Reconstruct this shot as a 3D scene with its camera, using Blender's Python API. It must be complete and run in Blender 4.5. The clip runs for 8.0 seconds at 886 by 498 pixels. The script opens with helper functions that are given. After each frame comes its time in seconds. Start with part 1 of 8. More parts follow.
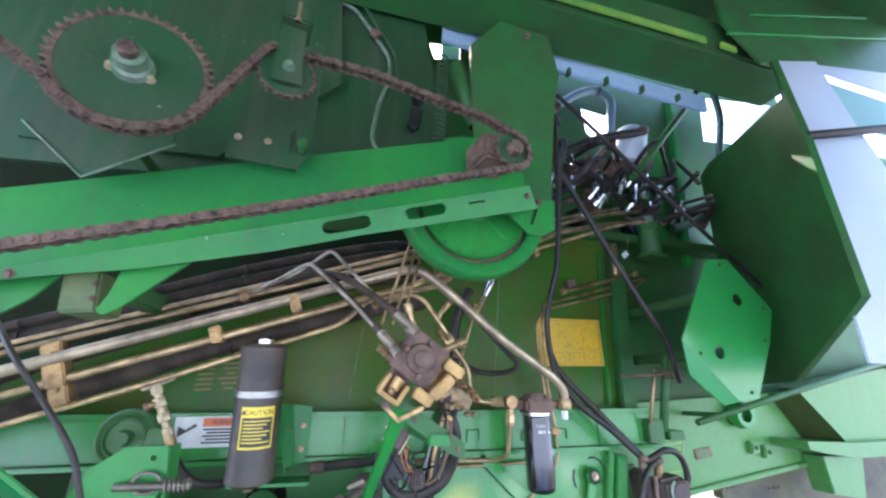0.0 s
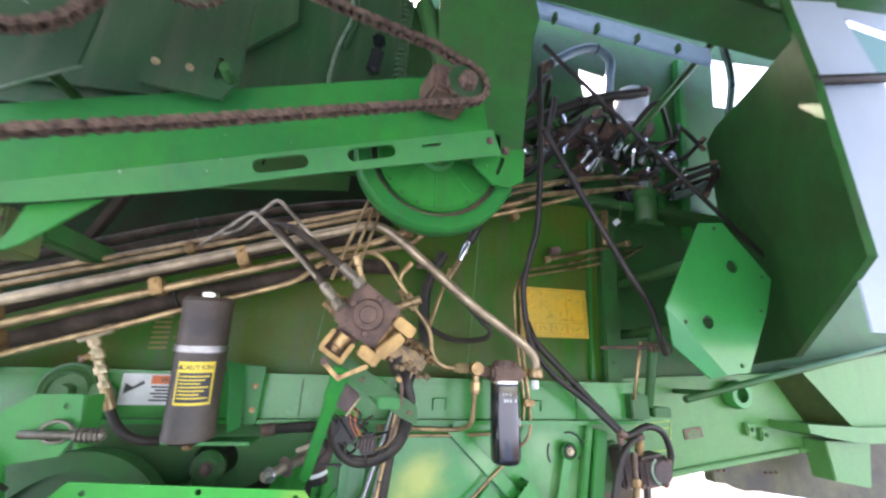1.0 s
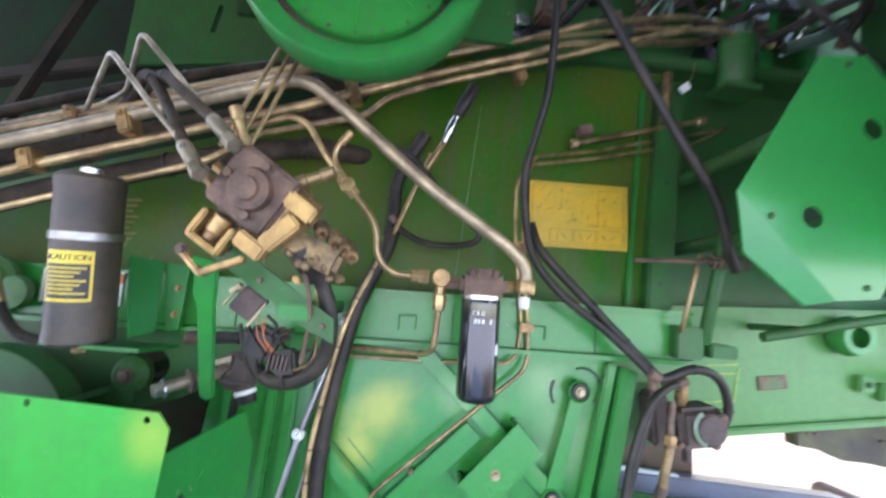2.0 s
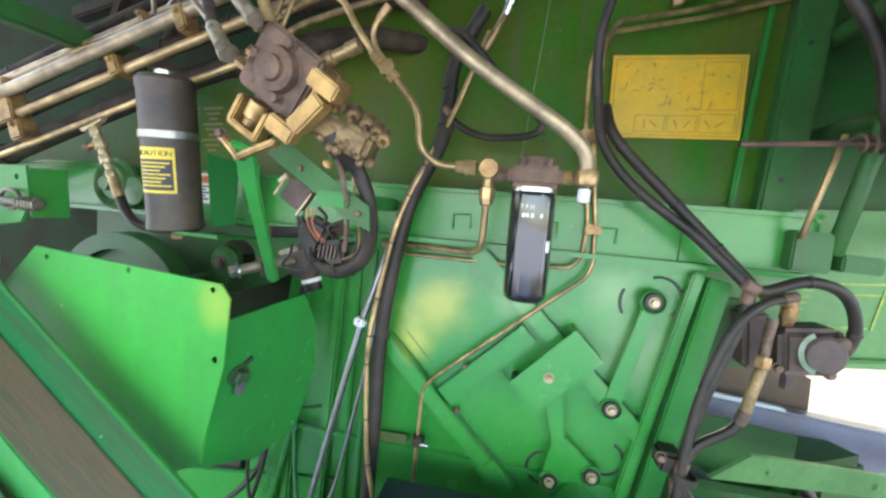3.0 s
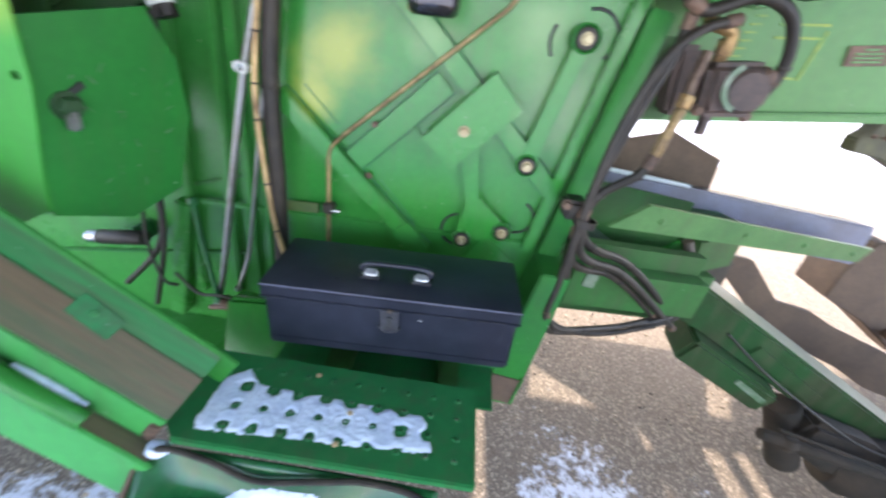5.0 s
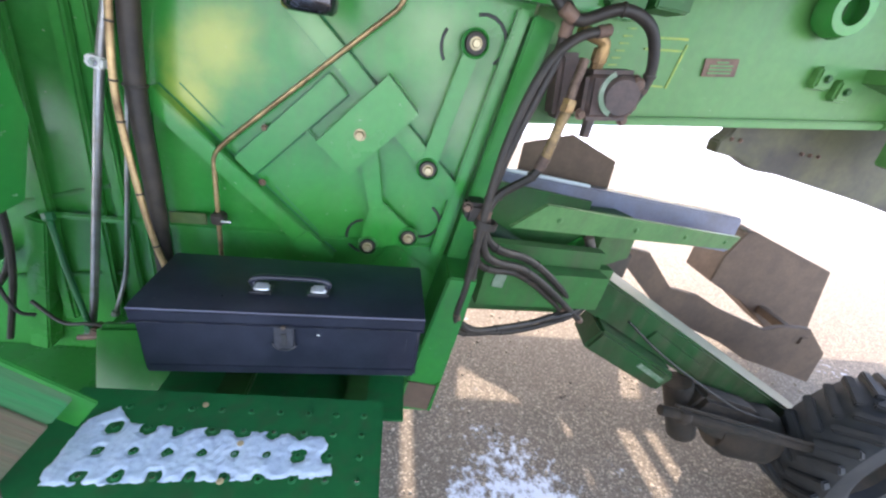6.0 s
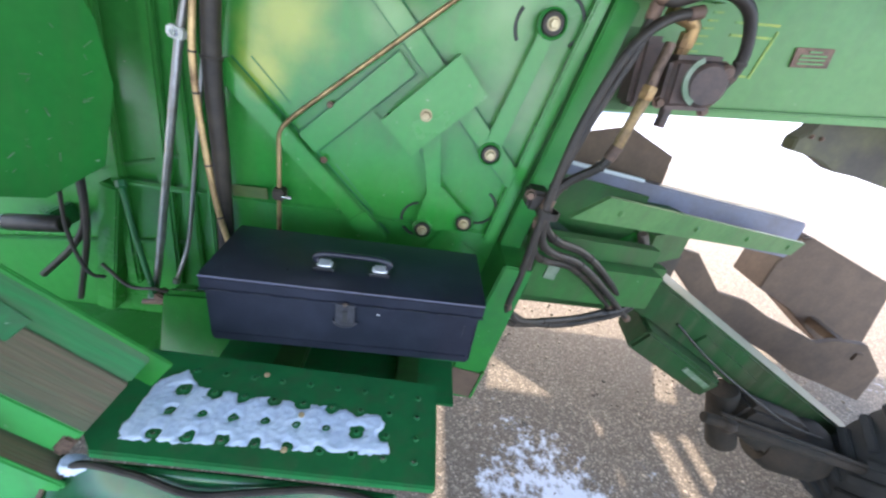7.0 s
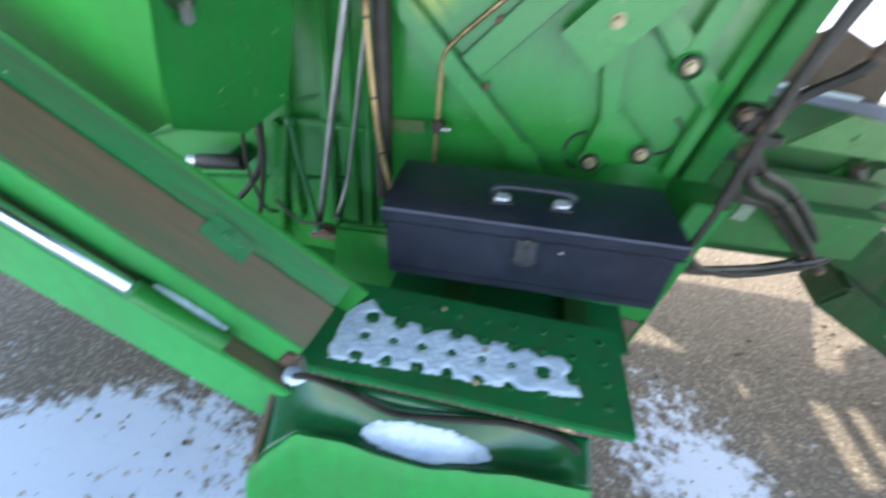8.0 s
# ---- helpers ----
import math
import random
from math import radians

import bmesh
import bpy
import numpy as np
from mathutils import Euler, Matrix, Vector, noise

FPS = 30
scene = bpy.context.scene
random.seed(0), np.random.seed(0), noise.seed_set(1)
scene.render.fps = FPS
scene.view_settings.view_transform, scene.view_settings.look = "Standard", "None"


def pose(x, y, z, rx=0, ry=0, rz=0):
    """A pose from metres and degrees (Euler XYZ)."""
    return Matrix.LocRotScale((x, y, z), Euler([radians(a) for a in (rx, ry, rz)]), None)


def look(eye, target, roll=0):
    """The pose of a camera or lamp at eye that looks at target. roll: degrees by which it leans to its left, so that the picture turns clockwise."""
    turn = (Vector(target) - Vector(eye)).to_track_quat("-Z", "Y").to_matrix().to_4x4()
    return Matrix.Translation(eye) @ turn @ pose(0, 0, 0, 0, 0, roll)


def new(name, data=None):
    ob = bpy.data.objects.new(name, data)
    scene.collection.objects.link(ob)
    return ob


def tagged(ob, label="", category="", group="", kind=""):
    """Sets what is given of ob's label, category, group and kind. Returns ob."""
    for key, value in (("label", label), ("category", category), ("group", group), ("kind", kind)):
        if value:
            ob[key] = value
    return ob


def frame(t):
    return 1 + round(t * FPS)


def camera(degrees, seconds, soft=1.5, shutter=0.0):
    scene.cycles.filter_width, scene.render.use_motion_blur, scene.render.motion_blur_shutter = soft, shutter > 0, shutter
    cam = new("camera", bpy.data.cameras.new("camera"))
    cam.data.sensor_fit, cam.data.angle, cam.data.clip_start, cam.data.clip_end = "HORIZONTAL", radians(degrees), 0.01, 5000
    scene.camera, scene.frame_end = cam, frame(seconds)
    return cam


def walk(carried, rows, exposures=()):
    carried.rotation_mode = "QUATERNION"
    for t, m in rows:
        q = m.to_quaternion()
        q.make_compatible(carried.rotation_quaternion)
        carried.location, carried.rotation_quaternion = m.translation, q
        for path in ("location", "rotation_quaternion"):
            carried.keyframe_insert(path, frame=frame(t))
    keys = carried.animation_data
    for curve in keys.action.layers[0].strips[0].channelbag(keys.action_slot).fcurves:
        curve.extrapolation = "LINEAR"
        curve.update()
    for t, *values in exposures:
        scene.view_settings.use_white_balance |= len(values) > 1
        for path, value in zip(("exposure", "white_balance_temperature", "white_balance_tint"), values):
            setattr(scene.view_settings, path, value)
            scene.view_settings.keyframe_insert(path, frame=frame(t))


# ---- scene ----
cam = camera(96.0, 8.0, soft=2.3, shutter=0.5)
PATH = [
    (0, (-0.008, -0.008, 1.904), (0.482, 1.823, 2.544), 1.1),
    (0.5, (0.084, -0.01, 1.883), (0.58, 1.832, 2.483), 1.1),
    (1, (0.176, 0.062, 1.849), (0.6, 1.931, 2.421), 2.6),
    (1.2, (0.239, 0.125, 1.858), (0.624, 2.014, 2.389), 3.7),
    (1.5, (0.362, 0.251, 1.824), (0.659, 2.183, 2.247), 4.4),
    (1.8, (0.473, 0.336, 1.826), (0.692, 2.301, 2.13), 4.8),
    (2, (0.534, 0.373, 1.816), (0.614, 2.358, 2.04), 5.0),
    (2.2, (0.588, 0.403, 1.788), (0.513, 2.397, 1.92), 5.4),
    (3.3, (0.683, 0.444, 1.736), (0.234, 2.372, 1.449), 5.6),
    (3.5, (0.703, 0.447, 1.708), (0.23, 2.359, 1.36), 5.7),
    (4, (0.693, 0.462, 1.67), (0.293, 2.342, 1.117), 6.6),
    (4.5, (0.69, 0.48, 1.593), (0.423, 2.295, 0.795), 7.7),
    (5, (0.757, 0.512, 1.572), (0.731, 2.27, 0.618), 8.4),
    (5.2, (0.8, 0.52, 1.597), (0.877, 2.295, 0.678), 7.9),
    (6.3, (0.826, 0.536, 1.563), (1.139, 2.304, 0.68), 10.8),
    (6.5, (0.812, 0.54, 1.558), (1.085, 2.299, 0.645), 11.5),
    (7, (0.756, 0.544, 1.549), (0.936, 2.292, 0.594), 12.0),
    (7.5, (0.715, 0.551, 1.53), (0.751, 2.265, 0.499), 10.6),
    (7.8, (0.664, 0.553, 1.503), (0.544, 2.202, 0.378), 7.4),
    (8, (0.597, 0.565, 1.481), (0.384, 2.124, 0.246), 5.4),
]
walk(cam, [(t, look(eye, target, roll)) for t, eye, target, roll in PATH],
     exposures=[(0.0, 3.4, 6300, 20), (1.0, 3.45, 7200, 23), (2.0, 3.45, 6800, 20), (3.5, 3.52, 7600, 11), (5.0, 3.3, 7300, 20), (6.5, 3.25, 7100, 20), (8.0, 3.1, 6950, 10)])

# ---- world, sun ----
SUN_AZ, SUN_EL = -1.0, 42.0          # degrees from the machine's depth axis towards its tail, and above the horizon
world = bpy.data.worlds.new("sky")
scene.world = world
world.use_nodes = True
wn = world.node_tree
sky = wn.nodes.new("ShaderNodeTexSky")
sky.sky_type = "NISHITA"
sky.sun_disc = False
sky.sun_elevation = radians(SUN_EL)
sky.sun_rotation = radians(SUN_AZ)
sky.dust_density = 2.0
wn.links.new(sky.outputs[0], wn.nodes["Background"].inputs[0])
wn.nodes["Background"].inputs[1].default_value = 0.15
sun_dir = Vector((math.sin(radians(SUN_AZ)) * math.cos(radians(SUN_EL)), math.cos(radians(SUN_AZ)) * math.cos(radians(SUN_EL)), math.sin(radians(SUN_EL))))
sun = new("sun", bpy.data.lights.new("sun", "SUN"))
sun.data.energy, sun.data.angle, sun.data.color = 1.5, radians(0.6), (1.0, 0.93, 0.82)
sun.matrix_basis = look(sun_dir * 30, (0, 0, 0))


# ---- materials ----
def material(name, base, rough=0.5, metal=0.0, second=None, scale=6.0, mix=0.5, fine=None, bump=0.05, bump_scale=60.0, rough_var=0.1, sharp=0.25, per_object=0.0, coat=0.0, stretch=(1, 1, 1), spec=0.5, grime=0.0, chips=0.0):
    """A paint or metal with large stains of a second colour, fine grain, and relief."""
    m = bpy.data.materials.new(name)
    m.use_nodes = True
    nt = m.node_tree
    N, L = nt.nodes, nt.links
    b = N["Principled BSDF"]
    b.inputs["Metallic"].default_value = metal
    b.inputs["Specular IOR Level"].default_value = spec
    if coat:
        b.inputs["Coat Weight"].default_value = coat
        b.inputs["Coat Roughness"].default_value = 0.15
    geo = N.new("ShaderNodeNewGeometry")
    mp = N.new("ShaderNodeMapping")
    mp.inputs["Scale"].default_value = stretch
    L.new(geo.outputs["Position"], mp.inputs["Vector"])
    big = N.new("ShaderNodeTexNoise")
    big.inputs["Scale"].default_value, big.inputs["Detail"].default_value, big.inputs["Roughness"].default_value = scale, 6, 0.65
    L.new(mp.outputs[0], big.inputs["Vector"])
    ramp = N.new("ShaderNodeMapRange")
    ramp.inputs["From Min"].default_value, ramp.inputs["From Max"].default_value = 0.5 - sharp / 2 + (0.5 - mix) * 0.5, 0.5 + sharp / 2 + (0.5 - mix) * 0.5
    L.new(big.outputs[0], ramp.inputs["Value"])
    mx = N.new("ShaderNodeMix")
    mx.data_type = "RGBA"
    mx.inputs["A"].default_value = (*base, 1)
    mx.inputs["B"].default_value = (*(second or [c * 0.75 for c in base]), 1)
    L.new(ramp.outputs[0], mx.inputs["Factor"])
    small = N.new("ShaderNodeTexNoise")
    small.inputs["Scale"].default_value, small.inputs["Detail"].default_value = bump_scale, 4
    L.new(mp.outputs[0], small.inputs["Vector"])
    grain = N.new("ShaderNodeMix")
    grain.data_type, grain.blend_type = "RGBA", "MULTIPLY"
    grain.inputs["Factor"].default_value = 0.5 if fine is None else fine
    L.new(mx.outputs["Result"], grain.inputs["A"])
    gr = N.new("ShaderNodeMapRange")
    gr.inputs["To Min"].default_value, gr.inputs["To Max"].default_value = 0.55, 1.4
    L.new(small.outputs[0], gr.inputs["Value"])
    L.new(gr.outputs[0], grain.inputs["B"])
    last = grain.outputs["Result"]
    if grime:
        # runs of old rain and oil down the paint
        down = N.new("ShaderNodeMapping")
        down.inputs["Scale"].default_value = (30, 30, 2.2)
        L.new(geo.outputs["Position"], down.inputs["Vector"])
        runs = N.new("ShaderNodeTexNoise")
        runs.inputs["Scale"].default_value, runs.inputs["Detail"].default_value = 1.0, 5
        L.new(down.outputs[0], runs.inputs["Vector"])
        rm_ = N.new("ShaderNodeMapRange")
        rm_.inputs["From Min"].default_value, rm_.inputs["From Max"].default_value = 0.48, 0.72
        rm_.inputs["To Max"].default_value = grime
        L.new(runs.outputs[0], rm_.inputs["Value"])
        dirt = N.new("ShaderNodeMix")
        dirt.data_type = "RGBA"
        dirt.inputs["B"].default_value = (0.075, 0.080, 0.045, 1)
        L.new(rm_.outputs[0], dirt.inputs["Factor"])
        L.new(last, dirt.inputs["A"])
        last = dirt.outputs["Result"]
    if chips:
        # scattered specks of dust and chipped paint
        spots = N.new("ShaderNodeTexNoise")
        spots.inputs["Scale"].default_value, spots.inputs["Detail"].default_value, spots.inputs["Roughness"].default_value = 62, 3, 0.7
        L.new(geo.outputs["Position"], spots.inputs["Vector"])
        sm_ = N.new("ShaderNodeMapRange")
        sm_.inputs["From Min"].default_value, sm_.inputs["From Max"].default_value = 0.70, 0.76
        sm_.inputs["To Max"].default_value = chips
        L.new(spots.outputs[0], sm_.inputs["Value"])
        chip = N.new("ShaderNodeMix")
        chip.data_type = "RGBA"
        chip.inputs["B"].default_value = (0.36, 0.42, 0.33, 1)
        L.new(sm_.outputs[0], chip.inputs["Factor"])
        L.new(last, chip.inputs["A"])
        last = chip.outputs["Result"]
    if per_object:
        oi = N.new("ShaderNodeObjectInfo")
        hsv = N.new("ShaderNodeHueSaturation")
        vr = N.new("ShaderNodeMapRange")
        vr.inputs["To Min"].default_value, vr.inputs["To Max"].default_value = 1 - per_object, 1 + per_object
        L.new(oi.outputs["Random"], vr.inputs["Value"])
        L.new(vr.outputs[0], hsv.inputs["Value"])
        L.new(last, hsv.inputs["Color"])
        last = hsv.outputs[0]
    L.new(last, b.inputs["Base Color"])
    rr = N.new("ShaderNodeMapRange")
    rr.inputs["To Min"].default_value, rr.inputs["To Max"].default_value = max(0.02, rough - rough_var), min(1, rough + rough_var)
    L.new(big.outputs[0], rr.inputs["Value"])
    L.new(rr.outputs[0], b.inputs["Roughness"])
    bp = N.new("ShaderNodeBump")
    bp.inputs["Strength"].default_value, bp.inputs["Distance"].default_value = bump, 0.004
    L.new(small.outputs[0], bp.inputs["Height"])
    L.new(bp.outputs[0], b.inputs["Normal"])
    return m


GREEN = (0.015, 0.20, 0.030)
M_green = material("green_paint", GREEN, 0.36, second=(0.013, 0.150, 0.034), scale=3.5, fine=0.3, bump=0.03, per_object=0.06, spec=0.28, grime=0.2, chips=0.6)
# grime, and the shade under the roof, both put into this green
M_grimy = material("grimy_shaded_green", (0.008, 0.060, 0.015), 0.58, second=(0.026, 0.050, 0.020), scale=4.5, mix=0.42, sharp=0.3, fine=0.6, bump=0.08, bump_scale=110, per_object=0.06, spec=0.45, grime=0.45, chips=0.5)
M_oily = material("oily_green_wall", (0.018, 0.118, 0.009), 0.36, second=(0.080, 0.085, 0.010), scale=3.2, mix=0.46, sharp=0.35, fine=0.5, bump=0.05, spec=0.2, rough_var=0.2, grime=0.5, chips=0.4)
M_goldgrime = material("grimy_gold_casting", (0.27, 0.175, 0.075), 0.55, 0.3, second=(0.075, 0.05, 0.032), scale=26, fine=0.7, bump=0.25, bump_scale=170, per_object=0.15)
M_goldgreen = material("faded_olive_paint", (0.10, 0.135, 0.035), 0.5, second=(0.055, 0.11, 0.03), scale=9, fine=0.5, bump=0.06, grime=0.3, chips=0.4)
# yellow-green of the roof strip, with the sunlight on it coloured in
M_strip = material("sunlit_strip_green", (0.20, 0.34, 0.05), 0.4, second=(0.10, 0.28, 0.05), scale=9, fine=0.4, bump=0.04)
M_gold = material("dirty_gold_plating", (0.40, 0.25, 0.085), 0.48, 0.5, second=(0.22, 0.125, 0.050), scale=18, mix=0.4, fine=0.6, bump=0.08, per_object=0.12)
M_bolt = material("pale_zinc_bolt", (0.52, 0.44, 0.27), 0.4, 0.4, second=(0.30, 0.22, 0.12), scale=60, fine=0.5, bump=0.06)
M_pump = material("dirty_dark_casting", (0.098, 0.062, 0.050), 0.6, 0.1, second=(0.048, 0.034, 0.030), scale=20, fine=0.6, bump=0.15, bump_scale=120)
M_hasp = material("scuffed_grey_latch", (0.060, 0.062, 0.072), 0.45, 0.3, second=(0.030, 0.030, 0.036), scale=40, fine=0.5, bump=0.05)
M_edge = material("scuffed_edge", (0.16, 0.20, 0.14), 0.5, second=(0.05, 0.12, 0.05), scale=25, fine=0.5, bump=0.05)
M_faded = material("pale_green_paint", (0.075, 0.190, 0.060), 0.45, second=(0.050, 0.150, 0.045), scale=6, fine=0.5, bump=0.05, grime=0.3)
# the guard's side sheet: its shade is put in as a darker green
M_side = material("shaded_side_green", (0.007, 0.185, 0.030), 0.34, second=(0.009, 0.150, 0.028), scale=4, fine=0.3, bump=0.03, spec=0.3, grime=0.15, chips=0.7)
M_sheen = material("glossy_green_paint", (0.014, 0.24, 0.045), 0.24, second=(0.020, 0.20, 0.045), scale=3, fine=0.2, bump=0.02, spec=0.6)
M_mirrorgreen = material("polished_green_paint", (0.012, 0.20, 0.045), 0.14, second=(0.018, 0.17, 0.045), scale=3, fine=0.2, bump=0.02, spec=0.8, coat=0.5)
# near-black that puts the recess's deep shade into the colour
M_recess = material("shade_black_recess", (0.005, 0.022, 0.004), 0.85, second=(0.012, 0.010, 0.004), scale=5, mix=0.5, fine=0.5, bump=0.1, spec=0.15)
# brighter than the plain green; light on the guard's front is in it
M_bright = material("bright_green_paint", (0.015, 0.32, 0.036), 0.42, second=(0.020, 0.245, 0.036), scale=3, fine=0.2, bump=0.02, per_object=0.04, spec=0.18, grime=0.12, chips=0.7)
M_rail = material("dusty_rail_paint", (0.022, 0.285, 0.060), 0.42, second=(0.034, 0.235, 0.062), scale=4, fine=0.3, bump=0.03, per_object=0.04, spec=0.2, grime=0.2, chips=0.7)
M_dusty = material("dusty_green_paint", (0.013, 0.205, 0.032), 0.25, second=(0.038, 0.245, 0.046), scale=2.3, mix=0.40, sharp=0.45, fine=0.35, bump=0.04, spec=0.5, rough_var=0.14, grime=0.16, chips=0.5)
M_hull = material("dusty_olive_green_sheet", (0.050, 0.205, 0.046), 0.36, second=(0.085, 0.215, 0.055), scale=2.6, mix=0.5, sharp=0.45, fine=0.4, bump=0.04, spec=0.4, rough_var=0.14, grime=0.2, chips=0.5)
# darker than the plain green, for inner, upper and far parts
M_dark = material("dark_green_paint", (0.020, 0.12, 0.026), 0.46, second=(0.030, 0.085, 0.024), scale=5, fine=0.35, bump=0.05, spec=0.3, grime=0.35, chips=0.5)
M_axle = material("dirty_axle_paint", (0.011, 0.058, 0.016), 0.40, second=(0.030, 0.034, 0.015), scale=4, mix=0.4, fine=0.5, bump=0.06, spec=0.35, grime=0.5, chips=0.4)
M_step = material("step_green_paint", (0.006, 0.155, 0.044), 0.4, second=(0.008, 0.125, 0.038), scale=7, fine=0.3, bump=0.04, spec=0.3, grime=0.35, chips=0.5)
# darker green holding the shade of the step cover's basin
M_basin = material("shaded_basin_green", (0.005, 0.105, 0.030), 0.22, second=(0.010, 0.070, 0.026), scale=12, fine=0.3, bump=0.04, spec=0.5, grime=0.3, chips=0.6)
M_worn = material("worn_brown_deck", (0.098, 0.066, 0.033), 0.6, second=(0.034, 0.072, 0.028), scale=9.0, mix=0.36, sharp=0.30, fine=0.9, bump=0.25, bump_scale=60, stretch=(0.24, 7.0, 0.24))
M_ladder = material("scuffed_ladder_paint", (0.008, 0.170, 0.050), 0.42, second=(0.060, 0.105, 0.050), scale=7.0, mix=0.40, sharp=0.25, fine=0.6, bump=0.12, bump_scale=70, stretch=(0.30, 5.0, 0.30), spec=0.3, chips=0.6)
M_scuff = material("scuffed_plate_paint", (0.010, 0.155, 0.052), 0.42, second=(0.050, 0.100, 0.050), scale=16.0, mix=0.40, sharp=0.25, fine=0.6, bump=0.1, spec=0.3, chips=0.6)
M_zinc = material("yellow_zinc_tube", (0.50, 0.345, 0.165), 0.40, 0.62, second=(0.17, 0.105, 0.052), scale=11, mix=0.48, fine=0.6, bump=0.08, per_object=0.26)
M_palezinc = material("greyish_zinc_pipe", (0.46, 0.355, 0.215), 0.42, 0.55, second=(0.22, 0.165, 0.105), scale=12, mix=0.42, fine=0.6, bump=0.08)
M_dullzinc = material("dull_zinc_pipe", (0.36, 0.30, 0.22), 0.5, 0.5, second=(0.14, 0.115, 0.075), scale=14, mix=0.45, fine=0.6, bump=0.08, per_object=0.15)
M_brass = material("yellow_zinc_block", (0.46, 0.29, 0.12), 0.45, 0.6, second=(0.17, 0.10, 0.05), scale=22, fine=0.6, bump=0.06, per_object=0.1)
M_steel = material("bright_steel", (0.62, 0.62, 0.62), 0.25, 0.95, second=(0.40, 0.38, 0.35), scale=20, mix=0.35, fine=0.3, bump=0.03)
M_tube = material("green_grey_tube", (0.13, 0.20, 0.16), 0.3, 0.5, second=(0.09, 0.14, 0.10), scale=10, fine=0.4, bump=0.03)
M_rodsteel = material("dull_steel_rod", (0.36, 0.37, 0.36), 0.34, 0.9, second=(0.24, 0.23, 0.20), scale=14, mix=0.4, fine=0.4, bump=0.04)
M_oldsteel = material("tarnished_steel", (0.20, 0.18, 0.13), 0.45, 0.7, second=(0.10, 0.085, 0.06), scale=24, fine=0.5, bump=0.06)
M_lug = material("dull_bright_zinc", (0.66, 0.67, 0.70), 0.36, 0.7, second=(0.40, 0.41, 0.44), scale=30, fine=0.3, bump=0.02)
M_chrome = material("chrome_rod", (0.78, 0.78, 0.80), 0.12, 1.0, second=(0.6, 0.6, 0.62), scale=10, fine=0.1, bump=0.01, rough_var=0.05)
M_rust = material("rusty_chain_steel", (0.15, 0.095, 0.066), 0.58, 0.35, second=(0.050, 0.028, 0.020), scale=70, mix=0.42, sharp=0.2, fine=0.8, bump=0.2, bump_scale=200, per_object=0.15)
M_cast = material("dusty_cast_iron", (0.175, 0.100, 0.064), 0.68, 0.1, second=(0.075, 0.046, 0.034), scale=22, fine=0.6, bump=0.2, bump_scale=150)
M_black = material("black_rubber", (0.013, 0.011, 0.009), 0.50, second=(0.040, 0.031, 0.023), scale=12, fine=0.4, bump=0.06, per_object=0.15, spec=0.35)
M_dusthose = material("dusty_old_hose", (0.070, 0.050, 0.033), 0.75, second=(0.026, 0.020, 0.014), scale=14, fine=0.6, bump=0.1, spec=0.2)
M_grey = material("dark_grey_coating", (0.040, 0.032, 0.025), 0.55, second=(0.090, 0.064, 0.044), scale=7, fine=0.4, bump=0.08)
M_can = material("black_gloss_can", (0.010, 0.010, 0.012), 0.07, second=(0.02, 0.02, 0.02), scale=9, fine=0.2, bump=0.01, rough_var=0.06, coat=0.6)
M_box = material("black_box_paint", (0.010, 0.012, 0.021), 0.31, second=(0.019, 0.022, 0.036), scale=9, mix=0.4, fine=0.3, bump=0.1, bump_scale=260)
M_yellow = material("yellow_plate", (0.64, 0.37, 0.015), 0.45, second=(0.50, 0.34, 0.03), scale=12, fine=0.3, bump=0.02)
M_labyel = material("label_yellow", (0.75, 0.55, 0.03), 0.45, second=(0.68, 0.50, 0.04), scale=20, fine=0.1, bump=0.0)
M_labwhite = material("label_white", (0.72, 0.72, 0.70), 0.45, second=(0.6, 0.6, 0.56), scale=20, fine=0.15, bump=0.0)
M_laborange = material("label_orange", (0.70, 0.16, 0.04), 0.45, second=(0.6, 0.14, 0.05), scale=20, fine=0.15, bump=0.0)
M_ink = material("ink", (0.03, 0.03, 0.03), 0.5, fine=0.1, bump=0.0)
M_inkfaint = material("worn_ink", (0.22, 0.15, 0.03), 0.5, fine=0.3, bump=0.0)
M_snow = material("thin_snow", (0.70, 0.76, 0.88), 0.7, second=(0.54, 0.61, 0.76), scale=26, fine=0.35, bump=0.3, bump_scale=110)
M_orange = material("orange_wire", (0.75, 0.20, 0.05), 0.45, fine=0.1, bump=0.0)
M_leaf = material("dry_leaf", (0.42, 0.30, 0.16), 0.7, fine=0.4)
M_decal = material("faded_decal", (0.30, 0.36, 0.04), 0.5, second=(0.10, 0.26, 0.05), scale=40, fine=0.2, bump=0.0)
# pale blue: the flange's reflected sky is put into this colour
M_skyblue = material("pale_sky_tint", (0.30, 0.42, 0.50), 0.4, second=(0.24, 0.36, 0.44), scale=4, fine=0.3, bump=0.03)
M_pale = material("pale_sheet", (0.62, 0.66, 0.68), 0.35, second=(0.52, 0.58, 0.60), scale=2, fine=0.2, bump=0.02)
# mud brown with the shade round axle end and inner frame put in
M_mud = material("muddy_shade_brown", (0.032, 0.019, 0.010), 0.9, second=(0.014, 0.011, 0.006), scale=9, fine=0.7, bump=0.3, bump_scale=70)
M_tyre = material("tyre_rubber", (0.014, 0.014, 0.015), 0.7, second=(0.030, 0.027, 0.024), scale=8, fine=0.5, bump=0.15)
M_rim = material("yellow_rim", (0.55, 0.40, 0.03), 0.4, second=(0.4, 0.3, 0.05), scale=8)
M_bluegrey = material("blue_grey_beam", (0.16, 0.17, 0.24), 0.45, second=(0.14, 0.13, 0.16), scale=4, fine=0.3)
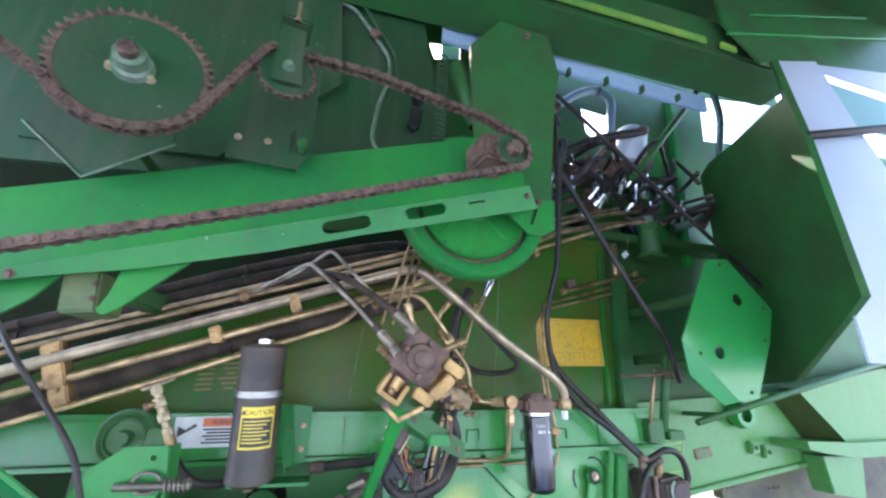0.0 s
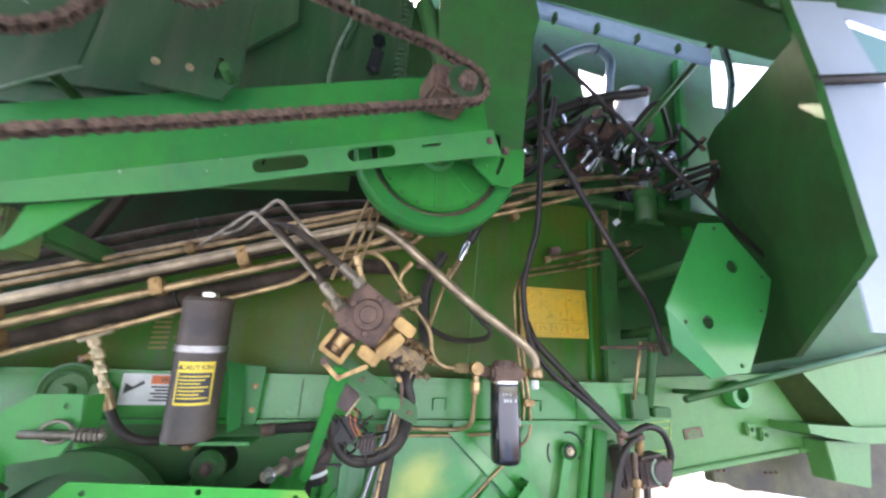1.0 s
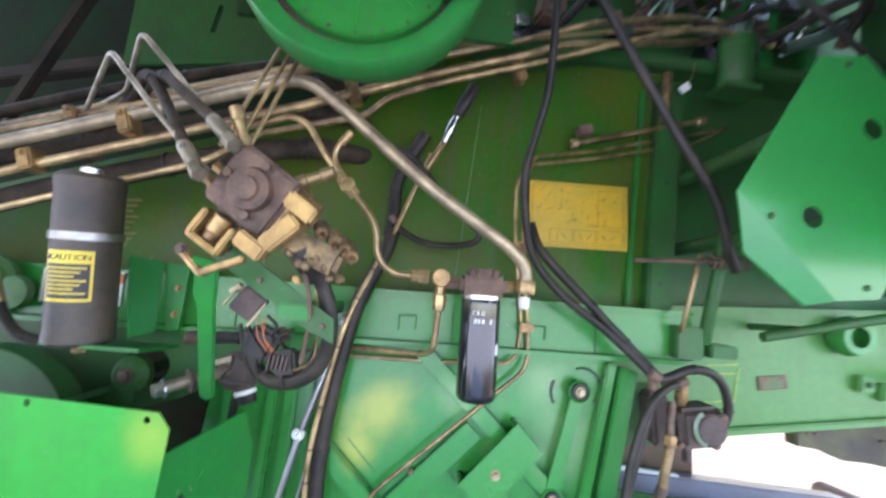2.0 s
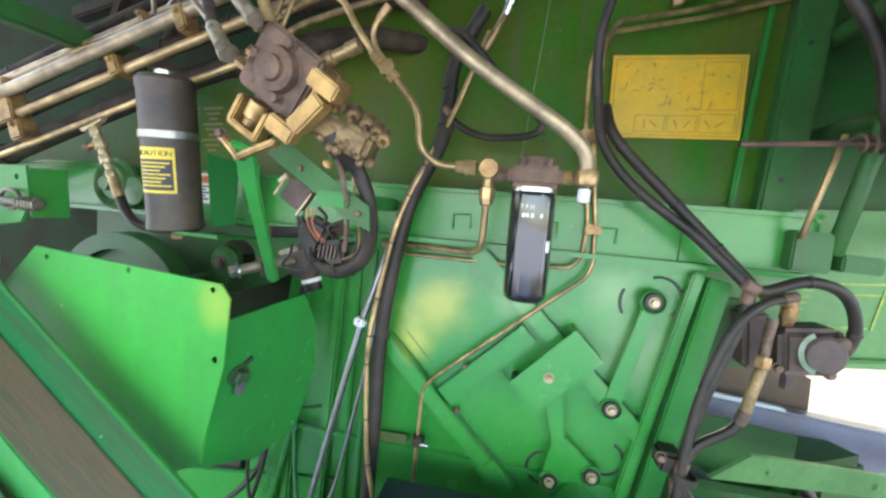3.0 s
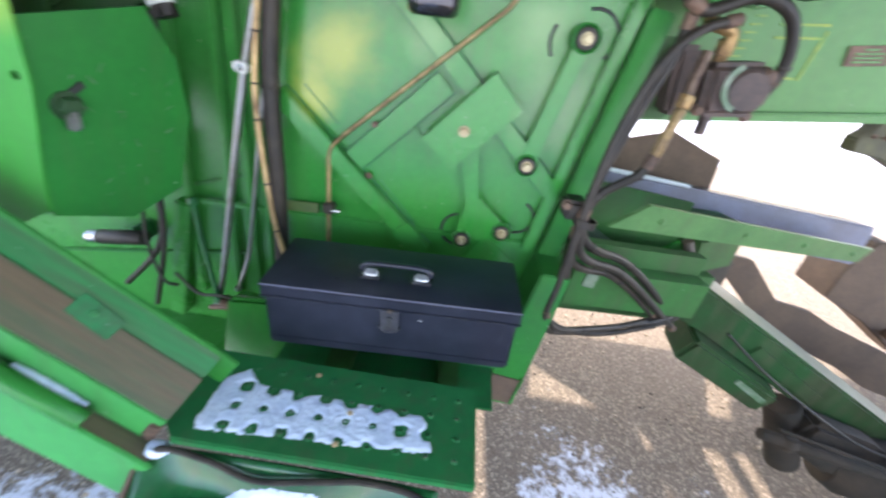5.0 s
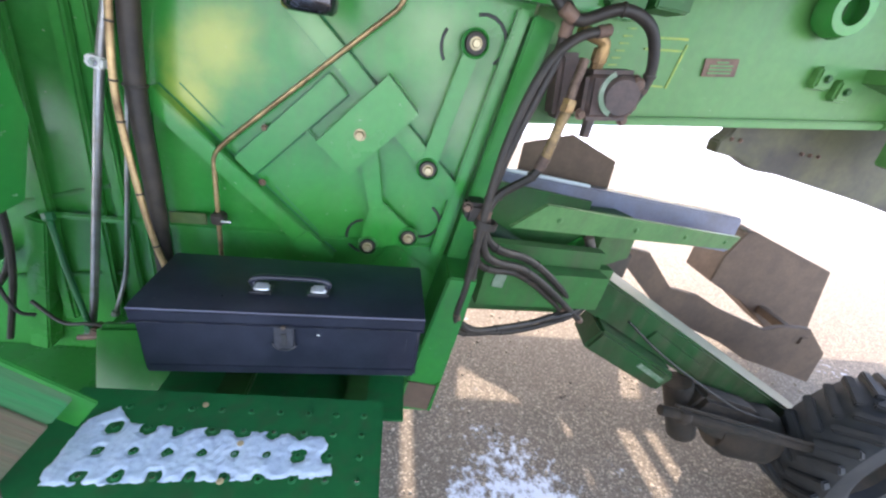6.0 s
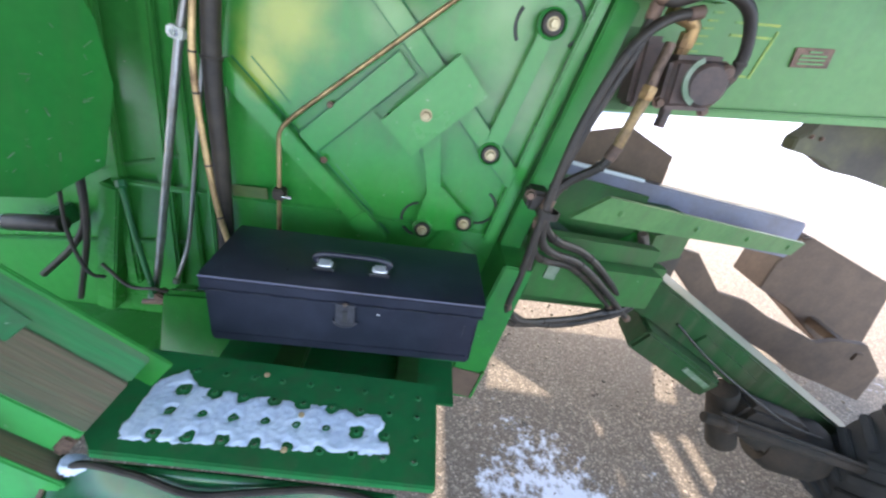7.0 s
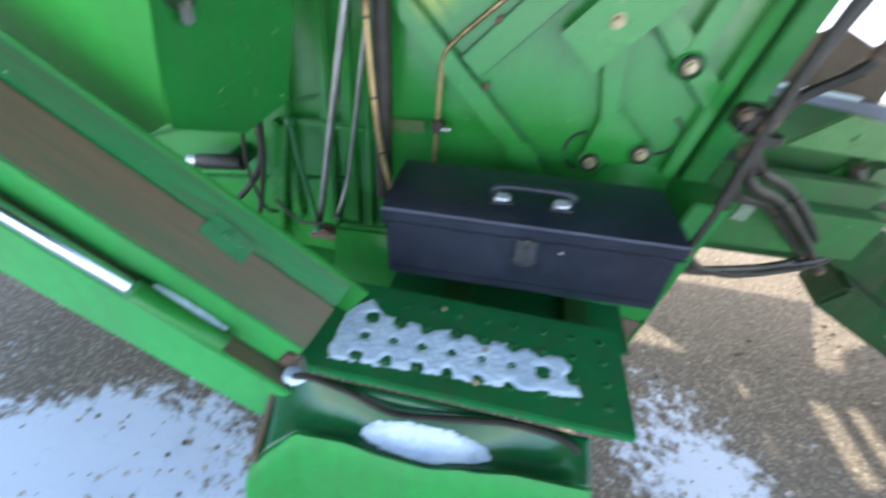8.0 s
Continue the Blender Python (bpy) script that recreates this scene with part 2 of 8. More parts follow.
M_olive = material("dirty_olive_sheet", (0.088, 0.084, 0.034), 0.6, second=(0.05, 0.042, 0.03), scale=5, fine=0.5, bump=0.08)
M_brownm = material("dirty_brown_plate", (0.130, 0.080, 0.050), 0.65, second=(0.095, 0.060, 0.040), scale=8, fine=0.5, bump=0.1)


def stone_material():
    """Pebbles, each of its own shade."""
    m = material("pebbles", (0.25, 0.205, 0.16), 0.8, second=(0.17, 0.14, 0.11), scale=90, fine=0.5, bump=0.15, bump_scale=300)
    N, L = m.node_tree.nodes, m.node_tree.links
    b = N["Principled BSDF"]
    geo = N.new("ShaderNodeNewGeometry")
    hsv = N.new("ShaderNodeHueSaturation")
    vr = N.new("ShaderNodeMapRange")
    vr.inputs["To Min"].default_value, vr.inputs["To Max"].default_value = 0.45, 1.7
    L.new(geo.outputs["Random Per Island"], vr.inputs["Value"])
    L.new(vr.outputs[0], hsv.inputs["Value"])
    L.new(b.inputs["Base Color"].links[0].from_socket, hsv.inputs["Color"])
    L.new(hsv.outputs[0], b.inputs["Base Color"])
    return m


M_stone = stone_material()


def ground_material():
    """Grey gravelly asphalt with thin drifts of snow."""
    m = bpy.data.materials.new("gravel_and_snow")
    m.use_nodes = True
    N, L = m.node_tree.nodes, m.node_tree.links
    b = N["Principled BSDF"]
    b.inputs["Roughness"].default_value = 0.85
    geo = N.new("ShaderNodeNewGeometry")

    def tex(kind, scale, detail=4.0):
        n = N.new(kind)
        n.inputs["Scale"].default_value = scale
        if kind == "ShaderNodeTexNoise":
            n.inputs["Detail"].default_value, n.inputs["Roughness"].default_value = detail, 0.7
        L.new(geo.outputs["Position"], n.inputs["Vector"])
        return n
    stones = tex("ShaderNodeTexVoronoi", 125)
    tint = N.new("ShaderNodeMapRange")
    sep = N.new("ShaderNodeSeparateColor")
    L.new(stones.outputs["Color"], sep.inputs[0])
    ramp = N.new("ShaderNodeValToRGB")
    ramp.color_ramp.elements[0].color = (0.100, 0.082, 0.062, 1)
    ramp.color_ramp.elements[1].color = (0.34, 0.29, 0.235, 1)
    ramp.color_ramp.elements.new(0.75).color = (0.165, 0.136, 0.105, 1)
    L.new(sep.outputs[0], ramp.inputs[0])
    edge = N.new("ShaderNodeMix")
    edge.data_type, edge.blend_type = "RGBA", "MULTIPLY"
    edge.inputs["Factor"].default_value = 0.42
    er = N.new("ShaderNodeMapRange")
    er.inputs["From Max"].default_value = 0.55
    er.inputs["To Min"].default_value, er.inputs["To Max"].default_value = 1.25, 0.35
    L.new(stones.outputs["Distance"], er.inputs["Value"])
    L.new(ramp.outputs[0], edge.inputs["A"])
    L.new(er.outputs[0], edge.inputs["B"])
    drift, crumbs = tex("ShaderNodeTexNoise", 1.15, 5), tex("ShaderNodeTexNoise", 22, 6)
    add = N.new("ShaderNodeMath")
    add.operation = "MULTIPLY_ADD"
    add.inputs[1].default_value = 0.66
    L.new(crumbs.outputs[0], add.inputs[0])
    L.new(drift.outputs[0], add.inputs[2])
    # more snow outside the machine's footprint
    far = N.new("ShaderNodeVectorMath")
    far.operation = "DISTANCE"
    far.inputs[1].default_value = (1.9, 3.1, 0)
    L.new(geo.outputs["Position"], far.inputs[0])
    fr = N.new("ShaderNodeMapRange")
    fr.inputs["From Min"].default_value, fr.inputs["From Max"].default_value = 0.6, 2.8
    fr.inputs["To Min"].default_value, fr.inputs["To Max"].default_value = -0.14, -0.12
    L.new(far.outputs["Value"], fr.inputs["Value"])
    add2 = N.new("ShaderNodeMath")
    open_yard = N.new("ShaderNodeMapRange")
    open_yard.inputs["From Min"].default_value, open_yard.inputs["From Max"].default_value = 5.6, 9.0
    open_yard.inputs["To Min"].default_value, open_yard.inputs["To Max"].default_value = 0.0, 0.42
    L.new(far.outputs["Value"], open_yard.inputs["Value"])
    add3 = N.new("ShaderNodeMath")
    L.new(fr.outputs[0], add3.inputs[0])
    L.new(open_yard.outputs[0], add3.inputs[1])
    L.new(add.outputs[0], add2.inputs[0])
    L.new(add3.outputs[0], add2.inputs[1])
    mask = N.new("ShaderNodeMapRange")
    mask.inputs["From Min"].default_value, mask.inputs["From Max"].default_value = 0.85, 0.96
    # drifts of their own beside and before the machine, thinning outwards; the last is out of view, added to bounce
    # light
    amount = add2.outputs[0]
    for cx, cy, r0_, r1_, most in ((1.40, 1.42, 0.12, 0.52, 0.24), (-0.42, 0.72, 0.30, 0.74, 0.40), (-1.3, 0.2, 0.5, 1.3, 0.40), (0.3, -3.2, 1.5, 3.4, 0.30)):
        pile = N.new("ShaderNodeVectorMath")
        pile.operation = "DISTANCE"
        pile.inputs[1].default_value = (cx, cy, 0)
        L.new(geo.outputs["Position"], pile.inputs[0])
        pr = N.new("ShaderNodeMapRange")
        pr.inputs["From Min"].default_value, pr.inputs["From Max"].default_value = r0_, r1_
        pr.inputs["To Min"].default_value, pr.inputs["To Max"].default_value = most, 0.0
        L.new(pile.outputs["Value"], pr.inputs["Value"])
        add4 = N.new("ShaderNodeMath")
        L.new(amount, add4.inputs[0])
        L.new(pr.outputs[0], add4.inputs[1])
        amount = add4.outputs[0]
    L.new(amount, mask.inputs["Value"])
    mx = N.new("ShaderNodeMix")
    mx.data_type = "RGBA"
    mx.inputs["B"].default_value = (0.48, 0.53, 0.62, 1)
    L.new(mask.outputs[0], mx.inputs["Factor"])
    L.new(edge.outputs["Result"], mx.inputs["A"])
    L.new(mx.outputs["Result"], b.inputs["Base Color"])
    h = N.new("ShaderNodeMix")
    L.new(mask.outputs[0], h.inputs["Factor"])
    L.new(er.outputs[0], h.inputs["A"])
    L.new(crumbs.outputs[0], h.inputs["B"])
    bp = N.new("ShaderNodeBump")
    bp.inputs["Strength"].default_value, bp.inputs["Distance"].default_value = 0.6, 0.006
    L.new(h.outputs["Result"], bp.inputs["Height"])
    L.new(bp.outputs[0], b.inputs["Normal"])
    return m


M_ground = ground_material()


def translucent_sheet(name, face, glow):
    """Pale weathered plastic that lets part of the light through."""
    m = material(name, face, 0.4, second=tuple(c * 0.88 for c in face), scale=2, fine=0.2, bump=0.02)
    N, L = m.node_tree.nodes, m.node_tree.links
    tr = N.new("ShaderNodeBsdfTranslucent")
    tr.inputs["Color"].default_value = (*glow, 1)
    mx = N.new("ShaderNodeMixShader")
    mx.inputs[0].default_value = 0.55
    L.new(N["Principled BSDF"].outputs[0], mx.inputs[1])
    L.new(tr.outputs[0], mx.inputs[2])
    L.new(mx.outputs[0], N["Material Output"].inputs["Surface"])
    return m


M_trans = translucent_sheet("translucent_pale_sheet", (0.70, 0.74, 0.76), (0.62, 0.72, 0.82))
M_teal = translucent_sheet("translucent_teal_sheet", (0.38, 0.62, 0.60), (0.34, 0.62, 0.60))


def sheen_patched(name, source, spots, colour):
    """A copy of a paint with soft-edged patches of colour, for painted-in reflections, round the places given as (x, y,
    z, radius).
    """
    m = source.copy()
    m.name = name
    N, L = m.node_tree.nodes, m.node_tree.links
    b = N["Principled BSDF"]
    last = b.inputs["Base Color"].links[0].from_socket
    geo = N.new("ShaderNodeNewGeometry")
    wob = N.new("ShaderNodeTexNoise")
    wob.inputs["Scale"].default_value, wob.inputs["Detail"].default_value = 9, 5
    L.new(geo.outputs["Position"], wob.inputs["Vector"])
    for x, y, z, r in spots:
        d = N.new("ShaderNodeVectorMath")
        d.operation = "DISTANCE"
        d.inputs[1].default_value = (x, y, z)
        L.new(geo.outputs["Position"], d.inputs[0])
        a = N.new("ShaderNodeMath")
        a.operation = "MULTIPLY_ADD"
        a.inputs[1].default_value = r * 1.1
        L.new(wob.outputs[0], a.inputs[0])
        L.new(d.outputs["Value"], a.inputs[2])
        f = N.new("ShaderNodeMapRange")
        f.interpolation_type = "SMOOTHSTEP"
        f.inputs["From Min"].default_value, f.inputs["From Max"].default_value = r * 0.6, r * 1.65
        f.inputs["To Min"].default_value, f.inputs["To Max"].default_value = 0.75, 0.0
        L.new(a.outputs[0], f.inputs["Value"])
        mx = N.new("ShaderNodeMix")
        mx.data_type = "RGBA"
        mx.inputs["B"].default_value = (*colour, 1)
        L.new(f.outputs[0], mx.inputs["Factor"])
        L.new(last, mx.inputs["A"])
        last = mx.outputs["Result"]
    L.new(last, b.inputs["Base Color"])
    return m


# pale patches, then the yellow reflections on wall and guard, put into the paint
M_wall = sheen_patched("pale_patched_wall", M_dusty, [(0.66, 1.45, 1.56, 0.08), (0.76, 1.44, 1.41, 0.05), (0.95, 1.46, 1.46, 0.13), (0.88, 1.46, 1.60, 0.08)], (0.17, 0.33, 0.13))
M_wall = sheen_patched("yellow_sheen_wall", M_wall, [(0.45, 1.47, 1.50, 0.12), (0.40, 1.47, 1.40, 0.07)], (0.42, 0.43, 0.08))
M_guard = sheen_patched("dust_stained_guard", M_bright, [(0.12, 1.07, 1.55, 0.070)], (0.24, 0.38, 0.05))


# ---- mesh helpers ----
def thing(name, label, category, at=(0, 0, 0), group="", kind=""):
    ob = new(name)
    ob.empty_display_size = 0.05
    ob.matrix_basis = Matrix.Translation(at)
    return tagged(ob, label, category, group, kind)


def part(name, bm, mat, parent=None, label="", smooth=40):
    """Links a bmesh, in world places, as one mesh object under a thing or a part."""
    bmesh.ops.recalc_face_normals(bm, faces=bm.faces)
    me = bpy.data.meshes.new(name)
    for f in bm.faces:
        f.smooth = True
    for e in bm.edges:
        if len(e.link_faces) == 2:
            e.smooth = e.calc_face_angle() < radians(smooth)
    bm.to_mesh(me)
    bm.free()
    me.materials.append(mat)
    ob = new(name, me)
    if parent:
        ob.parent = parent
        root = parent
        while root.parent:
            root = root.parent
        ob.matrix_parent_inverse = root.matrix_basis.inverted() if parent == root else Matrix()
    if label:
        ob["label"] = label
    return ob


def solo(name, bm, mat, label, category, group="", kind="", smooth=40):
    return tagged(part(name, bm, mat, None, "", smooth), label, category, group, kind)


def facing(y=0.0):
    """Plane local (a, b) to world (x, z) at depth y, local height towards the viewer."""
    return Matrix(((1, 0, 0, 0), (0, 0, -1, y), (0, 1, 0, 0), (0, 0, 0, 1)))


def axes(origin, a, b):
    """Plane with the local a and b axes along the two directions given."""
    a = Vector(a).normalized()
    c = a.cross(Vector(b)).normalized()
    b = c.cross(a)
    return Matrix(((a.x, b.x, c.x, origin[0]), (a.y, b.y, c.y, origin[1]), (a.z, b.z, c.z, origin[2]), (0, 0, 0, 1)))


def ring(cx, cy, r, n=16, r2=None, turn=0.0):
    return [(cx + r * math.cos(2 * math.pi * i / n + turn), cy + (r2 or r) * math.sin(2 * math.pi * i / n + turn)) for i in range(n)]


def slot(cx, cy, length, height, n=6, turn=0.0):
    """A long hole with round ends."""
    r, pts = height / 2, []
    for s, a0 in ((1, -90), (-1, 90)):
        for i in range(n + 1):
            a = radians(a0 + 180 * i / n)
            pts.append((s * (length / 2 - r) + r * math.cos(a), r * math.sin(a)))
    c, s_ = math.cos(turn), math.sin(turn)
    return [(cx + c * x - s_ * y, cy + s_ * x + c * y) for x, y in pts]


def sheet(outline, thick, m, holes=(), bm=None, bevel=0.0):
    """A flat plate of that thickness with holes cut through it."""
    bm = bm or bmesh.new()
    loc = bmesh.new()
    edges = []
    for loop in (outline, *holes):
        vs = [loc.verts.new((p[0], p[1], 0)) for p in loop]
        edges += [loc.edges.new((vs[i], vs[(i + 1) % len(vs)])) for i in range(len(vs))]
    if holes:
        bmesh.ops.triangle_fill(loc, edges=edges, use_beauty=True)
    else:
        loc.faces.new(loc.verts[:])
    got = bmesh.ops.extrude_face_region(loc, geom=loc.faces[:])
    bmesh.ops.translate(loc, vec=(0, 0, thick), verts=[g for g in got["geom"] if isinstance(g, bmesh.types.BMVert)])
    if bevel and not holes:
        bmesh.ops.bevel(loc, geom=loc.edges[:], offset=bevel, segments=2, affect="EDGES")
    return join(bm, loc, m)


def join(bm, loc, m):
    loc.transform(m)
    vm = {v: bm.verts.new(v.co) for v in loc.verts}
    for f in loc.faces:
        bm.faces.new([vm[v] for v in f.verts])
    loc.free()
    return bm


def box(size, m, bevel=0.003, bm=None, seg=2):
    """A block of that size centred on the pose m."""
    bm = bm or bmesh.new()
    loc = bmesh.new()
    bmesh.ops.create_cube(loc, size=1.0)
    bmesh.ops.scale(loc, vec=size, verts=loc.verts)
    if bevel:
        bmesh.ops.bevel(loc, geom=loc.edges[:], offset=bevel, segments=seg, affect="EDGES")
    return join(bm, loc, m)


def lathe(profile, m, seg=24, bm=None):
    """Turns (radius, height) pairs round the local height axis."""
    bm = bm or bmesh.new()
    loc = bmesh.new()
    rings = []
    for r, h in profile:
        if r < 1e-6:
            rings.append([loc.verts.new((0, 0, h))])
        else:
            rings.append([loc.verts.new((r * math.cos(2 * math.pi * i / seg), r * math.sin(2 * math.pi * i / seg), h)) for i in range(seg)])
    for a, b in zip(rings, rings[1:]):
        for i in range(seg):
            j = (i + 1) % seg
            if len(a) == 1 and len(b) == 1:
                continue
            if len(a) == 1:
                loc.faces.new((a[0], b[i], b[j]))
            elif len(b) == 1:
                loc.faces.new((a[i], a[j], b[0]))
            else:
                loc.faces.new((a[i], a[j], b[j], b[i]))
    return join(bm, loc, m)


def rounded(points, fillet, steps=5):
    pts = [Vector(p) for p in points]
    out = [pts[0]]
    for a, b, c in zip(pts, pts[1:], pts[2:]):
        d1, d2 = (a - b), (c - b)
        k = min(fillet, 0.48 * d1.length, 0.48 * d2.length)
        p, q = b + d1.normalized() * k, b + d2.normalized() * k
        for i in range(steps + 1):
            t = i / steps
            out.append(p * (1 - t) ** 2 + b * 2 * t * (1 - t) + q * t * t)
    return out + [pts[-1]]


def flowing(points, steps=8):
    pts = [Vector(p) for p in points]
    pts = [pts[0] * 2 - pts[1]] + pts + [pts[-1] * 2 - pts[-2]]
    out = []
    for a, b, c, d in zip(pts, pts[1:], pts[2:], pts[3:]):
        for i in range(steps):
            t = i / steps
            out.append(0.5 * (b * 2 + (c - a) * t + (a * 2 - b * 5 + c * 4 - d) * t * t + (b * 3 - a - c * 3 + d) * t ** 3))
    return out + [pts[-2]]


def sweep(path, r, seg=10, bm=None, wave=None):
    bm = bm or bmesh.new()
    up = None
    prev = None
    n = len(path)
    first = None
    for i, p in enumerate(path):
        d = (path[min(i + 1, n - 1)] - path[max(i - 1, 0)]).normalized()
        if up is None:
            up = d.orthogonal().normalized()
        up = (up - d * up.dot(d)).normalized()
        side = d.cross(up)
        rr = r * (wave(i) if wave else 1.0)
        cur = [bm.verts.new(p + (up * math.cos(2 * math.pi * k / seg) + side * math.sin(2 * math.pi * k / seg)) * rr) for k in range(seg)]
        if prev:
            for k in range(seg):
                bm.faces.new((prev[k], prev[(k + 1) % seg], cur[(k + 1) % seg], cur[k]))
        else:
            first = cur
        prev = cur
    bm.faces.new(first[::-1])
    bm.faces.new(prev)
    return bm


def tube(points, r, fillet=0.03, seg=10, bm=None):
    return sweep(rounded(points, fillet), r, seg, bm)


def hose(points, r, seg=10, bm=None, steps=8):
    return sweep(flowing(points, steps), r, seg, bm)


def along(p, q, spin=0.0):
    """A pose at p whose height axis runs to q."""
    d = (Vector(q) - Vector(p)).normalized()
    return Matrix.Translation(p) @ d.to_track_quat("Z", "Y").to_matrix().to_4x4() @ pose(0, 0, 0, 0, 0, spin)


def nut(p, q, r, h, bm=None, washer=True):
    """A hexagon bolt head with a washer, at p, pointing to q."""
    m = along(p, q)
    bm = bm or bmesh.new()
    if washer:
        lathe([(0, 0), (r * 1.35, 0), (r * 1.35, h * 0.2), (0, h * 0.2)], m, 14, bm)
    lathe([(0, h * 0.15), (r, h * 0.15), (r, h * 0.85), (r * 0.85, h), (0, h)], m, 6, bm)
    return bm


def rod(p, q, r, seg=14, bm=None):
    p, q = Vector(p), Vector(q)
    return lathe([(0, 0), (r * 0.92, 0), (r, r * 0.1), (r, (q - p).length - r * 0.1), (r * 0.92, (q - p).length), (0, (q - p).length)], along(p, q), seg, bm)


FRONT = Vector((0, -1, 0))


def ring_at(path, k, r, length, mat, parent, name, label=""):
    """A band round a bent line at the fraction k of its length."""
    i = max(1, min(len(path) - 2, int(k * (len(path) - 1))))
    d = (path[i + 1] - path[i - 1]).normalized()
    c = path[i]
    return part(name, lathe([(r * 0.96, -length / 2), (r * 1.13, -length / 2), (r * 1.18, -length / 4), (r * 1.18, length / 4), (r * 1.13, length / 2), (r * 0.96, length / 2)], along(c, c + d), 12), mat, parent, label)


def hose_line(name, pts, r, seg, mat, label, category, group, ends=True, ties=()):
    """A rubber hose with crimped ends and cable ties."""
    h = thing(name, label, category, pts[0], group)
    path = flowing(pts, 8)
    part("tube", sweep(path, r, seg), mat, h)
    if ends:
        for a, b in ((path[0], path[3]), (path[-1], path[-4])):
            d = (b - a).normalized()
            part("ferrule", lathe([(0, -0.004), (r * 0.7, -0.004), (r * 1.18, 0.0), (r * 1.22, r * 0.6), (r * 1.14, r * 1.0), (r * 1.22, r * 1.5), (r * 1.18, r * 2.6), (r, r * 2.7)], along(a, a + d), 12), M_cast, h, "dull crimped end")
    for k in ties:
        ring_at(path, k, r, 0.006, M_black, h, "tie")
    return h


# ---- ground and distance ----
def make_ground():
    bm = bmesh.new()
    bmesh.ops.create_grid(bm, x_segments=60, y_segments=60, size=1.0)
    for v in bm.verts:
        for i in (0, 1):
            v.co[i] = math.copysign(abs(v.co[i]) ** 3.2, v.co[i]) * 400
        v.co.x += 1.0
        v.co.y += 1.5
        near = math.exp(-((v.co.x - 1) ** 2 + (v.co.y - 1.5) ** 2) / 400)
        v.co.z = 0.012 * noise.noise(v.co * 1.3) * near
    solo("ground", bm, M_ground, "grey gravelly yard with thin drifts of snow", "ground", kind="structure")


make_ground()


def make_stones():
    """Loose pebbles lying on the yard where the walk looks down at it."""
    r = random.Random(21)
    bm = bmesh.new()
    for i in range(1500):
        x, y = (r.uniform(0.85, 3.6), r.uniform(0.9, 2.9)) if i % 4 else (r.uniform(-1.5, 0.3), r.uniform(0.7, 1.6))
        k = 0.004 + 0.009 * r.random() ** 3
        m = pose(x, y, 0.25 * k + 0.012 * noise.noise(Vector((x, y, 0)) * 1.3), 0, 0, r.uniform(0, 360))
        h, n = r.uniform(0.5, 0.8), 6
        rings = []
        for rr, z in ((0.75, -0.4), (1.0, 0.05), (0.6, h * 0.8)):
            rings.append([bm.verts.new(m @ Vector((k * rr * r.uniform(0.8, 1.15) * math.cos(6.283 * j / n), 0.8 * k * rr * r.uniform(0.8, 1.15) * math.sin(6.283 * j / n), k * z))) for j in range(n)])
        for a, b in zip(rings, rings[1:]):
            for j in range(n):
                bm.faces.new((a[j], a[(j + 1) % n], b[(j + 1) % n], b[j]))
        bm.faces.new(rings[-1])
    solo("loose_gravel", bm, M_stone, "loose grey and tan pebbles on the yard", "gravel", kind="stuff", smooth=60)


make_stones()


# ---- the machine's shell ----
def wall_panel(name, pts, y, thick, mat, label, holes=()):
    return solo(name, sheet(pts, thick, facing(y + thick), holes), mat, label, "wall", kind="structure")


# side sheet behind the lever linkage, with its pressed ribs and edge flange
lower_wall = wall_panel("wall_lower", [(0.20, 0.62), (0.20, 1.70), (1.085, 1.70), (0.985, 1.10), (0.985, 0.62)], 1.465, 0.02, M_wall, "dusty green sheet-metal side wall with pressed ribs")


def strip(p, q, width, depth, y, name, parent, mat, bevel=0.004, label=""):
    """A raised straight strip on a wall, between two (x, z) places."""
    a = Vector((q[0] - p[0], q[1] - p[1]))
    ang = math.atan2(a.y, a.x)
    m = facing(y) @ Matrix.Translation(((p[0] + q[0]) / 2, (p[1] + q[1]) / 2, depth / 2)) @ Matrix.Rotation(ang, 4, "Z")
    return part(name, box((a.length, width, depth), m, bevel), mat, parent, label)


strip((0.318, 1.402), (0.690, 1.050), 0.042, 0.034, 1.4665, "rib", lower_wall, M_wall, 0.0025)
strip((0.545, 1.665), (0.985, 1.262), 0.042, 0.028, 1.4665, "rib", lower_wall, M_wall, 0.0025)
strip((0.497, 1.268), (0.698, 1.474), 0.054, 0.022, 1.4655, "rib", lower_wall, M_wall, 0.0025)
# dark strips that draw in the shade along both edges of each rib
for p_, q_, w_ in (((0.318, 1.402), (0.690, 1.050), 0.042), ((0.545, 1.665), (0.985, 1.262), 0.042), ((0.497, 1.268), (0.698, 1.474), 0.054)):
    d_ = Vector((q_[0] - p_[0], q_[1] - p_[1])).normalized()
    n_ = Vector((-d_.y, d_.x)) * (w_ / 2 + 0.0022)
    for s_ in (-1, 1):
        strip((p_[0] + s_ * n_.x, p_[1] + s_ * n_.y), (q_[0] + s_ * n_.x, q_[1] + s_ * n_.y), 0.0040, 0.002, 1.4655, "rib_shade_line", lower_wall, M_step, 0)
strip((0.60, 1.395), (0.66, 1.335), 0.016, 0.010, 1.466, "rib", lower_wall, M_dusty)
for x in (0.225, 0.265, 0.30):
    strip((x, 0.72), (x + 0.005, 1.64), 0.012, 0.018, 1.466, "rib", lower_wall, M_dusty)
strip((0.05, 1.09), (0.98, 1.11), 0.016, 0.010, 1.466, "rib", lower_wall, M_dusty)
strip((1.055, 1.67), (0.955, 1.10), 0.026, 0.030, 1.466, "edge_flange", lower_wall, M_dusty)
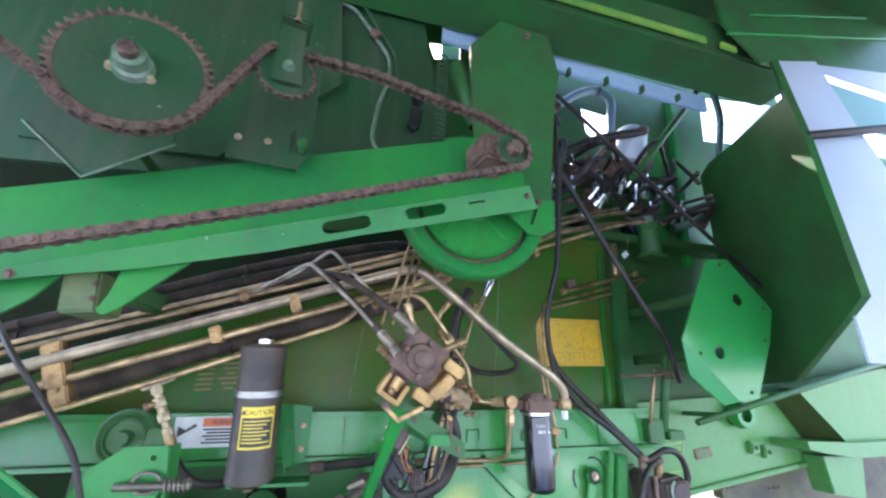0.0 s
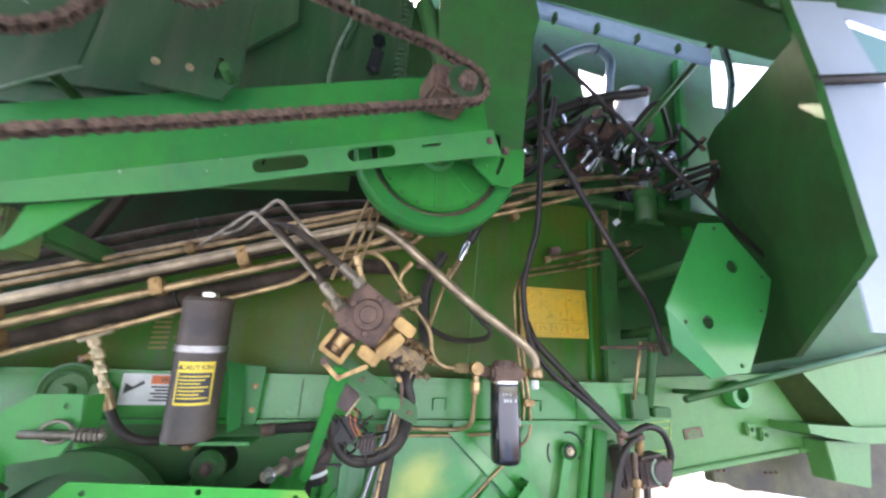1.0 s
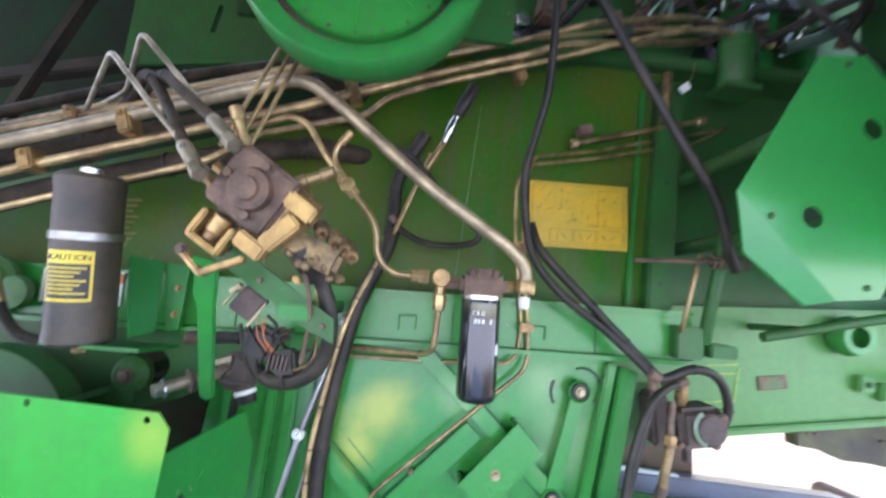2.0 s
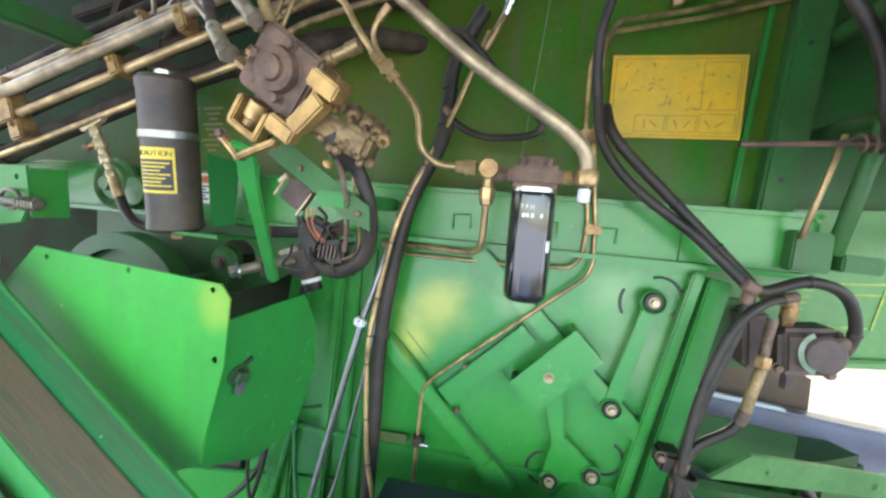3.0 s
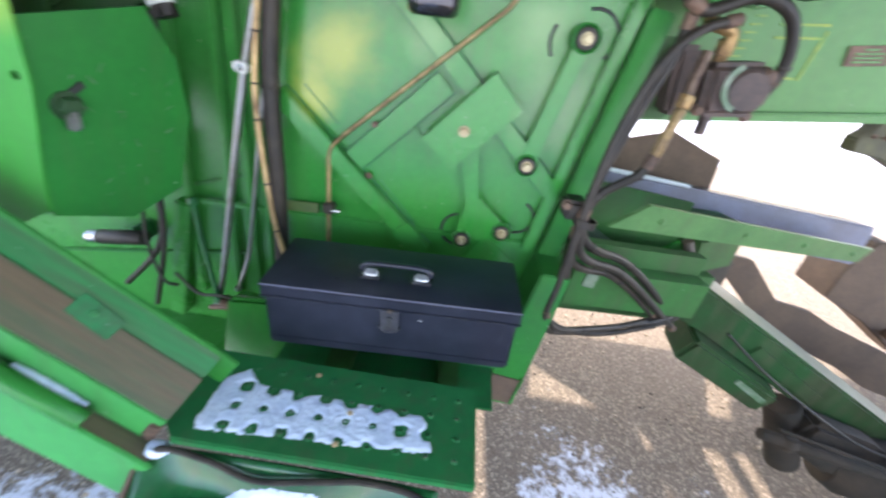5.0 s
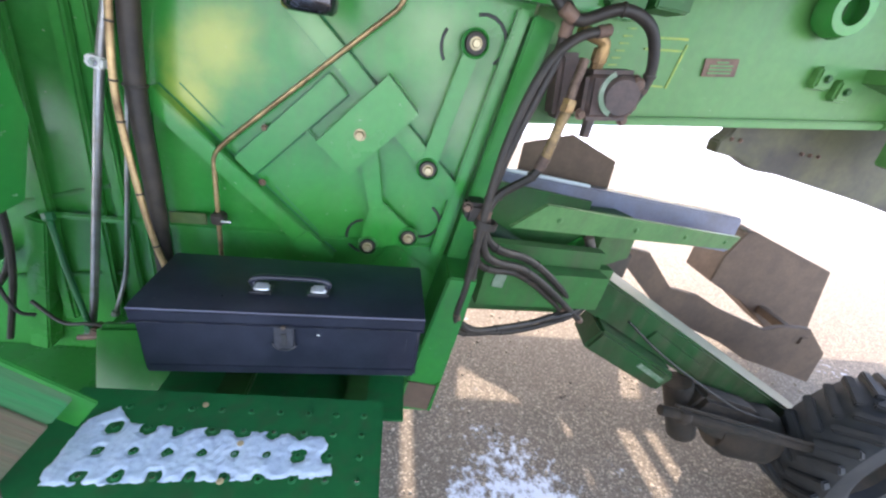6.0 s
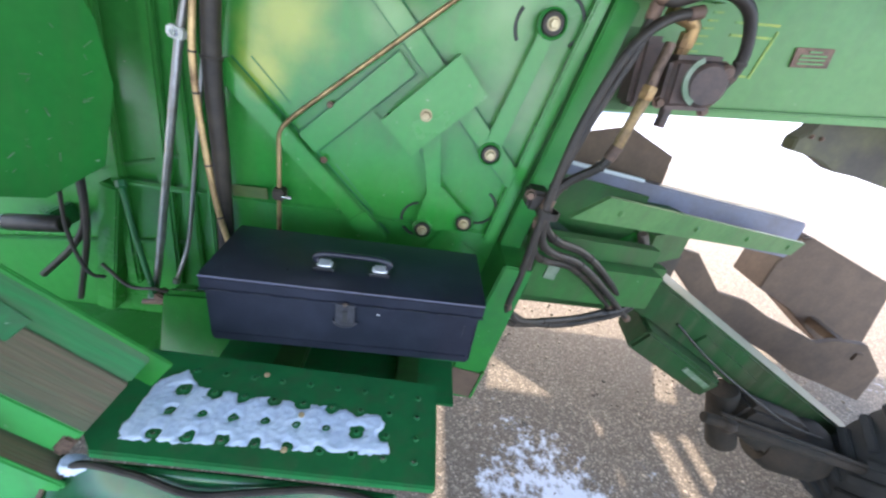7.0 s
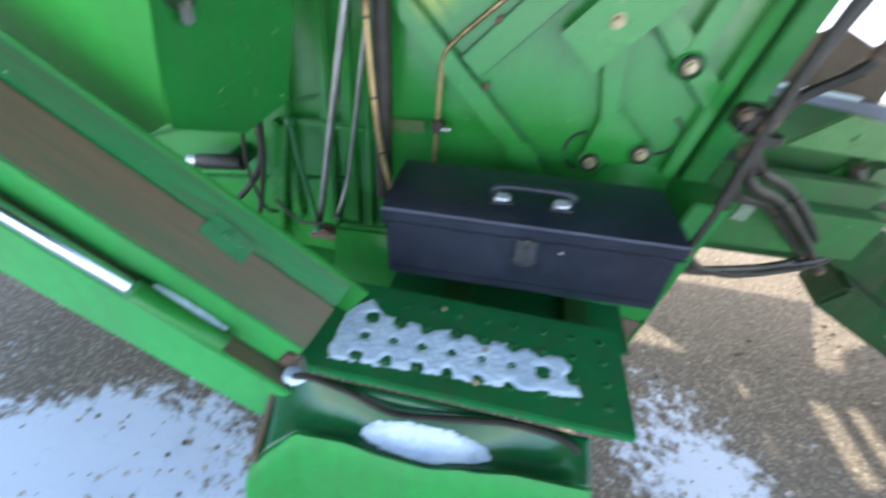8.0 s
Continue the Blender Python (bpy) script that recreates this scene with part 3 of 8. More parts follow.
strip((1.10, 1.66), (1.00, 1.00), 0.05, 0.045, 1.48, "edge_flange", lower_wall, M_green)
strip((0.86, 1.005), (0.905, 1.075), 0.15, 0.006, 1.466, "cover_plate", lower_wall, M_dusty)
for x, z in ((0.648, 1.092), (0.632, 1.108), (0.345, 1.365), (0.955, 1.285), (0.545, 1.36), (0.535, 1.235)):
    part("bolt", nut((x, 1.452, z), (x, 1.0, z), 0.006, 0.008), M_cast, lower_wall)
strip((0.622, 1.080), (0.660, 1.118), 0.052, 0.004, 1.4325, "gusset", lower_wall, M_dusty)
for p_, q_ in (((1.087, 1.650), (1.040, 1.365)), ((1.040, 1.365), (0.985, 1.272)), ((0.985, 1.272), (0.958, 1.284)), ((0.375, 1.425), (0.455, 1.345)), ((0.560, 1.225), (0.660, 1.120))):
    strip(p_, q_, 0.0028, 0.0015, 1.466, "panel_seam", lower_wall, M_step, 0)
part("drain_hole", rod((1.062, 1.466, 1.554), (1.062, 1.4635, 1.554), 0.0065), M_ink, lower_wall)
# curved slots beside the lever ends
for cx, cz, r, a0, a1 in ((0.775, 1.12, 0.045, 100, 260), (0.915, 1.180, 0.044, -100, 62), (0.985, 1.60, 0.050, -50, 110), (0.955, 1.585, 0.055, 150, 215)):
    pts = [(cx + r * math.cos(radians(a)), 1.464, cz + r * math.sin(radians(a))) for a in np.linspace(a0, a1, 9)]
    part("slot_rim", sweep([Vector(p) for p in pts], 0.0035, 6), M_ink, lower_wall, "dark worn slot")

# left return of the lower wall, towards the guard box
wall_left = wall_panel("wall_left_lower", [(-1.6, 0.60), (-1.6, 1.15), (-0.12, 1.15), (-0.02, 1.30), (0.02, 1.66), (0.198, 1.66), (0.198, 0.60)], 1.49, 0.02, M_dusty, "dusty green lower side wall behind the guard box")
for x0 in (0.03, 0.14):
    strip((x0, 0.78), (x0 + 0.03, 1.62), 0.03, 0.025, 1.49, "rib", wall_left, M_dusty, 0.006)
strip((-0.045, 0.70), (0.040, 1.085), 0.045, 0.05, 1.489, "stiffener", wall_left, M_dusty, 0.004)
strip((-0.40, 0.845), (0.19, 0.935), 0.010, 0.012, 1.489, "seam", wall_left, M_green, 0.003)
strip((-0.9, 0.80), (0.19, 1.17), 0.010, 0.010, 1.489, "seam", wall_left, M_green, 0.003)
floor_ledge = solo("floor_ledge", box((1.9, 0.34, 0.012), pose(-0.55, 1.32, 0.66), 0.003), M_dusty, "dusty green sheet-metal ledge below the guard box", "floor", kind="structure")
part("riser", box((0.16, 0.04, 0.28), pose(0.335, 1.225, 0.815, -22, 0, 6), 0.010), M_dusty, floor_ledge)

# band between the lower and the upper wall
band = solo("trim_band", box((2.95, 0.07, 0.125), pose(-0.20, 1.475, 1.735, 0, -0.7, 0), 0.008), M_dusty, "dusty light green folded rail along the side wall", "rail", kind="structure")
part("lip", box((2.95, 0.05, 0.012), pose(-0.20, 1.435, 1.673, 0, -0.7, 0), 0.003), M_dusty, band)
part("lip", box((2.95, 0.035, 0.010), pose(-0.20, 1.452, 1.803, 0, -0.7, 0), 0.003), M_dusty, band)
for x in (1.005, 0.62, 0.06):
    part("seam", box((0.004, 0.004, 0.11), pose(x, 1.4395, 1.74), 0.001), M_dark, band)
for x in (0.50, 0.71, 0.845):
    part("clip_bracket", sweep([Vector(p) for p in ((x - 0.022, 1.436, 1.715), (x - 0.022, 1.433, 1.752), (x + 0.022, 1.433, 1.754), (x + 0.022, 1.436, 1.72))], 0.003, 6), M_dusty, band)

# upper wall, post, recess
upper_wall = wall_panel("wall_upper", [(-1.9, 1.80), (-1.3, 1.80), (-0.25, 2.17), (0.30, 2.36), (0.45, 2.62), (0.72, 2.50), (1.02, 2.58), (1.24, 2.58), (1.24, 1.80)], 1.535, 0.02, M_oily, "green upper side wall with oily dust")
strip((0.62, 1.82), (0.66, 2.4), 0.0025, 0.002, 1.536, "seam", upper_wall, M_edge, 0)
strip((0.07, 1.84), (0.10, 2.1), 0.0025, 0.002, 1.536, "seam", upper_wall, M_edge, 0)
strip((1.13, 1.83), (1.16, 2.5), 0.012, 0.02, 1.536, "seam", upper_wall, M_green)
post = solo("wall_post", box((0.075, 0.05, 0.72), pose(1.225, 1.52, 2.165, 0, 2, 0), 0.006), M_dark, "green folded sheet-metal post on the side wall", "post", kind="structure")
for z in (1.9, 2.2):
    part("hole", rod((1.222 + (z - 2.165) * 0.035, 1.496, z), (1.222 + (z - 2.165) * 0.035, 1.4935, z), 0.006), M_ink, post)
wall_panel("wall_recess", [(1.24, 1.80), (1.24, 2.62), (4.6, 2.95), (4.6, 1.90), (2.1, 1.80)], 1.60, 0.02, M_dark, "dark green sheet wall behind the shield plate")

# tail hull
hull = wall_panel("wall_tail", [(1.11, 1.445), (1.11, 1.83), (4.6, 2.05), (4.6, 1.82), (2.1, 1.573), (1.662, 1.520)], 1.54, 0.03, M_hull, "dusty light green tail side sheet")
strip((1.12, 1.452), (2.1, 1.579), 0.02, 0.02, 1.54, "bottom_flange", hull, M_hull)
strip((2.1, 1.579), (4.55, 1.822), 0.02, 0.019, 1.54, "bottom_flange", hull, M_hull)
part("warning_plate", box((0.088, 0.003, 0.040), pose(1.585, 1.536, 1.641, 0, -8, 0), 0.001), M_cast, hull, "small faded dark label")
for i in range(4):
    part("warning_line", box((0.06 if i else 0.03, 0.002, 0.004), pose(1.585, 1.5335, 1.653 - 0.008 * i, 0, -8, 0), 0), M_hull, hull)
# faded yellow stripes of a worn decal
for z in (1.68, 1.655):
    part("decal_stripe", box((0.10, 0.002, 0.005), pose(1.43, 1.5385, z, 0, -6, 0), 0), M_decal, hull)
for i in range(7):
    part("decal_stripe", box((0.022, 0.002, 0.004), pose(1.335 - 0.004 * i, 1.5385, 1.685 - 0.016 * i, 0, -8, 0), 0), M_decal, hull)
part("decal_stripe", box((0.005, 0.002, 0.10), pose(1.475, 1.5385, 1.625, 0, 8, 0), 0), M_decal, hull)
part("decal_stripe", box((0.08, 0.002, 0.005), pose(1.42, 1.5385, 1.575, 0, -4, 0), 0), M_decal, hull)
for x, z in ((1.86, 1.66), (1.93, 1.64)):
    part("hinge", box((0.05, 0.03, 0.05), pose(x, 1.53, z), 0.006), M_hull, hull)
    part("bolt", nut((x, 1.515, z), (x, 1, z), 0.008, 0.008), M_dark, hull)
# bulges low on the tail
lump = thing("tail_housing", "dusty pale green curved housing on the tail sheet", "housing", (2.45, 1.35, 1.62))
part("panel", sheet([(2.053, 1.905), (2.421, 1.971), (3.3, 2.12), (3.3, 1.74), (2.332, 1.678), (2.274, 1.687)], 0.010, facing(1.43)), M_hull, lump)
bm = bmesh.new()
corners = [bm.verts.new(p) for p in ((2.053, 1.42, 1.905), (2.274, 1.42, 1.687), (2.189, 1.54, 1.681), (2.030, 1.54, 1.885))]
bm.faces.new(corners)
bmesh.ops.solidify(bm, geom=bm.faces[:], thickness=0.008)
part("left_cheek", bm, M_goldgreen, lump)
part("lip", sheet([(1.981, 1.700), (2.269, 1.690), (2.90, 1.70), (2.90, 1.64), (2.251, 1.630), (2.075, 1.652), (1.986, 1.667)], 0.16, facing(1.54)), M_hull, lump)
part("lower_box", sheet([(2.149, 1.628), (2.40, 1.622), (2.35, 1.451), (2.163, 1.480)], 0.09, facing(1.54), bevel=0.004), M_hull, lump)
part("top_flange", box((0.85, 0.11, 0.012), pose(2.50, 1.475, 1.985, 0, -10.2, 0), 0.003), M_goldgreen, lump)
skid = thing("tail_chute", "dirty olive chute under the tail sheet", "chute", (2.3, 1.6, 1.4))
part("chute", sheet([(1.779, 1.429), (1.776, 1.463), (1.800, 1.488), (1.811, 1.517), (2.20, 1.572), (3.4, 1.70), (3.4, 1.17), (2.387, 1.343), (2.013, 1.392), (1.935, 1.394), (1.857, 1.423)], 0.05, facing(1.71), bevel=0.004), M_olive, skid)
for i, x in enumerate((1.81, 1.84, 2.06, 2.09, 2.12)):
    part("bolt", nut((x, 1.658, 1.475 - 0.01 * (i > 1)), (x, 1, 1.475 - 0.01 * (i > 1)), 0.005, 0.006), M_cast, skid)
part("rim_ring", lathe([(0.03, 0), (0.055, 0), (0.06, 0.02), (0.05, 0.05), (0.03, 0.05)], along((1.80, 1.53, 1.798), (1.80, 1.0, 1.77)), 20), M_dusty, skid, "worn bearing ring")

# body of the machine behind the walls: closes it and shades the yard
body = thing("machine_body", "large green harvester body", "harvester body", (0.5, 3.0, 0.8), kind="structure")
part("front_block", box((3.4, 2.25, 1.75), pose(-0.75, 3.125, 1.52), 0.02), M_dark, body)
part("upper_block", box((2.6, 2.0, 1.1), pose(-1.1, 3.0, 2.95), 0.02), M_dark, body)
# made-up gaps in the unseen far side let the sun through to the yard: each is worked back from the sunlit patch it
# throws
PATCHES = [[(1.32, 2.26), (1.27, 2.00), (1.66, 1.99)], [(2.45, 2.55), (2.62, 2.30), (2.42, 2.20), (2.35, 2.05), (2.23, 2.06), (2.28, 2.20)],
           [(2.09, 1.855), (2.17, 1.857), (2.19, 1.51), (2.10, 1.49)], [(2.24, 1.86), (2.30, 1.86), (2.31, 1.58), (2.25, 1.55)],
           [(1.80, 1.925), (1.85, 1.82), (1.81, 1.78)], [(1.828, 1.675), (1.848, 1.55), (1.825, 1.555)], [(2.46, 1.80), (2.50, 1.555), (2.43, 1.60)]]
gaps = [[(x + (4.27 - y) * sun_dir.x / sun_dir.y, (4.27 - y) * sun_dir.z / sun_dir.y) for x, y in p] for p in PATCHES]
part("unseen_far_side", sheet([(1.0, 1.55), (4.6, 1.55), (4.6, 3.6), (1.0, 3.6)], 0.02, facing(4.26), gaps), M_dark, body)
# unseen floor added to keep the sun off the beam and axle leg
part("tail_shade_floor", box((2.1, 1.1, 0.012), pose(2.40, 2.29, 1.575), 0.003), M_dark, body)
part("rear_hood", box((1.6, 2.6, 0.5), pose(4.0, 2.95, 3.35), 0.03), M_dark, body)
part("engine_deck", box((2.2, 1.3, 0.3), pose(1.9, 3.55, 3.30), 0.03), M_dark, body)


# frame members in the dark space behind the pipes
fs = thing("inner_frame", "dark green inner frame sheet with a brown upright behind the pipes", "frame", (-0.3, 1.62, 2.5), kind="structure")
part("sheet", sheet([(-0.484, 2.45), (-0.478, 2.80), (0.12, 2.80), (0.12, 2.53)], 0.012, facing(1.632), [slot(-0.215, 2.64, 0.10, 0.016, turn=radians(80))]), M_dark, fs)
part("upright", box((0.030, 0.03, 0.55), pose(-0.545, 1.465, 2.40, 0, 22, 0), 0.004), M_mud, fs, "brown rusty upright")
part("cross_member", box((0.9, 0.05, 0.045), pose(-0.65, 1.70, 2.47, 0, -14, 0), 0.006), M_mud, fs)
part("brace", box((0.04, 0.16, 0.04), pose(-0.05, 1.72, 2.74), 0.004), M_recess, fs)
part("upright_foot", box((0.06, 0.5, 0.03), pose(-0.64, 1.70, 2.17), 0.004), M_brownm, fs)
# green sheet under the accumulator, with the opening of the rocker
wall_panel("wall_inner", [(-0.66, 1.66), (0.13, 1.66), (0.13, 1.60), (-0.05, 1.50), (-0.66, 1.28)], 1.452, 0.006, M_dark, "dark green inner sheet below the accumulator", [ring(-0.150, 1.572, 0.058, 20, 0.048)])


# ---- linkage on the lower wall ----
def boss(x, y, z, parent, r=0.026):
    b = part("boss", lathe([(0, 0), (r, 0), (r, 0.010), (r * 0.86, 0.013), (r * 0.80, 0.006), (0, 0.006)], along((x, y, z), (x, y - 1, z)), 20), M_green, parent)
    part("bushing", lathe([(0, 0), (r * 0.78, 0), (r * 0.72, 0.008), (r * 0.5, 0.009), (0, 0.009)], along((x, y - 0.007, z), (x, y - 1, z)), 18), M_black, b, "black rubber bushing")
    part("bolt", nut((x, y - 0.014, z), (x, y - 1, z), 0.0095, 0.012), M_bolt, b, "zinc-plated bolt")


def bar_between(name, p, q, w0, w1, thick, y, parent, mat):
    d = Vector((q[0] - p[0], q[1] - p[1]))
    n = Vector((-d.y, d.x)).normalized()
    P, Q = Vector(p), Vector(q)
    pts = [P - n * w0, Q - n * w1, Q + n * w1, P + n * w0]
    return part(name, sheet([tuple(v) for v in pts], thick, facing(y), bevel=0.002), mat, parent)


link = thing("link_arm", "green steel link arm with bushed pivots on the side wall", "link arm", (0.94, 1.43, 1.45))
bar_between("arm", (0.965, 1.592), (0.906, 1.325), 0.016, 0.020, 0.010, 1.445, link, M_dusty)
boss(0.966, 1.441, 1.594, link, 0.029)
boss(0.907, 1.441, 1.323, link)
fork = thing("forked_lever", "green forked steel lever with two bushed pivots", "lever", (0.80, 1.43, 1.2))
bar_between("arm", (0.762, 1.375), (0.800, 1.20), 0.024, 0.016, 0.010, 1.445, fork, M_dusty)
bar_between("leg", (0.800, 1.215), (0.786, 1.112), 0.017, 0.022, 0.0105, 1.445, fork, M_dusty)
bar_between("leg", (0.802, 1.215), (0.883, 1.142), 0.017, 0.020, 0.0102, 1.445, fork, M_dusty)
part("web", sheet([(0.775, 1.10), (0.895, 1.13), (0.84, 1.185), (0.80, 1.20), (0.775, 1.17)], 0.0098, facing(1.445)), M_dusty, fork)
boss(0.786, 1.441, 1.110, fork, 0.025)
boss(0.883, 1.441, 1.145, fork, 0.025)
brk = thing("pivot_bracket", "green folded bracket plate with one bolt", "bracket", (0.76, 1.42, 1.4))
P4 = [(0.661, 1.357), (0.800, 1.511), (0.870, 1.444), (0.733, 1.294)]
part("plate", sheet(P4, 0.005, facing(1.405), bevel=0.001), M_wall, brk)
part("flange", box((0.012, 0.06, 0.095), facing(1.435) @ Matrix.Translation((0.831, 1.473, 0)) @ Matrix.Rotation(radians(46), 4, "Z") @ pose(0, 0, 0, 90, 0, 0), 0.002), M_green, brk)
part("flange", box((0.012, 0.06, 0.095), facing(1.435) @ Matrix.Translation((0.701, 1.330, 0)) @ Matrix.Rotation(radians(46), 4, "Z") @ pose(0, 0, 0, 90, 0, 0), 0.002), M_green, brk)
part("bolt", nut((0.752, 1.40, 1.386), (0.752, 1, 1.386), 0.0095, 0.012), M_bolt, brk)

# support post below the lower wall's corner
supp = thing("support_post", "green folded steel support post", "post", (0.98, 1.4, 0.55))
part("post", sheet([(0.908, 0.655), (0.985, 1.10), (1.055, 1.10), (1.006, 0.655)], 0.14, facing(1.47), bevel=0.004), M_green, supp)
part("hole", rod((1.025, 1.329, 1.06), (1.025, 1.327, 1.06), 0.006), M_ink, supp)
# brown plate put where the open post is dark inside
part("end_plate", box((0.082, 0.004, 0.095), pose(0.962, 1.328, 0.716, 0, 8, 0), 0.001), M_brownm, supp, "brown plate for the open hollow end")
for dx_ in (-0.043, 0.043):
    part("lip", box((0.006, 0.010, 0.105), pose(0.962 + dx_, 1.327, 0.716, 0, 8, 0), 0.001), M_green, supp)
part("tab", rod((0.900, 1.36, 0.735), (0.905, 1.36, 0.668), 0.014), M_green, supp)


# ---- pipes along the upper wall ----
def pipe_run(name, pts, r, label, mat=None, fillet=0.04, group="hydraulic pipes on the side wall", nuts=2):
    h = thing(name, label, "pipe", pts[0], group)
    path = rounded(pts, fillet)
    part("tube", sweep(path, r, 12), mat or M_zinc, h)
    for a, b in ((path[0], path[1]), (path[-1], path[-2]))[2 - nuts:]:
        part("end_nut", lathe([(0, 0.001), (r * 1.75, 0.001), (r * 1.85, r * 0.5), (r * 1.85, r * 2.6), (r * 1.4, r * 3.0), (r, r * 3.2)], along(a, b), 6), mat or M_zinc, h)
    return h


SL = 0.352     # rise of the pipe run


def run(x, z0, y):
    return (x, y, z0 + SL * x)


pipe_run("hydraulic_pipe", [run(-1.5, 2.178, 1.225), run(0.235, 2.178, 1.215), (0.32, 1.222, 2.205), (0.525, 1.222, 2.045), (0.715, 1.240, 1.930), (0.757, 1.252, 1.894), (0.763, 1.262, 1.845)], 0.0145, "thick greyish zinc hydraulic pipe bent down to the filter", M_palezinc, fillet=0.05, nuts=0)
pipe_run("hydraulic_pipe", [run(-1.5, 2.122, 1.235), run(0.22, 2.122, 1.235), (0.27, 1.25, 2.228), (0.535, 1.33, 2.375), (0.762, 1.34, 2.458), (0.86, 1.36, 2.51), (1.1, 1.45, 2.60), (1.45, 1.56, 2.72)], 0.0105, "thick yellow-zinc hydraulic pipe")
pipe_run("hydraulic_pipe", [run(-1.5, 2.235, 1.25), run(0.26, 2.225, 1.26), (0.531, 1.33, 2.418), (0.75, 1.33, 2.492), (0.925, 1.34, 2.565), (1.2, 1.40, 2.66), (1.5, 1.55, 2.77)], 0.0085, "yellow-zinc hydraulic pipe on the wall")
pipe_run("hydraulic_pipe", [run(-1.5, 2.263, 1.27), run(0.30, 2.252, 1.28), (0.72, 1.42, 2.545), (1.02, 1.50, 2.66), (1.4, 1.60, 2.80)], 0.007, "thin yellow-zinc hydraulic pipe")
pipe_run("hydraulic_pipe", [run(-1.5, 2.053, 1.26), run(-0.44, 2.053, 1.262), (-0.25, 1.27, 1.972), (0.02, 1.29, 2.075), (0.08, 1.32, 2.152), (0.355, 1.33, 2.238), (0.400, 1.33, 2.29), (0.537, 1.33, 2.348), (0.773, 1.33, 2.427), (1.077, 1.34, 2.547), (1.25, 1.36, 2.605), (1.6, 1.55, 2.72)], 0.0075, "thin yellow-zinc hydraulic pipe with bends", fillet=0.06)
pipe_run("hydraulic_pipe", [run(-1.5, 2.238, 1.275), (-0.31, 1.275, 2.125), (-0.255, 1.265, 2.145), (-0.088, 1.105, 2.213), (0.035, 1.052, 2.100), (0.150, 1.050, 1.985)], 0.0050, "dull zinc steel pipe bent down to the valve block", M_dullzinc, fillet=0.022, nuts=1)
pipe_run("hydraulic_pipe", [run(-1.5, 2.268, 1.29), (-0.24, 1.285, 2.178), (-0.150, 1.235, 2.195), (-0.034, 1.098, 2.253), (0.056, 1.092, 2.166), (0.150, 1.066, 2.072), (0.192, 1.058, 2.03)], 0.0050, "dull zinc steel pipe bent down to the valve block", M_dullzinc, fillet=0.022, nuts=1)
for pts in ([(-0.30, 1.34, 2.125), (-0.16, 1.26, 2.185), (-0.066, 1.172, 2.207), (0.035, 1.105, 2.112), (0.110, 1.043, 2.028), (0.122, 1.038, 2.014)], [(-0.26, 1.345, 2.155), (-0.13, 1.255, 2.205), (-0.02, 1.150, 2.197), (0.065, 1.082, 2.142), (0.149, 1.046, 2.078), (0.160, 1.042, 2.068)]):
    hl = hose_line("valve_hose", pts, 0.0105, 10, M_dusthose, "dusty black hose with a crimped end at the valve block", "hose", "black hoses", False, (0.45,))
    fd = (Vector(pts[-1]) - Vector(pts[-2])).normalized()
    fm = along(Vector(pts[-2]), Vector(pts[-2]) + fd)
    part("ferrule", lathe([(0, 0), (0.0115, 0), (0.0125, 0.003), (0.0125, 0.042), (0.0105, 0.046), (0.0105, 0.056), (0, 0.056)], fm, 14), M_dullzinc, hl, "pale crimped ferrule")
    part("swivel_nut", lathe([(0, 0.052), (0.0135, 0.052), (0.0145, 0.055), (0.0145, 0.074), (0, 0.074)], fm, 6), M_dullzinc, hl)
for i, (x0, x1) in enumerate(((0.200, 0.122), (0.224, 0.152), (0.246, 0.176))):
    pipe_run("hydraulic_pipe", [(x0 + 0.03, 1.20, 2.62), (x0, 1.175, 2.32), (x1, 1.13, 2.06)], 0.0045, "thin upright yellow-zinc pipe", fillet=0.02, nuts=0)
pipe_run("hydraulic_pipe", [run(0.10, 2.09, 1.22), run(0.22, 2.09, 1.21), (0.26, 1.20, 2.15), (0.305, 1.19, 2.082), (0.345, 1.20, 2.035)], 0.0065, "yellow-zinc pipe with a short bend", fillet=0.03)
# dark rubber lines behind the pipes
for z0, y, r in ((2.20, 1.33, 0.020), (2.10, 1.33, 0.026), (2.30, 1.36, 0.018), (2.335, 1.34, 0.013)):
    hose_line("hydraulic_hose", [run(-1.5, z0, y), run(-0.9, z0 - 0.01, y), run(-0.3, z0 + 0.01, y + 0.01), run(0.15, z0, y + 0.06), run(0.36, z0 - 0.01, y + 0.26)], r, 10, M_dusthose, "thick dusty black rubber hose behind the pipes", "hose", "black hoses", False, (0.3, 0.5, 0.62, 0.8))


def clamp(x, z, y, w, h, label="yellow-zinc pipe clamp block"):
    c = thing("pipe_clamp", label, "clamp", (x, y, z), "pipe clamps")
    m = Matrix.Translation((x, y, z)) @ pose(0, 0, 0, 0, -math.degrees(math.atan(SL)), 0)
    part("block", box((w, 0.045, h), m, 0.004), M_brass, c)
    part("bolt", nut(m @ Vector((0, -0.022, h * 0.25)), m @ Vector((0, -1, h * 0.25)), 0.006, 0.008), M_brass, c)


clamp(-0.122, 2.118, 1.222, 0.028, 0.055)
clamp(-0.315, 2.02, 1.235, 0.030, 0.045)
clamp(-0.268, 2.137, 1.262, 0.024, 0.032)
clamp(0.326, 2.275, 1.28, 0.030, 0.07)
clamp(0.735, 2.42, 1.37, 0.028, 0.06)
clamp(-0.66, 1.93, 1.24, 0.045, 0.11, "rusty stacked pipe clamp")
clamp(-0.635, 1.86, 1.25, 0.04, 0.05)

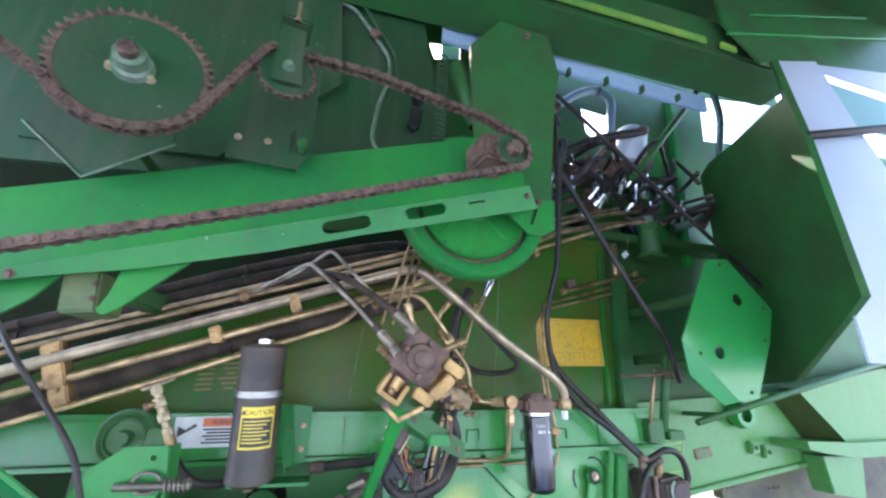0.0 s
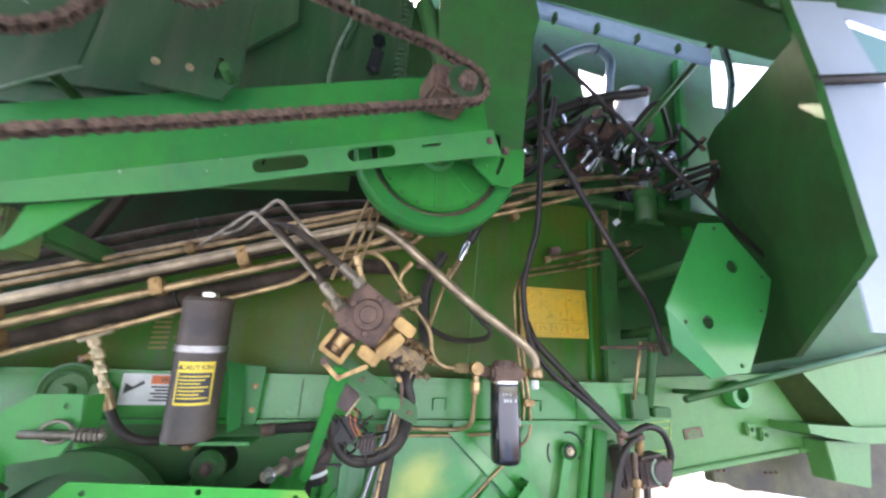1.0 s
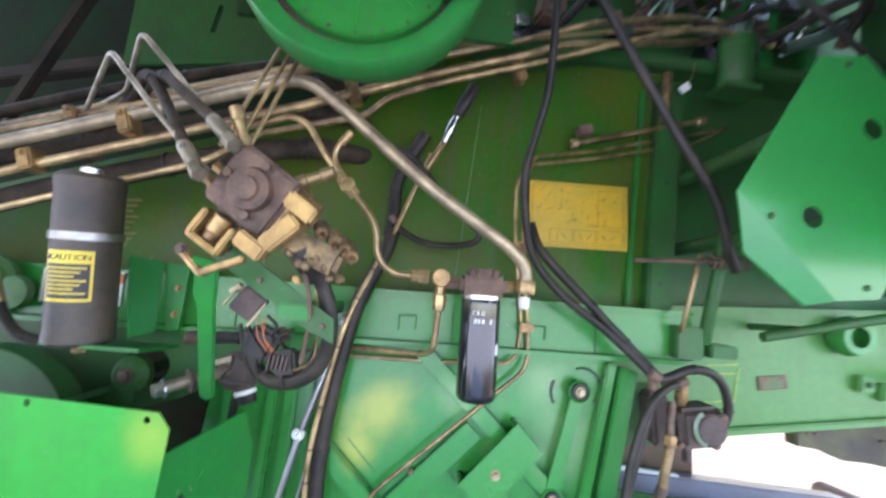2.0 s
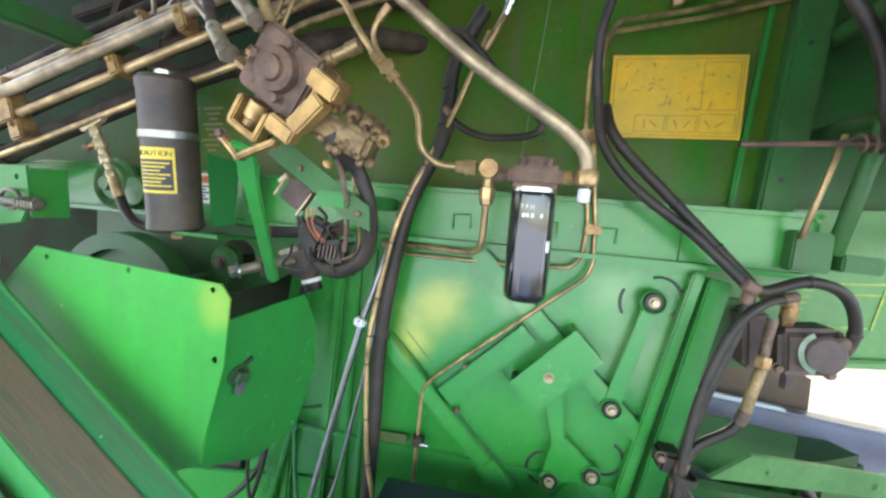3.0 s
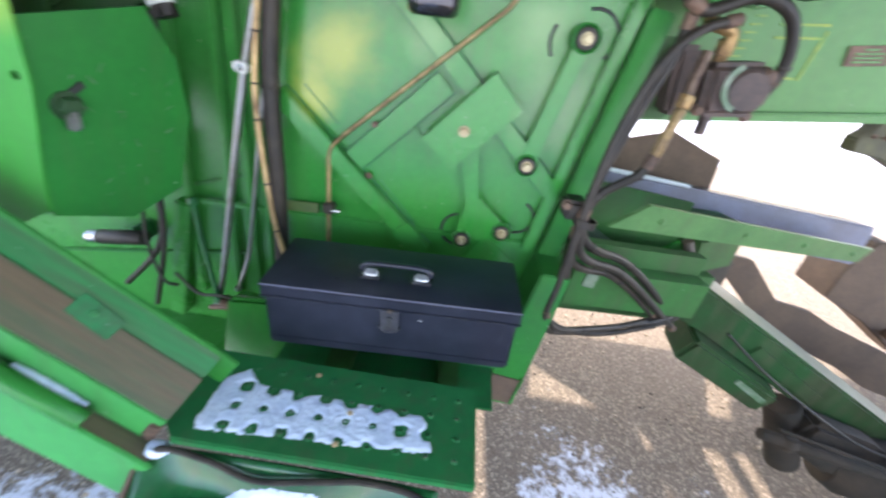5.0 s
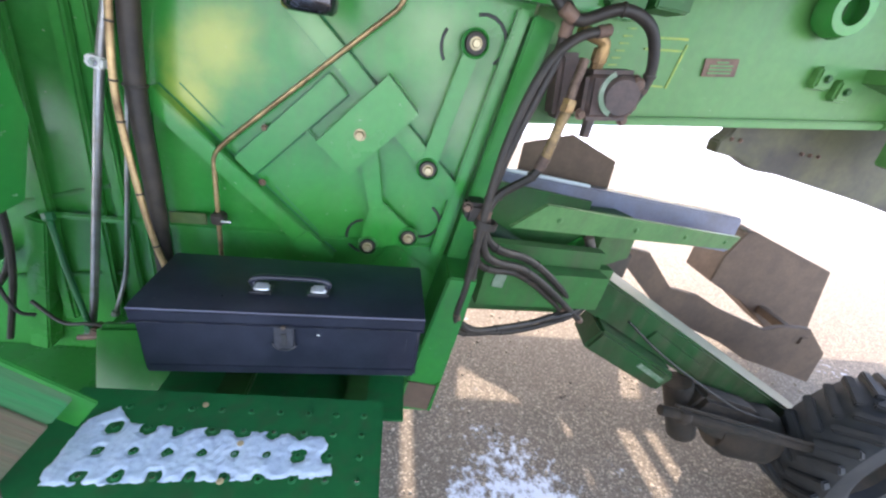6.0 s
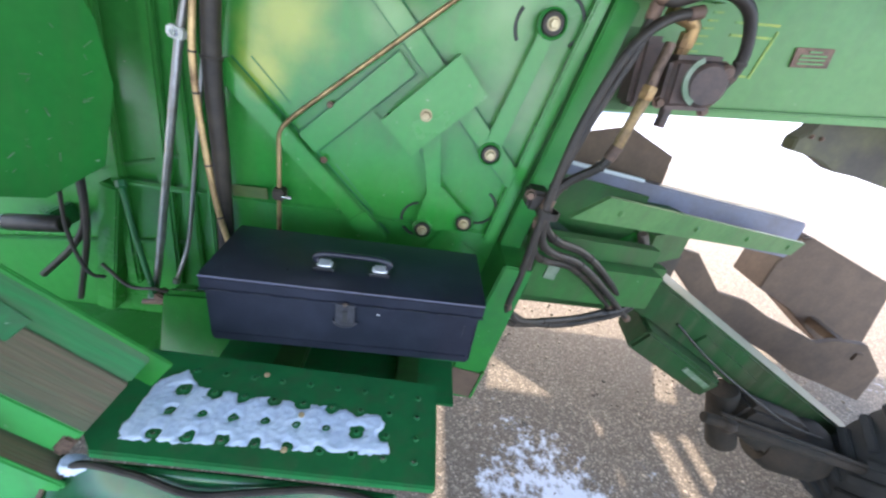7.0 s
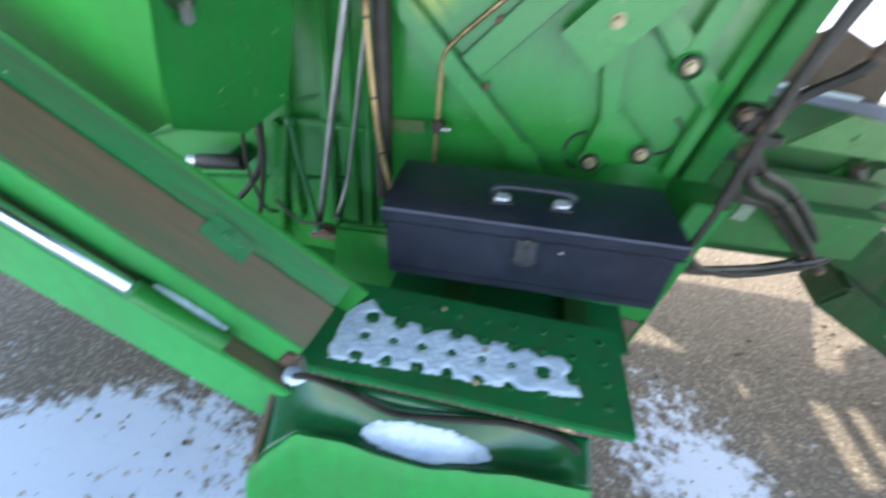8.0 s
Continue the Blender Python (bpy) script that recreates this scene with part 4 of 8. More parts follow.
# test fitting hanging from the thin pipe
tf = thing("test_fitting", "yellow-zinc tee fitting with a hanging hose", "fitting", (-0.42, 1.25, 1.75))
part("tee", rod((-0.480, 1.278, 1.880), (-0.408, 1.268, 1.910), 0.012, 6), M_bolt, tf)
tee_m = along((-0.452, 1.280, 1.892), (-0.372, 1.287, 1.712))
for z0, z1, r, n in ((0.004, 0.030, 0.0145, 6), (0.030, 0.040, 0.0105, 14), (0.040, 0.064, 0.0160, 6), (0.064, 0.082, 0.0110, 14), (0.082, 0.104, 0.0150, 6), (0.104, 0.122, 0.0095, 14), (0.122, 0.142, 0.0130, 6)):
    part("hex_nut" if n == 6 else "neck", lathe([(0, z0), (r * 0.92, z0), (r, z0 + 0.002), (r, z1 - 0.002), (r * 0.92, z1), (0, z1)], tee_m, n), M_bolt, tf)
part("test_port", rod(tee_m @ Vector((0, 0, 0.052)), tee_m @ Vector((-0.012, -0.026, 0.052)), 0.007, 8), M_brass, tf)
part("port_cap", lathe([(0, 0), (0.010, 0), (0.010, 0.008), (0.007, 0.011), (0, 0.011)], along(tee_m @ Vector((-0.011, -0.024, 0.052)), tee_m @ Vector((-0.03, -0.08, 0.052))), 10), M_cast, tf)
part("ferrule", lathe([(0, 0.142), (0.0115, 0.142), (0.0125, 0.146), (0.0125, 0.192), (0.0105, 0.197), (0, 0.197)], tee_m, 14), M_zinc, tf)
part("hose", hose([(-0.374, 1.287, 1.716), (-0.352, 1.285, 1.682), (-0.317, 1.288, 1.652), (-0.27, 1.31, 1.640), (-0.2, 1.36, 1.648)], 0.0115, 10), M_black, tf)

# plug of a lamp cable at the guard box
coil = thing("latch_pin", "steel latch pin with ring and spring in a green bracket", "latch", (-0.40, 1.05, 1.50))
part("bracket", sheet([(-0.56, 1.50), (-0.46, 1.725), (-0.40, 1.766), (-0.322, 1.768), (-0.312, 1.70), (-0.335, 1.655), (-0.42, 1.64), (-0.40, 1.57), (-0.42, 1.50)], 0.006, facing(1.062), [ring(-0.345, 1.745, 0.006, 8)]), M_green, coil)
part("flange", box((0.006, 0.07, 0.10), pose(-0.318, 1.095, 1.715, 0, -4, 0), 0.002), M_green, coil)
part("pin", rod((-0.40, 1.04, 1.695), (-0.26, 1.04, 1.695), 0.008), M_oldsteel, coil)
part("spring", sweep([Vector((-0.31 + 0.0012 * i, 1.04 + 0.012 * math.cos(i * 0.9), 1.695 + 0.012 * math.sin(i * 0.9))) for i in range(40)], 0.003, 6), M_oldsteel, coil, "steel coil spring")
part("ring", sweep([Vector((-0.345 + 0.026 * math.cos(a), 1.045, 1.70 + 0.019 * math.sin(a))) for a in np.linspace(0, 6.28, 20)], 0.004, 6), M_oldsteel, coil)

# ---- grey accumulator with its caution label ----
acc = thing("accumulator", "dark grey hydraulic accumulator cylinder with a yellow caution label", "accumulator", (-0.185, 1.27, 1.64))
A0, A1 = Vector((-0.181, 1.272, 1.648)), Vector((-0.188, 1.236, 2.002))
am = along(A0, A1)
AL = (A1 - A0).length
am = Matrix.Translation(A0) @ Matrix(((1, 0, 0, 0), (0, 1, 0, 0), (0, 0, 1, 0), (0, 0, 0, 1))) @ pose(0, 0, 0, 5.8, -1.1, 0)
AR = 0.061
part("cylinder", lathe([(0, 0), (AR * 0.8, 0.0), (AR, 0.008), (AR, 0.02), (AR * 0.97, 0.024), (AR * 0.97, AL - 0.03), (AR, AL - 0.026), (AR, AL - 0.01), (AR * 0.85, AL), (0, AL)], am, 40), M_grey, acc)
part("strap", lathe([(AR * 0.97, 0.218), (AR * 1.03, 0.218), (AR * 1.03, 0.234), (AR * 0.97, 0.234)], am, 40), M_rodsteel, acc, "dull steel strap")
part("cap", lathe([(0, AL - 0.002), (0.022, AL - 0.002), (0.022, AL + 0.012), (0.014, AL + 0.018), (0, AL + 0.018)], am, 14), M_steel, acc)
part("bottom_bolt", lathe([(0, 0.002), (0.013, 0.002), (0.013, -0.02), (0, -0.02)], am, 6), M_zinc, acc)


def bent_label(m, r, a0, a1, z0, z1, name, mat, parent, lift=0.0012):
    bm = bmesh.new()
    n = 10
    cols = []
    for i in range(n + 1):
        a = radians(a0 + (a1 - a0) * i / n)
        cols.append([bm.verts.new(m @ Vector(((r + k) * math.cos(a), (r + k) * math.sin(a), z))) for z, k in ((z0, 0), (z0, lift), (z1, lift), (z1, 0))])
    for c, d in zip(cols, cols[1:]):
        for k in range(3):
            bm.faces.new((c[k], d[k], d[k + 1], c[k + 1]))
    return part(name, bm, mat, parent)


lab = bent_label(am, AR * 0.972, 240, 322, 0.094, 0.196, "caution_label", M_labyel, acc)
bent_label(am, AR * 0.972 + 0.001, 245, 317, 0.100, 0.170, "print_panel", M_ink, lab, 0.0010)
for i in range(7):
    bent_label(am, AR * 0.972 + 0.002, 249, 312 - (i % 3) * 9, 0.160 - i * 0.0085, 0.163 - i * 0.0085, "print_line", M_labyel, lab, 0.0008)


def words(text, size, m, mat, parent, name="lettering", depth=0.0004):
    c = bpy.data.curves.new(name, "FONT")
    c.body, c.size, c.extrude, c.align_x = text, size, depth, "CENTER"
    tmp = bpy.data.objects.new(name, c)
    scene.collection.objects.link(tmp)
    bpy.context.view_layer.update()
    me = bpy.data.meshes.new_from_object(tmp.evaluated_get(bpy.context.evaluated_depsgraph_get()))
    bpy.data.objects.remove(tmp)
    bpy.data.curves.remove(c)
    me.transform(m)
    me.materials.clear()
    me.materials.append(mat)
    ob = new(name, me)
    if parent:
        ob.parent = parent
        root = parent
        while root.parent:
            root = root.parent
        ob.matrix_parent_inverse = root.matrix_basis.inverted() if parent == root else Matrix()
    return ob


def wrapped_words(text, size, r, a_mid, z, m, mat, parent, gap=1.0):
    """Letters set one by one round a cylinder, as one mesh."""
    wide = [{"I": 0.42, "1": 0.55, ".": 0.36, "M": 0.95, " ": 0.4}.get(c, 0.78) for c in text]
    unit = size * 0.90 * gap / r
    a = radians(a_mid) - unit * (sum(wide) - wide[0]) / 2
    bm = bmesh.new()
    for i, ch in enumerate(text):
        if ch != " ":
            o = words(ch, size, Matrix(), mat, None, "letter")
            loc = bmesh.new()
            loc.from_mesh(o.data)
            bpy.data.objects.remove(o)
            t = Matrix(((-math.sin(a), 0, math.cos(a), r * math.cos(a)), (math.cos(a), 0, math.sin(a), r * math.sin(a)), (0, 1, 0, z), (0, 0, 0, 1)))
            join(bm, loc, m @ t)
        if i + 1 < len(text):
            a += unit * (wide[i] + wide[i + 1]) / 2
    return part("lettering", bm, mat, parent)


wrapped_words("CAUTION", 0.0165, AR * 0.972 + 0.0016, 283, 0.1775, am, M_ink, lab, 0.95)
part("warning_triangle", sheet([(0, 0), (0.014, 0), (0.007, 0.012)], 0.0006, am @ Matrix.Rotation(radians(246), 4, "Z") @ Matrix(((0, 0, 1, AR * 0.972 + 0.0012), (1, 0, 0, -0.006), (0, 1, 0, 0.1775), (0, 0, 0, 1)))), M_ink, lab)
abr = thing("accumulator_bracket", "green folded bracket holding the accumulator", "bracket", (-0.09, 1.36, 1.65))
abm = axes((-0.104, 1.385, 1.834), Vector((0.025, -0.037, -0.164)), Vector((-0.3, -1, 0)))
part("back", sheet([(0.0, 0.0), (0.170, 0.0), (0.186, 0.058), (0.005, 0.085)], 0.005, abm), M_mirrorgreen, abr, "glossy green face")
part("side", sheet([(-0.107, 1.834), (-0.082, 1.668), (-0.052, 1.672), (-0.046, 1.83)], 0.005, facing(1.398)), M_green, abr)
part("shelf", box((0.20, 0.14, 0.008), pose(-0.13, 1.30, 1.643, -4, 0, 0), 0.002), M_green, abr)
for z in (1.71, 1.775):
    part("bolt", nut((-0.066, 1.392, z), (-0.066, 1, z), 0.006, 0.008), M_brass, abr)
# warning label on the wall beside it
wl = thing("warning_label", "white and orange warning label on the green wall", "label", (-0.31, 1.436, 1.76))
part("sheet", box((0.20, 0.0025, 0.085), pose(-0.33, 1.4375, 1.755, 0, -1, 0), 0.0008), M_labwhite, wl)
part("header", box((0.125, 0.0015, 0.024), pose(-0.293, 1.4358, 1.782, 0, -1, 0), 0), M_laborange, wl)
for i in range(5):
    part("print_line", box((0.11 - 0.02 * (i % 2), 0.0015, 0.005), pose(-0.297, 1.4358, 1.762 - i * 0.009, 0, -1, 0), 0), M_ink, wl)
part("pictogram", sheet([(0, 0), (0.02, 0.012), (0.05, 0.03), (0.045, 0.038), (0.02, 0.02), (0.0, 0.03)], 0.0015, facing(1.437) @ Matrix.Translation((-0.42, 1.74, 0))), M_ink, wl)
words("WARNING", 0.019, facing(1.4348) @ Matrix.Translation((-0.285, 1.7755, 0)), M_ink, wl)
# faded yellow lettering block on the upper wall
fl = thing("faded_notice", "faded yellow printed notice on green paint", "notice", (-0.35, 1.533, 1.93))
for i in range(9):
    part("print_line", box((0.05, 0.002, 0.006), pose(-0.40, 1.5345, 2.0 - 0.016 * i, 0, -4, 0), 0), M_inkfaint, fl)
    part("print_line", box((0.07 - 0.02 * (i % 3), 0.002, 0.006), pose(-0.325, 1.5345, 2.005 - 0.016 * i, 0, -4, 0), 0), M_inkfaint, fl)

# ---- valve block ----
vb = thing("valve_block", "dusty hydraulic valve block with zinc-plated solenoids and fittings", "valve", (0.23, 1.10, 1.90))
vm = Matrix.Translation((0.222, 1.075, 1.968)) @ pose(0, 0, 0, 8, 33, 4)


def vpart(name, bm, mat, label=""):
    bm.transform(vm)
    return part(name, bm, mat, vb, label)


vpart("plate", box((0.125, 0.022, 0.120), pose(0, 0, 0), 0.006), M_cast)
vpart("body", box((0.115, 0.075, 0.110), pose(0.005, 0.046, -0.002), 0.008), M_cast)
bm = lathe([(0, 0), (0.040, 0), (0.036, 0.016), (0.022, 0.020), (0.020, 0.028), (0, 0.030)], pose(0.0, -0.010, 0.0, 90, 0, 0), 20)
vpart("cover", bm, M_cast)
for x, z in ((-0.045, 0.0), (0.0, 0.048), (0.022, -0.04)):
    vpart("cover_bolt", nut((x, -0.010, z), (x, -1, z), 0.009, 0.014), M_cast)
for i, (x, z, L_) in enumerate(((0.062, 0.040, 0.05), (0.062, 0.008, 0.045), (-0.060, -0.040, 0.05), (-0.060, -0.012, 0.04))):
    s = 1 if x > 0 else -1
    vpart("plug", lathe([(0, 0), (0.015, 0), (0.015, L_ * 0.5), (0.011, L_ * 0.55), (0.011, L_), (0, L_)], along((x * 0.9, 0.03, z), (x + s, 0.03, z)), 6), M_brass)
vpart("solenoid", box((0.056, 0.034, 0.030), pose(0.062, -0.014, -0.074), 0.004), M_gold)
vpart("solenoid", box((0.030, 0.036, 0.074), pose(0.089, -0.016, -0.026, 0, 14, 0), 0.004), M_gold)
vpart("solenoid", box((0.058, 0.036, 0.030), pose(0.090, -0.014, 0.030), 0.004), M_gold)
vpart("clamp_frame", box((0.068, 0.032, 0.012), pose(-0.010, 0.004, -0.126), 0.003), M_gold)
for x in (-0.040, 0.018):
    vpart("clamp_side", box((0.012, 0.032, 0.052), pose(x, 0.004, -0.100), 0.003), M_gold)
vpart("clamp_back", box((0.060, 0.020, 0.070), pose(-0.010, 0.030, -0.092), 0.004), M_cast)
vpart("clamped_plug", lathe([(0, 0), (0.017, 0), (0.017, 0.030), (0.012, 0.034), (0.012, 0.046), (0, 0.046)], along((-0.011, 0.004, -0.070), (-0.011, 0.004, -1)), 14), M_brass)
vpart("coil", lathe([(0, 0), (0.021, 0), (0.021, 0.075), (0.016, 0.08), (0, 0.08)], along((0.062, 0.02, 0.02), (0.062, 0.02, -1)), 18), M_brass)
for p, q in (((-0.060, 0.0, 0.050), (-0.105, 0, 0.088)), ((0.045, 0.02, 0.055), (0.075, 0.02, 0.10))):
    vpart("hose_fitting", lathe([(0, 0), (0.013, 0), (0.013, 0.018), (0.010, 0.02), (0.010, 0.045), (0.0125, 0.047), (0.0125, 0.07), (0, 0.07)], along(p, q), 10), M_zinc)
part("end_plug", box((0.016, 0.014, 0.010), pose(0.312, 1.085, 1.818, 0, 38, 0), 0.003), M_gold, vb)
for i, (x, z) in enumerate(((0.318, 1.934), (0.348, 1.918), (0.374, 1.903), (0.393, 1.891), (0.408, 1.879))):
    v = part("solenoid_end", lathe([(0, 0), (0.013, 0), (0.0145, 0.006), (0.0145, 0.040), (0, 0.040)], along((x - 0.012, 1.122, z - 0.010), (x - 0.05, 1.222, z + 0.05)), 14), M_goldgrime, vb)
    part("ring", lathe([(0.006, 0), (0.011, 0), (0.010, 0.004), (0.006, 0.004)], along((x - 0.011, 1.122, z - 0.010), (x + 0.005, 1.032, z - 0.05)), 14), M_brass, v, "zinc ring")
    part("stud", rod((x - 0.012, 1.122, z - 0.010), (x - 0.008, 1.102, z - 0.021), 0.005, 8), M_brass, v)
for i in range(9):
    t_ = i / 8
    part("dirt_clod", lathe([(0, -0.006), (0.008, -0.003), (0.010, 0.002), (0.006, 0.007), (0, 0.008)], pose(0.268 + 0.12 * t_ + 0.008 * math.sin(7 * i), 1.10, 1.865 - 0.03 * t_ + 0.012 * math.cos(5 * i), 30 * i, 50 * i, 0), 7), M_goldgrime, vb)
part("under_block", box((0.115, 0.06, 0.05), pose(0.325, 1.125, 1.872, 0, 22, 0), 0.010), M_goldgrime, vb)
part("conduit_boot", lathe([(0, 0), (0.024, 0), (0.027, 0.012), (0.026, 0.045), (0.020, 0.055), (0.021, 0.072), (0, 0.072)], along((0.303, 1.112, 1.880), (0.345, 1.165, 1.800)), 16), M_black, vb)
# lever and wiring below the block
lv = thing("hand_lever", "green painted steel lever with a rust spot", "lever", (0.11, 1.25, 1.55))
lvm = axes((0.168, 1.068, 1.806), Vector((-0.059, 0.182, -0.249)), Vector((1, 0.1, 0)))
part("bar", sheet([(-0.045, -0.020), (-0.038, 0.018), (-0.01, 0.019), (0.05, 0.015), (0.30, 0.014), (0.312, 0.0), (0.30, -0.014), (0.06, -0.015), (0.03, -0.022), (0.0, -0.018), (-0.02, -0.024)], 0.010, lvm @ pose(0, 0, -0.005), bevel=0.003), M_green, lv)
part("pivot_bolt", nut(lvm @ Vector((0.0, 0.0, -0.006)), lvm @ Vector((0, 0, -1)), 0.006, 0.007), M_brass, lv)
for p_, q_ in (((0.172, 1.050, 1.812), (0.130, 1.050, 1.852)), ((0.166, 1.050, 1.816), (0.232, 1.056, 1.846))):
    p_, q_ = Vector(p_), Vector(q_)
    part("top_strip", box(((q_ - p_).length, 0.024, 0.010), axes((p_ + q_) / 2, q_ - p_, (0, 1, 0)), 0.003), M_brass, lv, "dirty gold-plated strip")
part("strip_bolt", nut((0.134, 1.044, 1.852), (0.134, 0.5, 1.852), 0.008, 0.010), M_cast, lv)
part("rust_patch", lathe([(0, 0), (0.010, 0.0), (0.009, 0.001), (0, 0.0012)], along(lvm @ Vector((0.085, 0.001, -0.0052)), lvm @ Vector((0.085, 0.001, -1))), 9), M_rust, lv)
vbr = thing("valve_bracket", "dark green angled bracket carrying the valve block", "bracket", (0.26, 1.25, 1.8))
part("plate", sheet([(0.112, 1.862), (0.16, 1.885), (0.30, 1.795), (0.372, 1.752), (0.376, 1.706), (0.327, 1.726)], 0.006, facing(1.146)), M_dark, vbr)
part("arm", box((0.06, 0.40, 0.03), pose(0.30, 1.33, 1.76), 0.004), M_green, vbr)
for x, z in ((0.228, 1.812), (0.352, 1.737)):
    part("bolt", nut((x, 1.142, z), (x, 1, z), 0.006, 0.008), M_cast, vbr)
cn = thing("wiring_connector", "black wiring connectors with loose orange wires", "connector", (0.24, 1.22, 1.65))
part("housing", box((0.052, 0.035, 0.056), pose(0.190, 1.20, 1.765, 0, 33, 10), 0.004), M_pump, cn)
for x, z in ((-0.030, 0.0), (0.030, -0.006)):
    part("clip", box((0.004, 0.008, 0.055), pose(0.190, 1.182, 1.765, 0, 33, 10) @ pose(x, 0, z), 0.001), M_bolt, cn, "pale clip")
part("housing", box((0.062, 0.045, 0.070), pose(0.205, 1.255, 1.680, 0, 25, 0), 0.010), M_black, cn)
part("housing", box((0.045, 0.040, 0.050), pose(0.262, 1.245, 1.648, 0, -10, 0), 0.006), M_black, cn)
part("tip", rod((0.160, 1.180, 1.785), (0.180, 1.175, 1.800), 0.007), M_bolt, cn)
for i in range(3):
    part("wire", hose([(0.230 + 0.008 * i, 1.220, 1.668), (0.212 + 0.006 * i + 0.006 * (i % 2), 1.205, 1.700), (0.206 + 0.010 * i, 1.205, 1.738)], 0.0009, 6), M_orange, cn, "thin orange wire")
for i in range(5):
    part("pin_row", box((0.004, 0.012, 0.030), pose(0.235 + 0.009 * i, 1.222, 1.648, 0, 8, 0), 0.001), M_pump, cn)
LOOP = [(0.322, 1.135, 1.850), (0.340, 1.160, 1.810), (0.356, 1.170, 1.765), (0.356, 1.195, 1.705), (0.335, 1.22, 1.645), (0.285, 1.245, 1.608), (0.229, 1.265, 1.602), (0.185, 1.27, 1.635), (0.170, 1.27, 1.70)]
solo("wiring_harness", sweep(flowing(LOOP, 14), 0.0145, 10, wave=lambda i: 1.0 + 0.07 * (i % 2)), M_black, "black corrugated wiring conduit looping below the valve block", "conduit")
rw = random.Random(14)
for i, (k, mat_, col) in enumerate(((0.004, M_black, "black"), (0.0028, M_zinc, "tan"), (0.0035, M_black, "black"), (0.0022, M_bolt, "pale"), (0.003, M_black, "black"), (0.004, M_pump, "brown"))):
    off = Vector((rw.uniform(-0.026, 0.004), rw.uniform(-0.014, 0.012), rw.uniform(-0.006, 0.022)))
    n_ = (9, 6, 9, 5, 8, 7)[i]
    solo("loose_wire", hose([Vector(p) + off * (0.5 + 0.8 * rw.random()) for p in LOOP[:n_]], k, 6, steps=6), mat_, "thin dirty %s wire beside the looping conduit" % col, "wire", "loose wires")
for i in range(7):
    x, z = 0.150 + 0.020 * i, 1.600 + 0.022 * ((i * 3) % 5)
    solo("loose_wire", hose([(x, 1.25, z + 0.05), (x + rw.uniform(-0.03, 0.03), 1.235, z + 0.03), (x + rw.uniform(-0.02, 0.05), 1.23 + rw.uniform(0, 0.03), z), (x + 0.05, 1.262, z + rw.uniform(-0.02, 0.03))], 0.0035, 6), M_black, "short black wire tangled at the connectors", "wire", "loose wires")
solo("wiring_harness", sweep(flowing([(0.30, 1.12, 1.86), (0.325, 1.12, 1.80), (0.325, 1.15, 1.73), (0.31, 1.18, 1.66)], 10), 0.0045, 8), M_cast, "thin dusty cable below the valve block", "cable")
sw = thing("switch_plug", "black plug with a white tie band", "plug", (0.23, 1.28, 1.56))
part("body", rod((0.120, 1.36, 1.615), (0.150, 1.36, 1.525), 0.022), M_black, sw)
part("tie", lathe([(0.0225, 0), (0.0250, 0), (0.0250, 0.010), (0.0225, 0.010)], along((0.140, 1.36, 1.555), (0.155, 1.36, 1.51)), 14), M_labwhite, sw, "white cable tie")
part("strap", box((0.018, 0.008, 0.07), pose(0.118, 1.36, 1.50, 0, 4, 0), 0.003), M_black, sw)
hose_line("cross_hose", [(-0.03, 1.40, 1.655), (0.06, 1.39, 1.665), (0.14, 1.38, 1.672), (0.22, 1.34, 1.69)], 0.014, 8, M_black, "black rubber hose along the side wall", "hose", "black hoses", True, (0.5,))
lk = thing("idler_tensioner", "oily steel tensioner arm with a rod end", "tensioner", (0.05, 1.33, 1.58))
part("body", lathe([(0, 0), (0.045, 0), (0.045, 0.03), (0.03, 0.045), (0, 0.045)], along((0.13, 1.36, 1.60), (0.11, 1.0, 1.62)), 20), M_pump, lk)
part("rod", rod((0.015, 1.22, 1.575), (0.115, 1.32, 1.605), 0.012), M_dullzinc, lk)
part("nut", nut((0.030, 1.235, 1.578), (-0.5, 0.7, 1.40), 0.014, 0.02), M_rodsteel, lk)
part("locknut", nut((0.060, 1.265, 1.588), (0.115, 1.32, 1.605), 0.019, 0.012), M_pump, lk)
part("clip", box((0.05, 0.012, 0.012), pose(0.10, 1.315, 1.625, 0, -20, 0), 0.003), M_dullzinc, lk)
tr = thing("rocker_casting", "green cast pivot arm with a centre bolt", "arm", (-0.07, 1.40, 1.58))
part("arm", lathe([(0, 0), (0.045, 0), (0.045, 0.02), (0.03, 0.035), (0, 0.035)], along((-0.158, 1.43, 1.556), (-0.158, 1.0, 1.556)), 20), M_dark, tr)
part("bolt", nut((-0.158, 1.395, 1.556), (-0.158, 1, 1.556), 0.014, 0.014), M_cast, tr)
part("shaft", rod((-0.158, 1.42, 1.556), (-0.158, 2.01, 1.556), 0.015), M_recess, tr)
part("link", sheet([(-0.20, 1.49), (-0.18, 1.56), (-0.13, 1.56), (-0.14, 1.49)], 0.012, facing(1.41)), M_dark, tr)
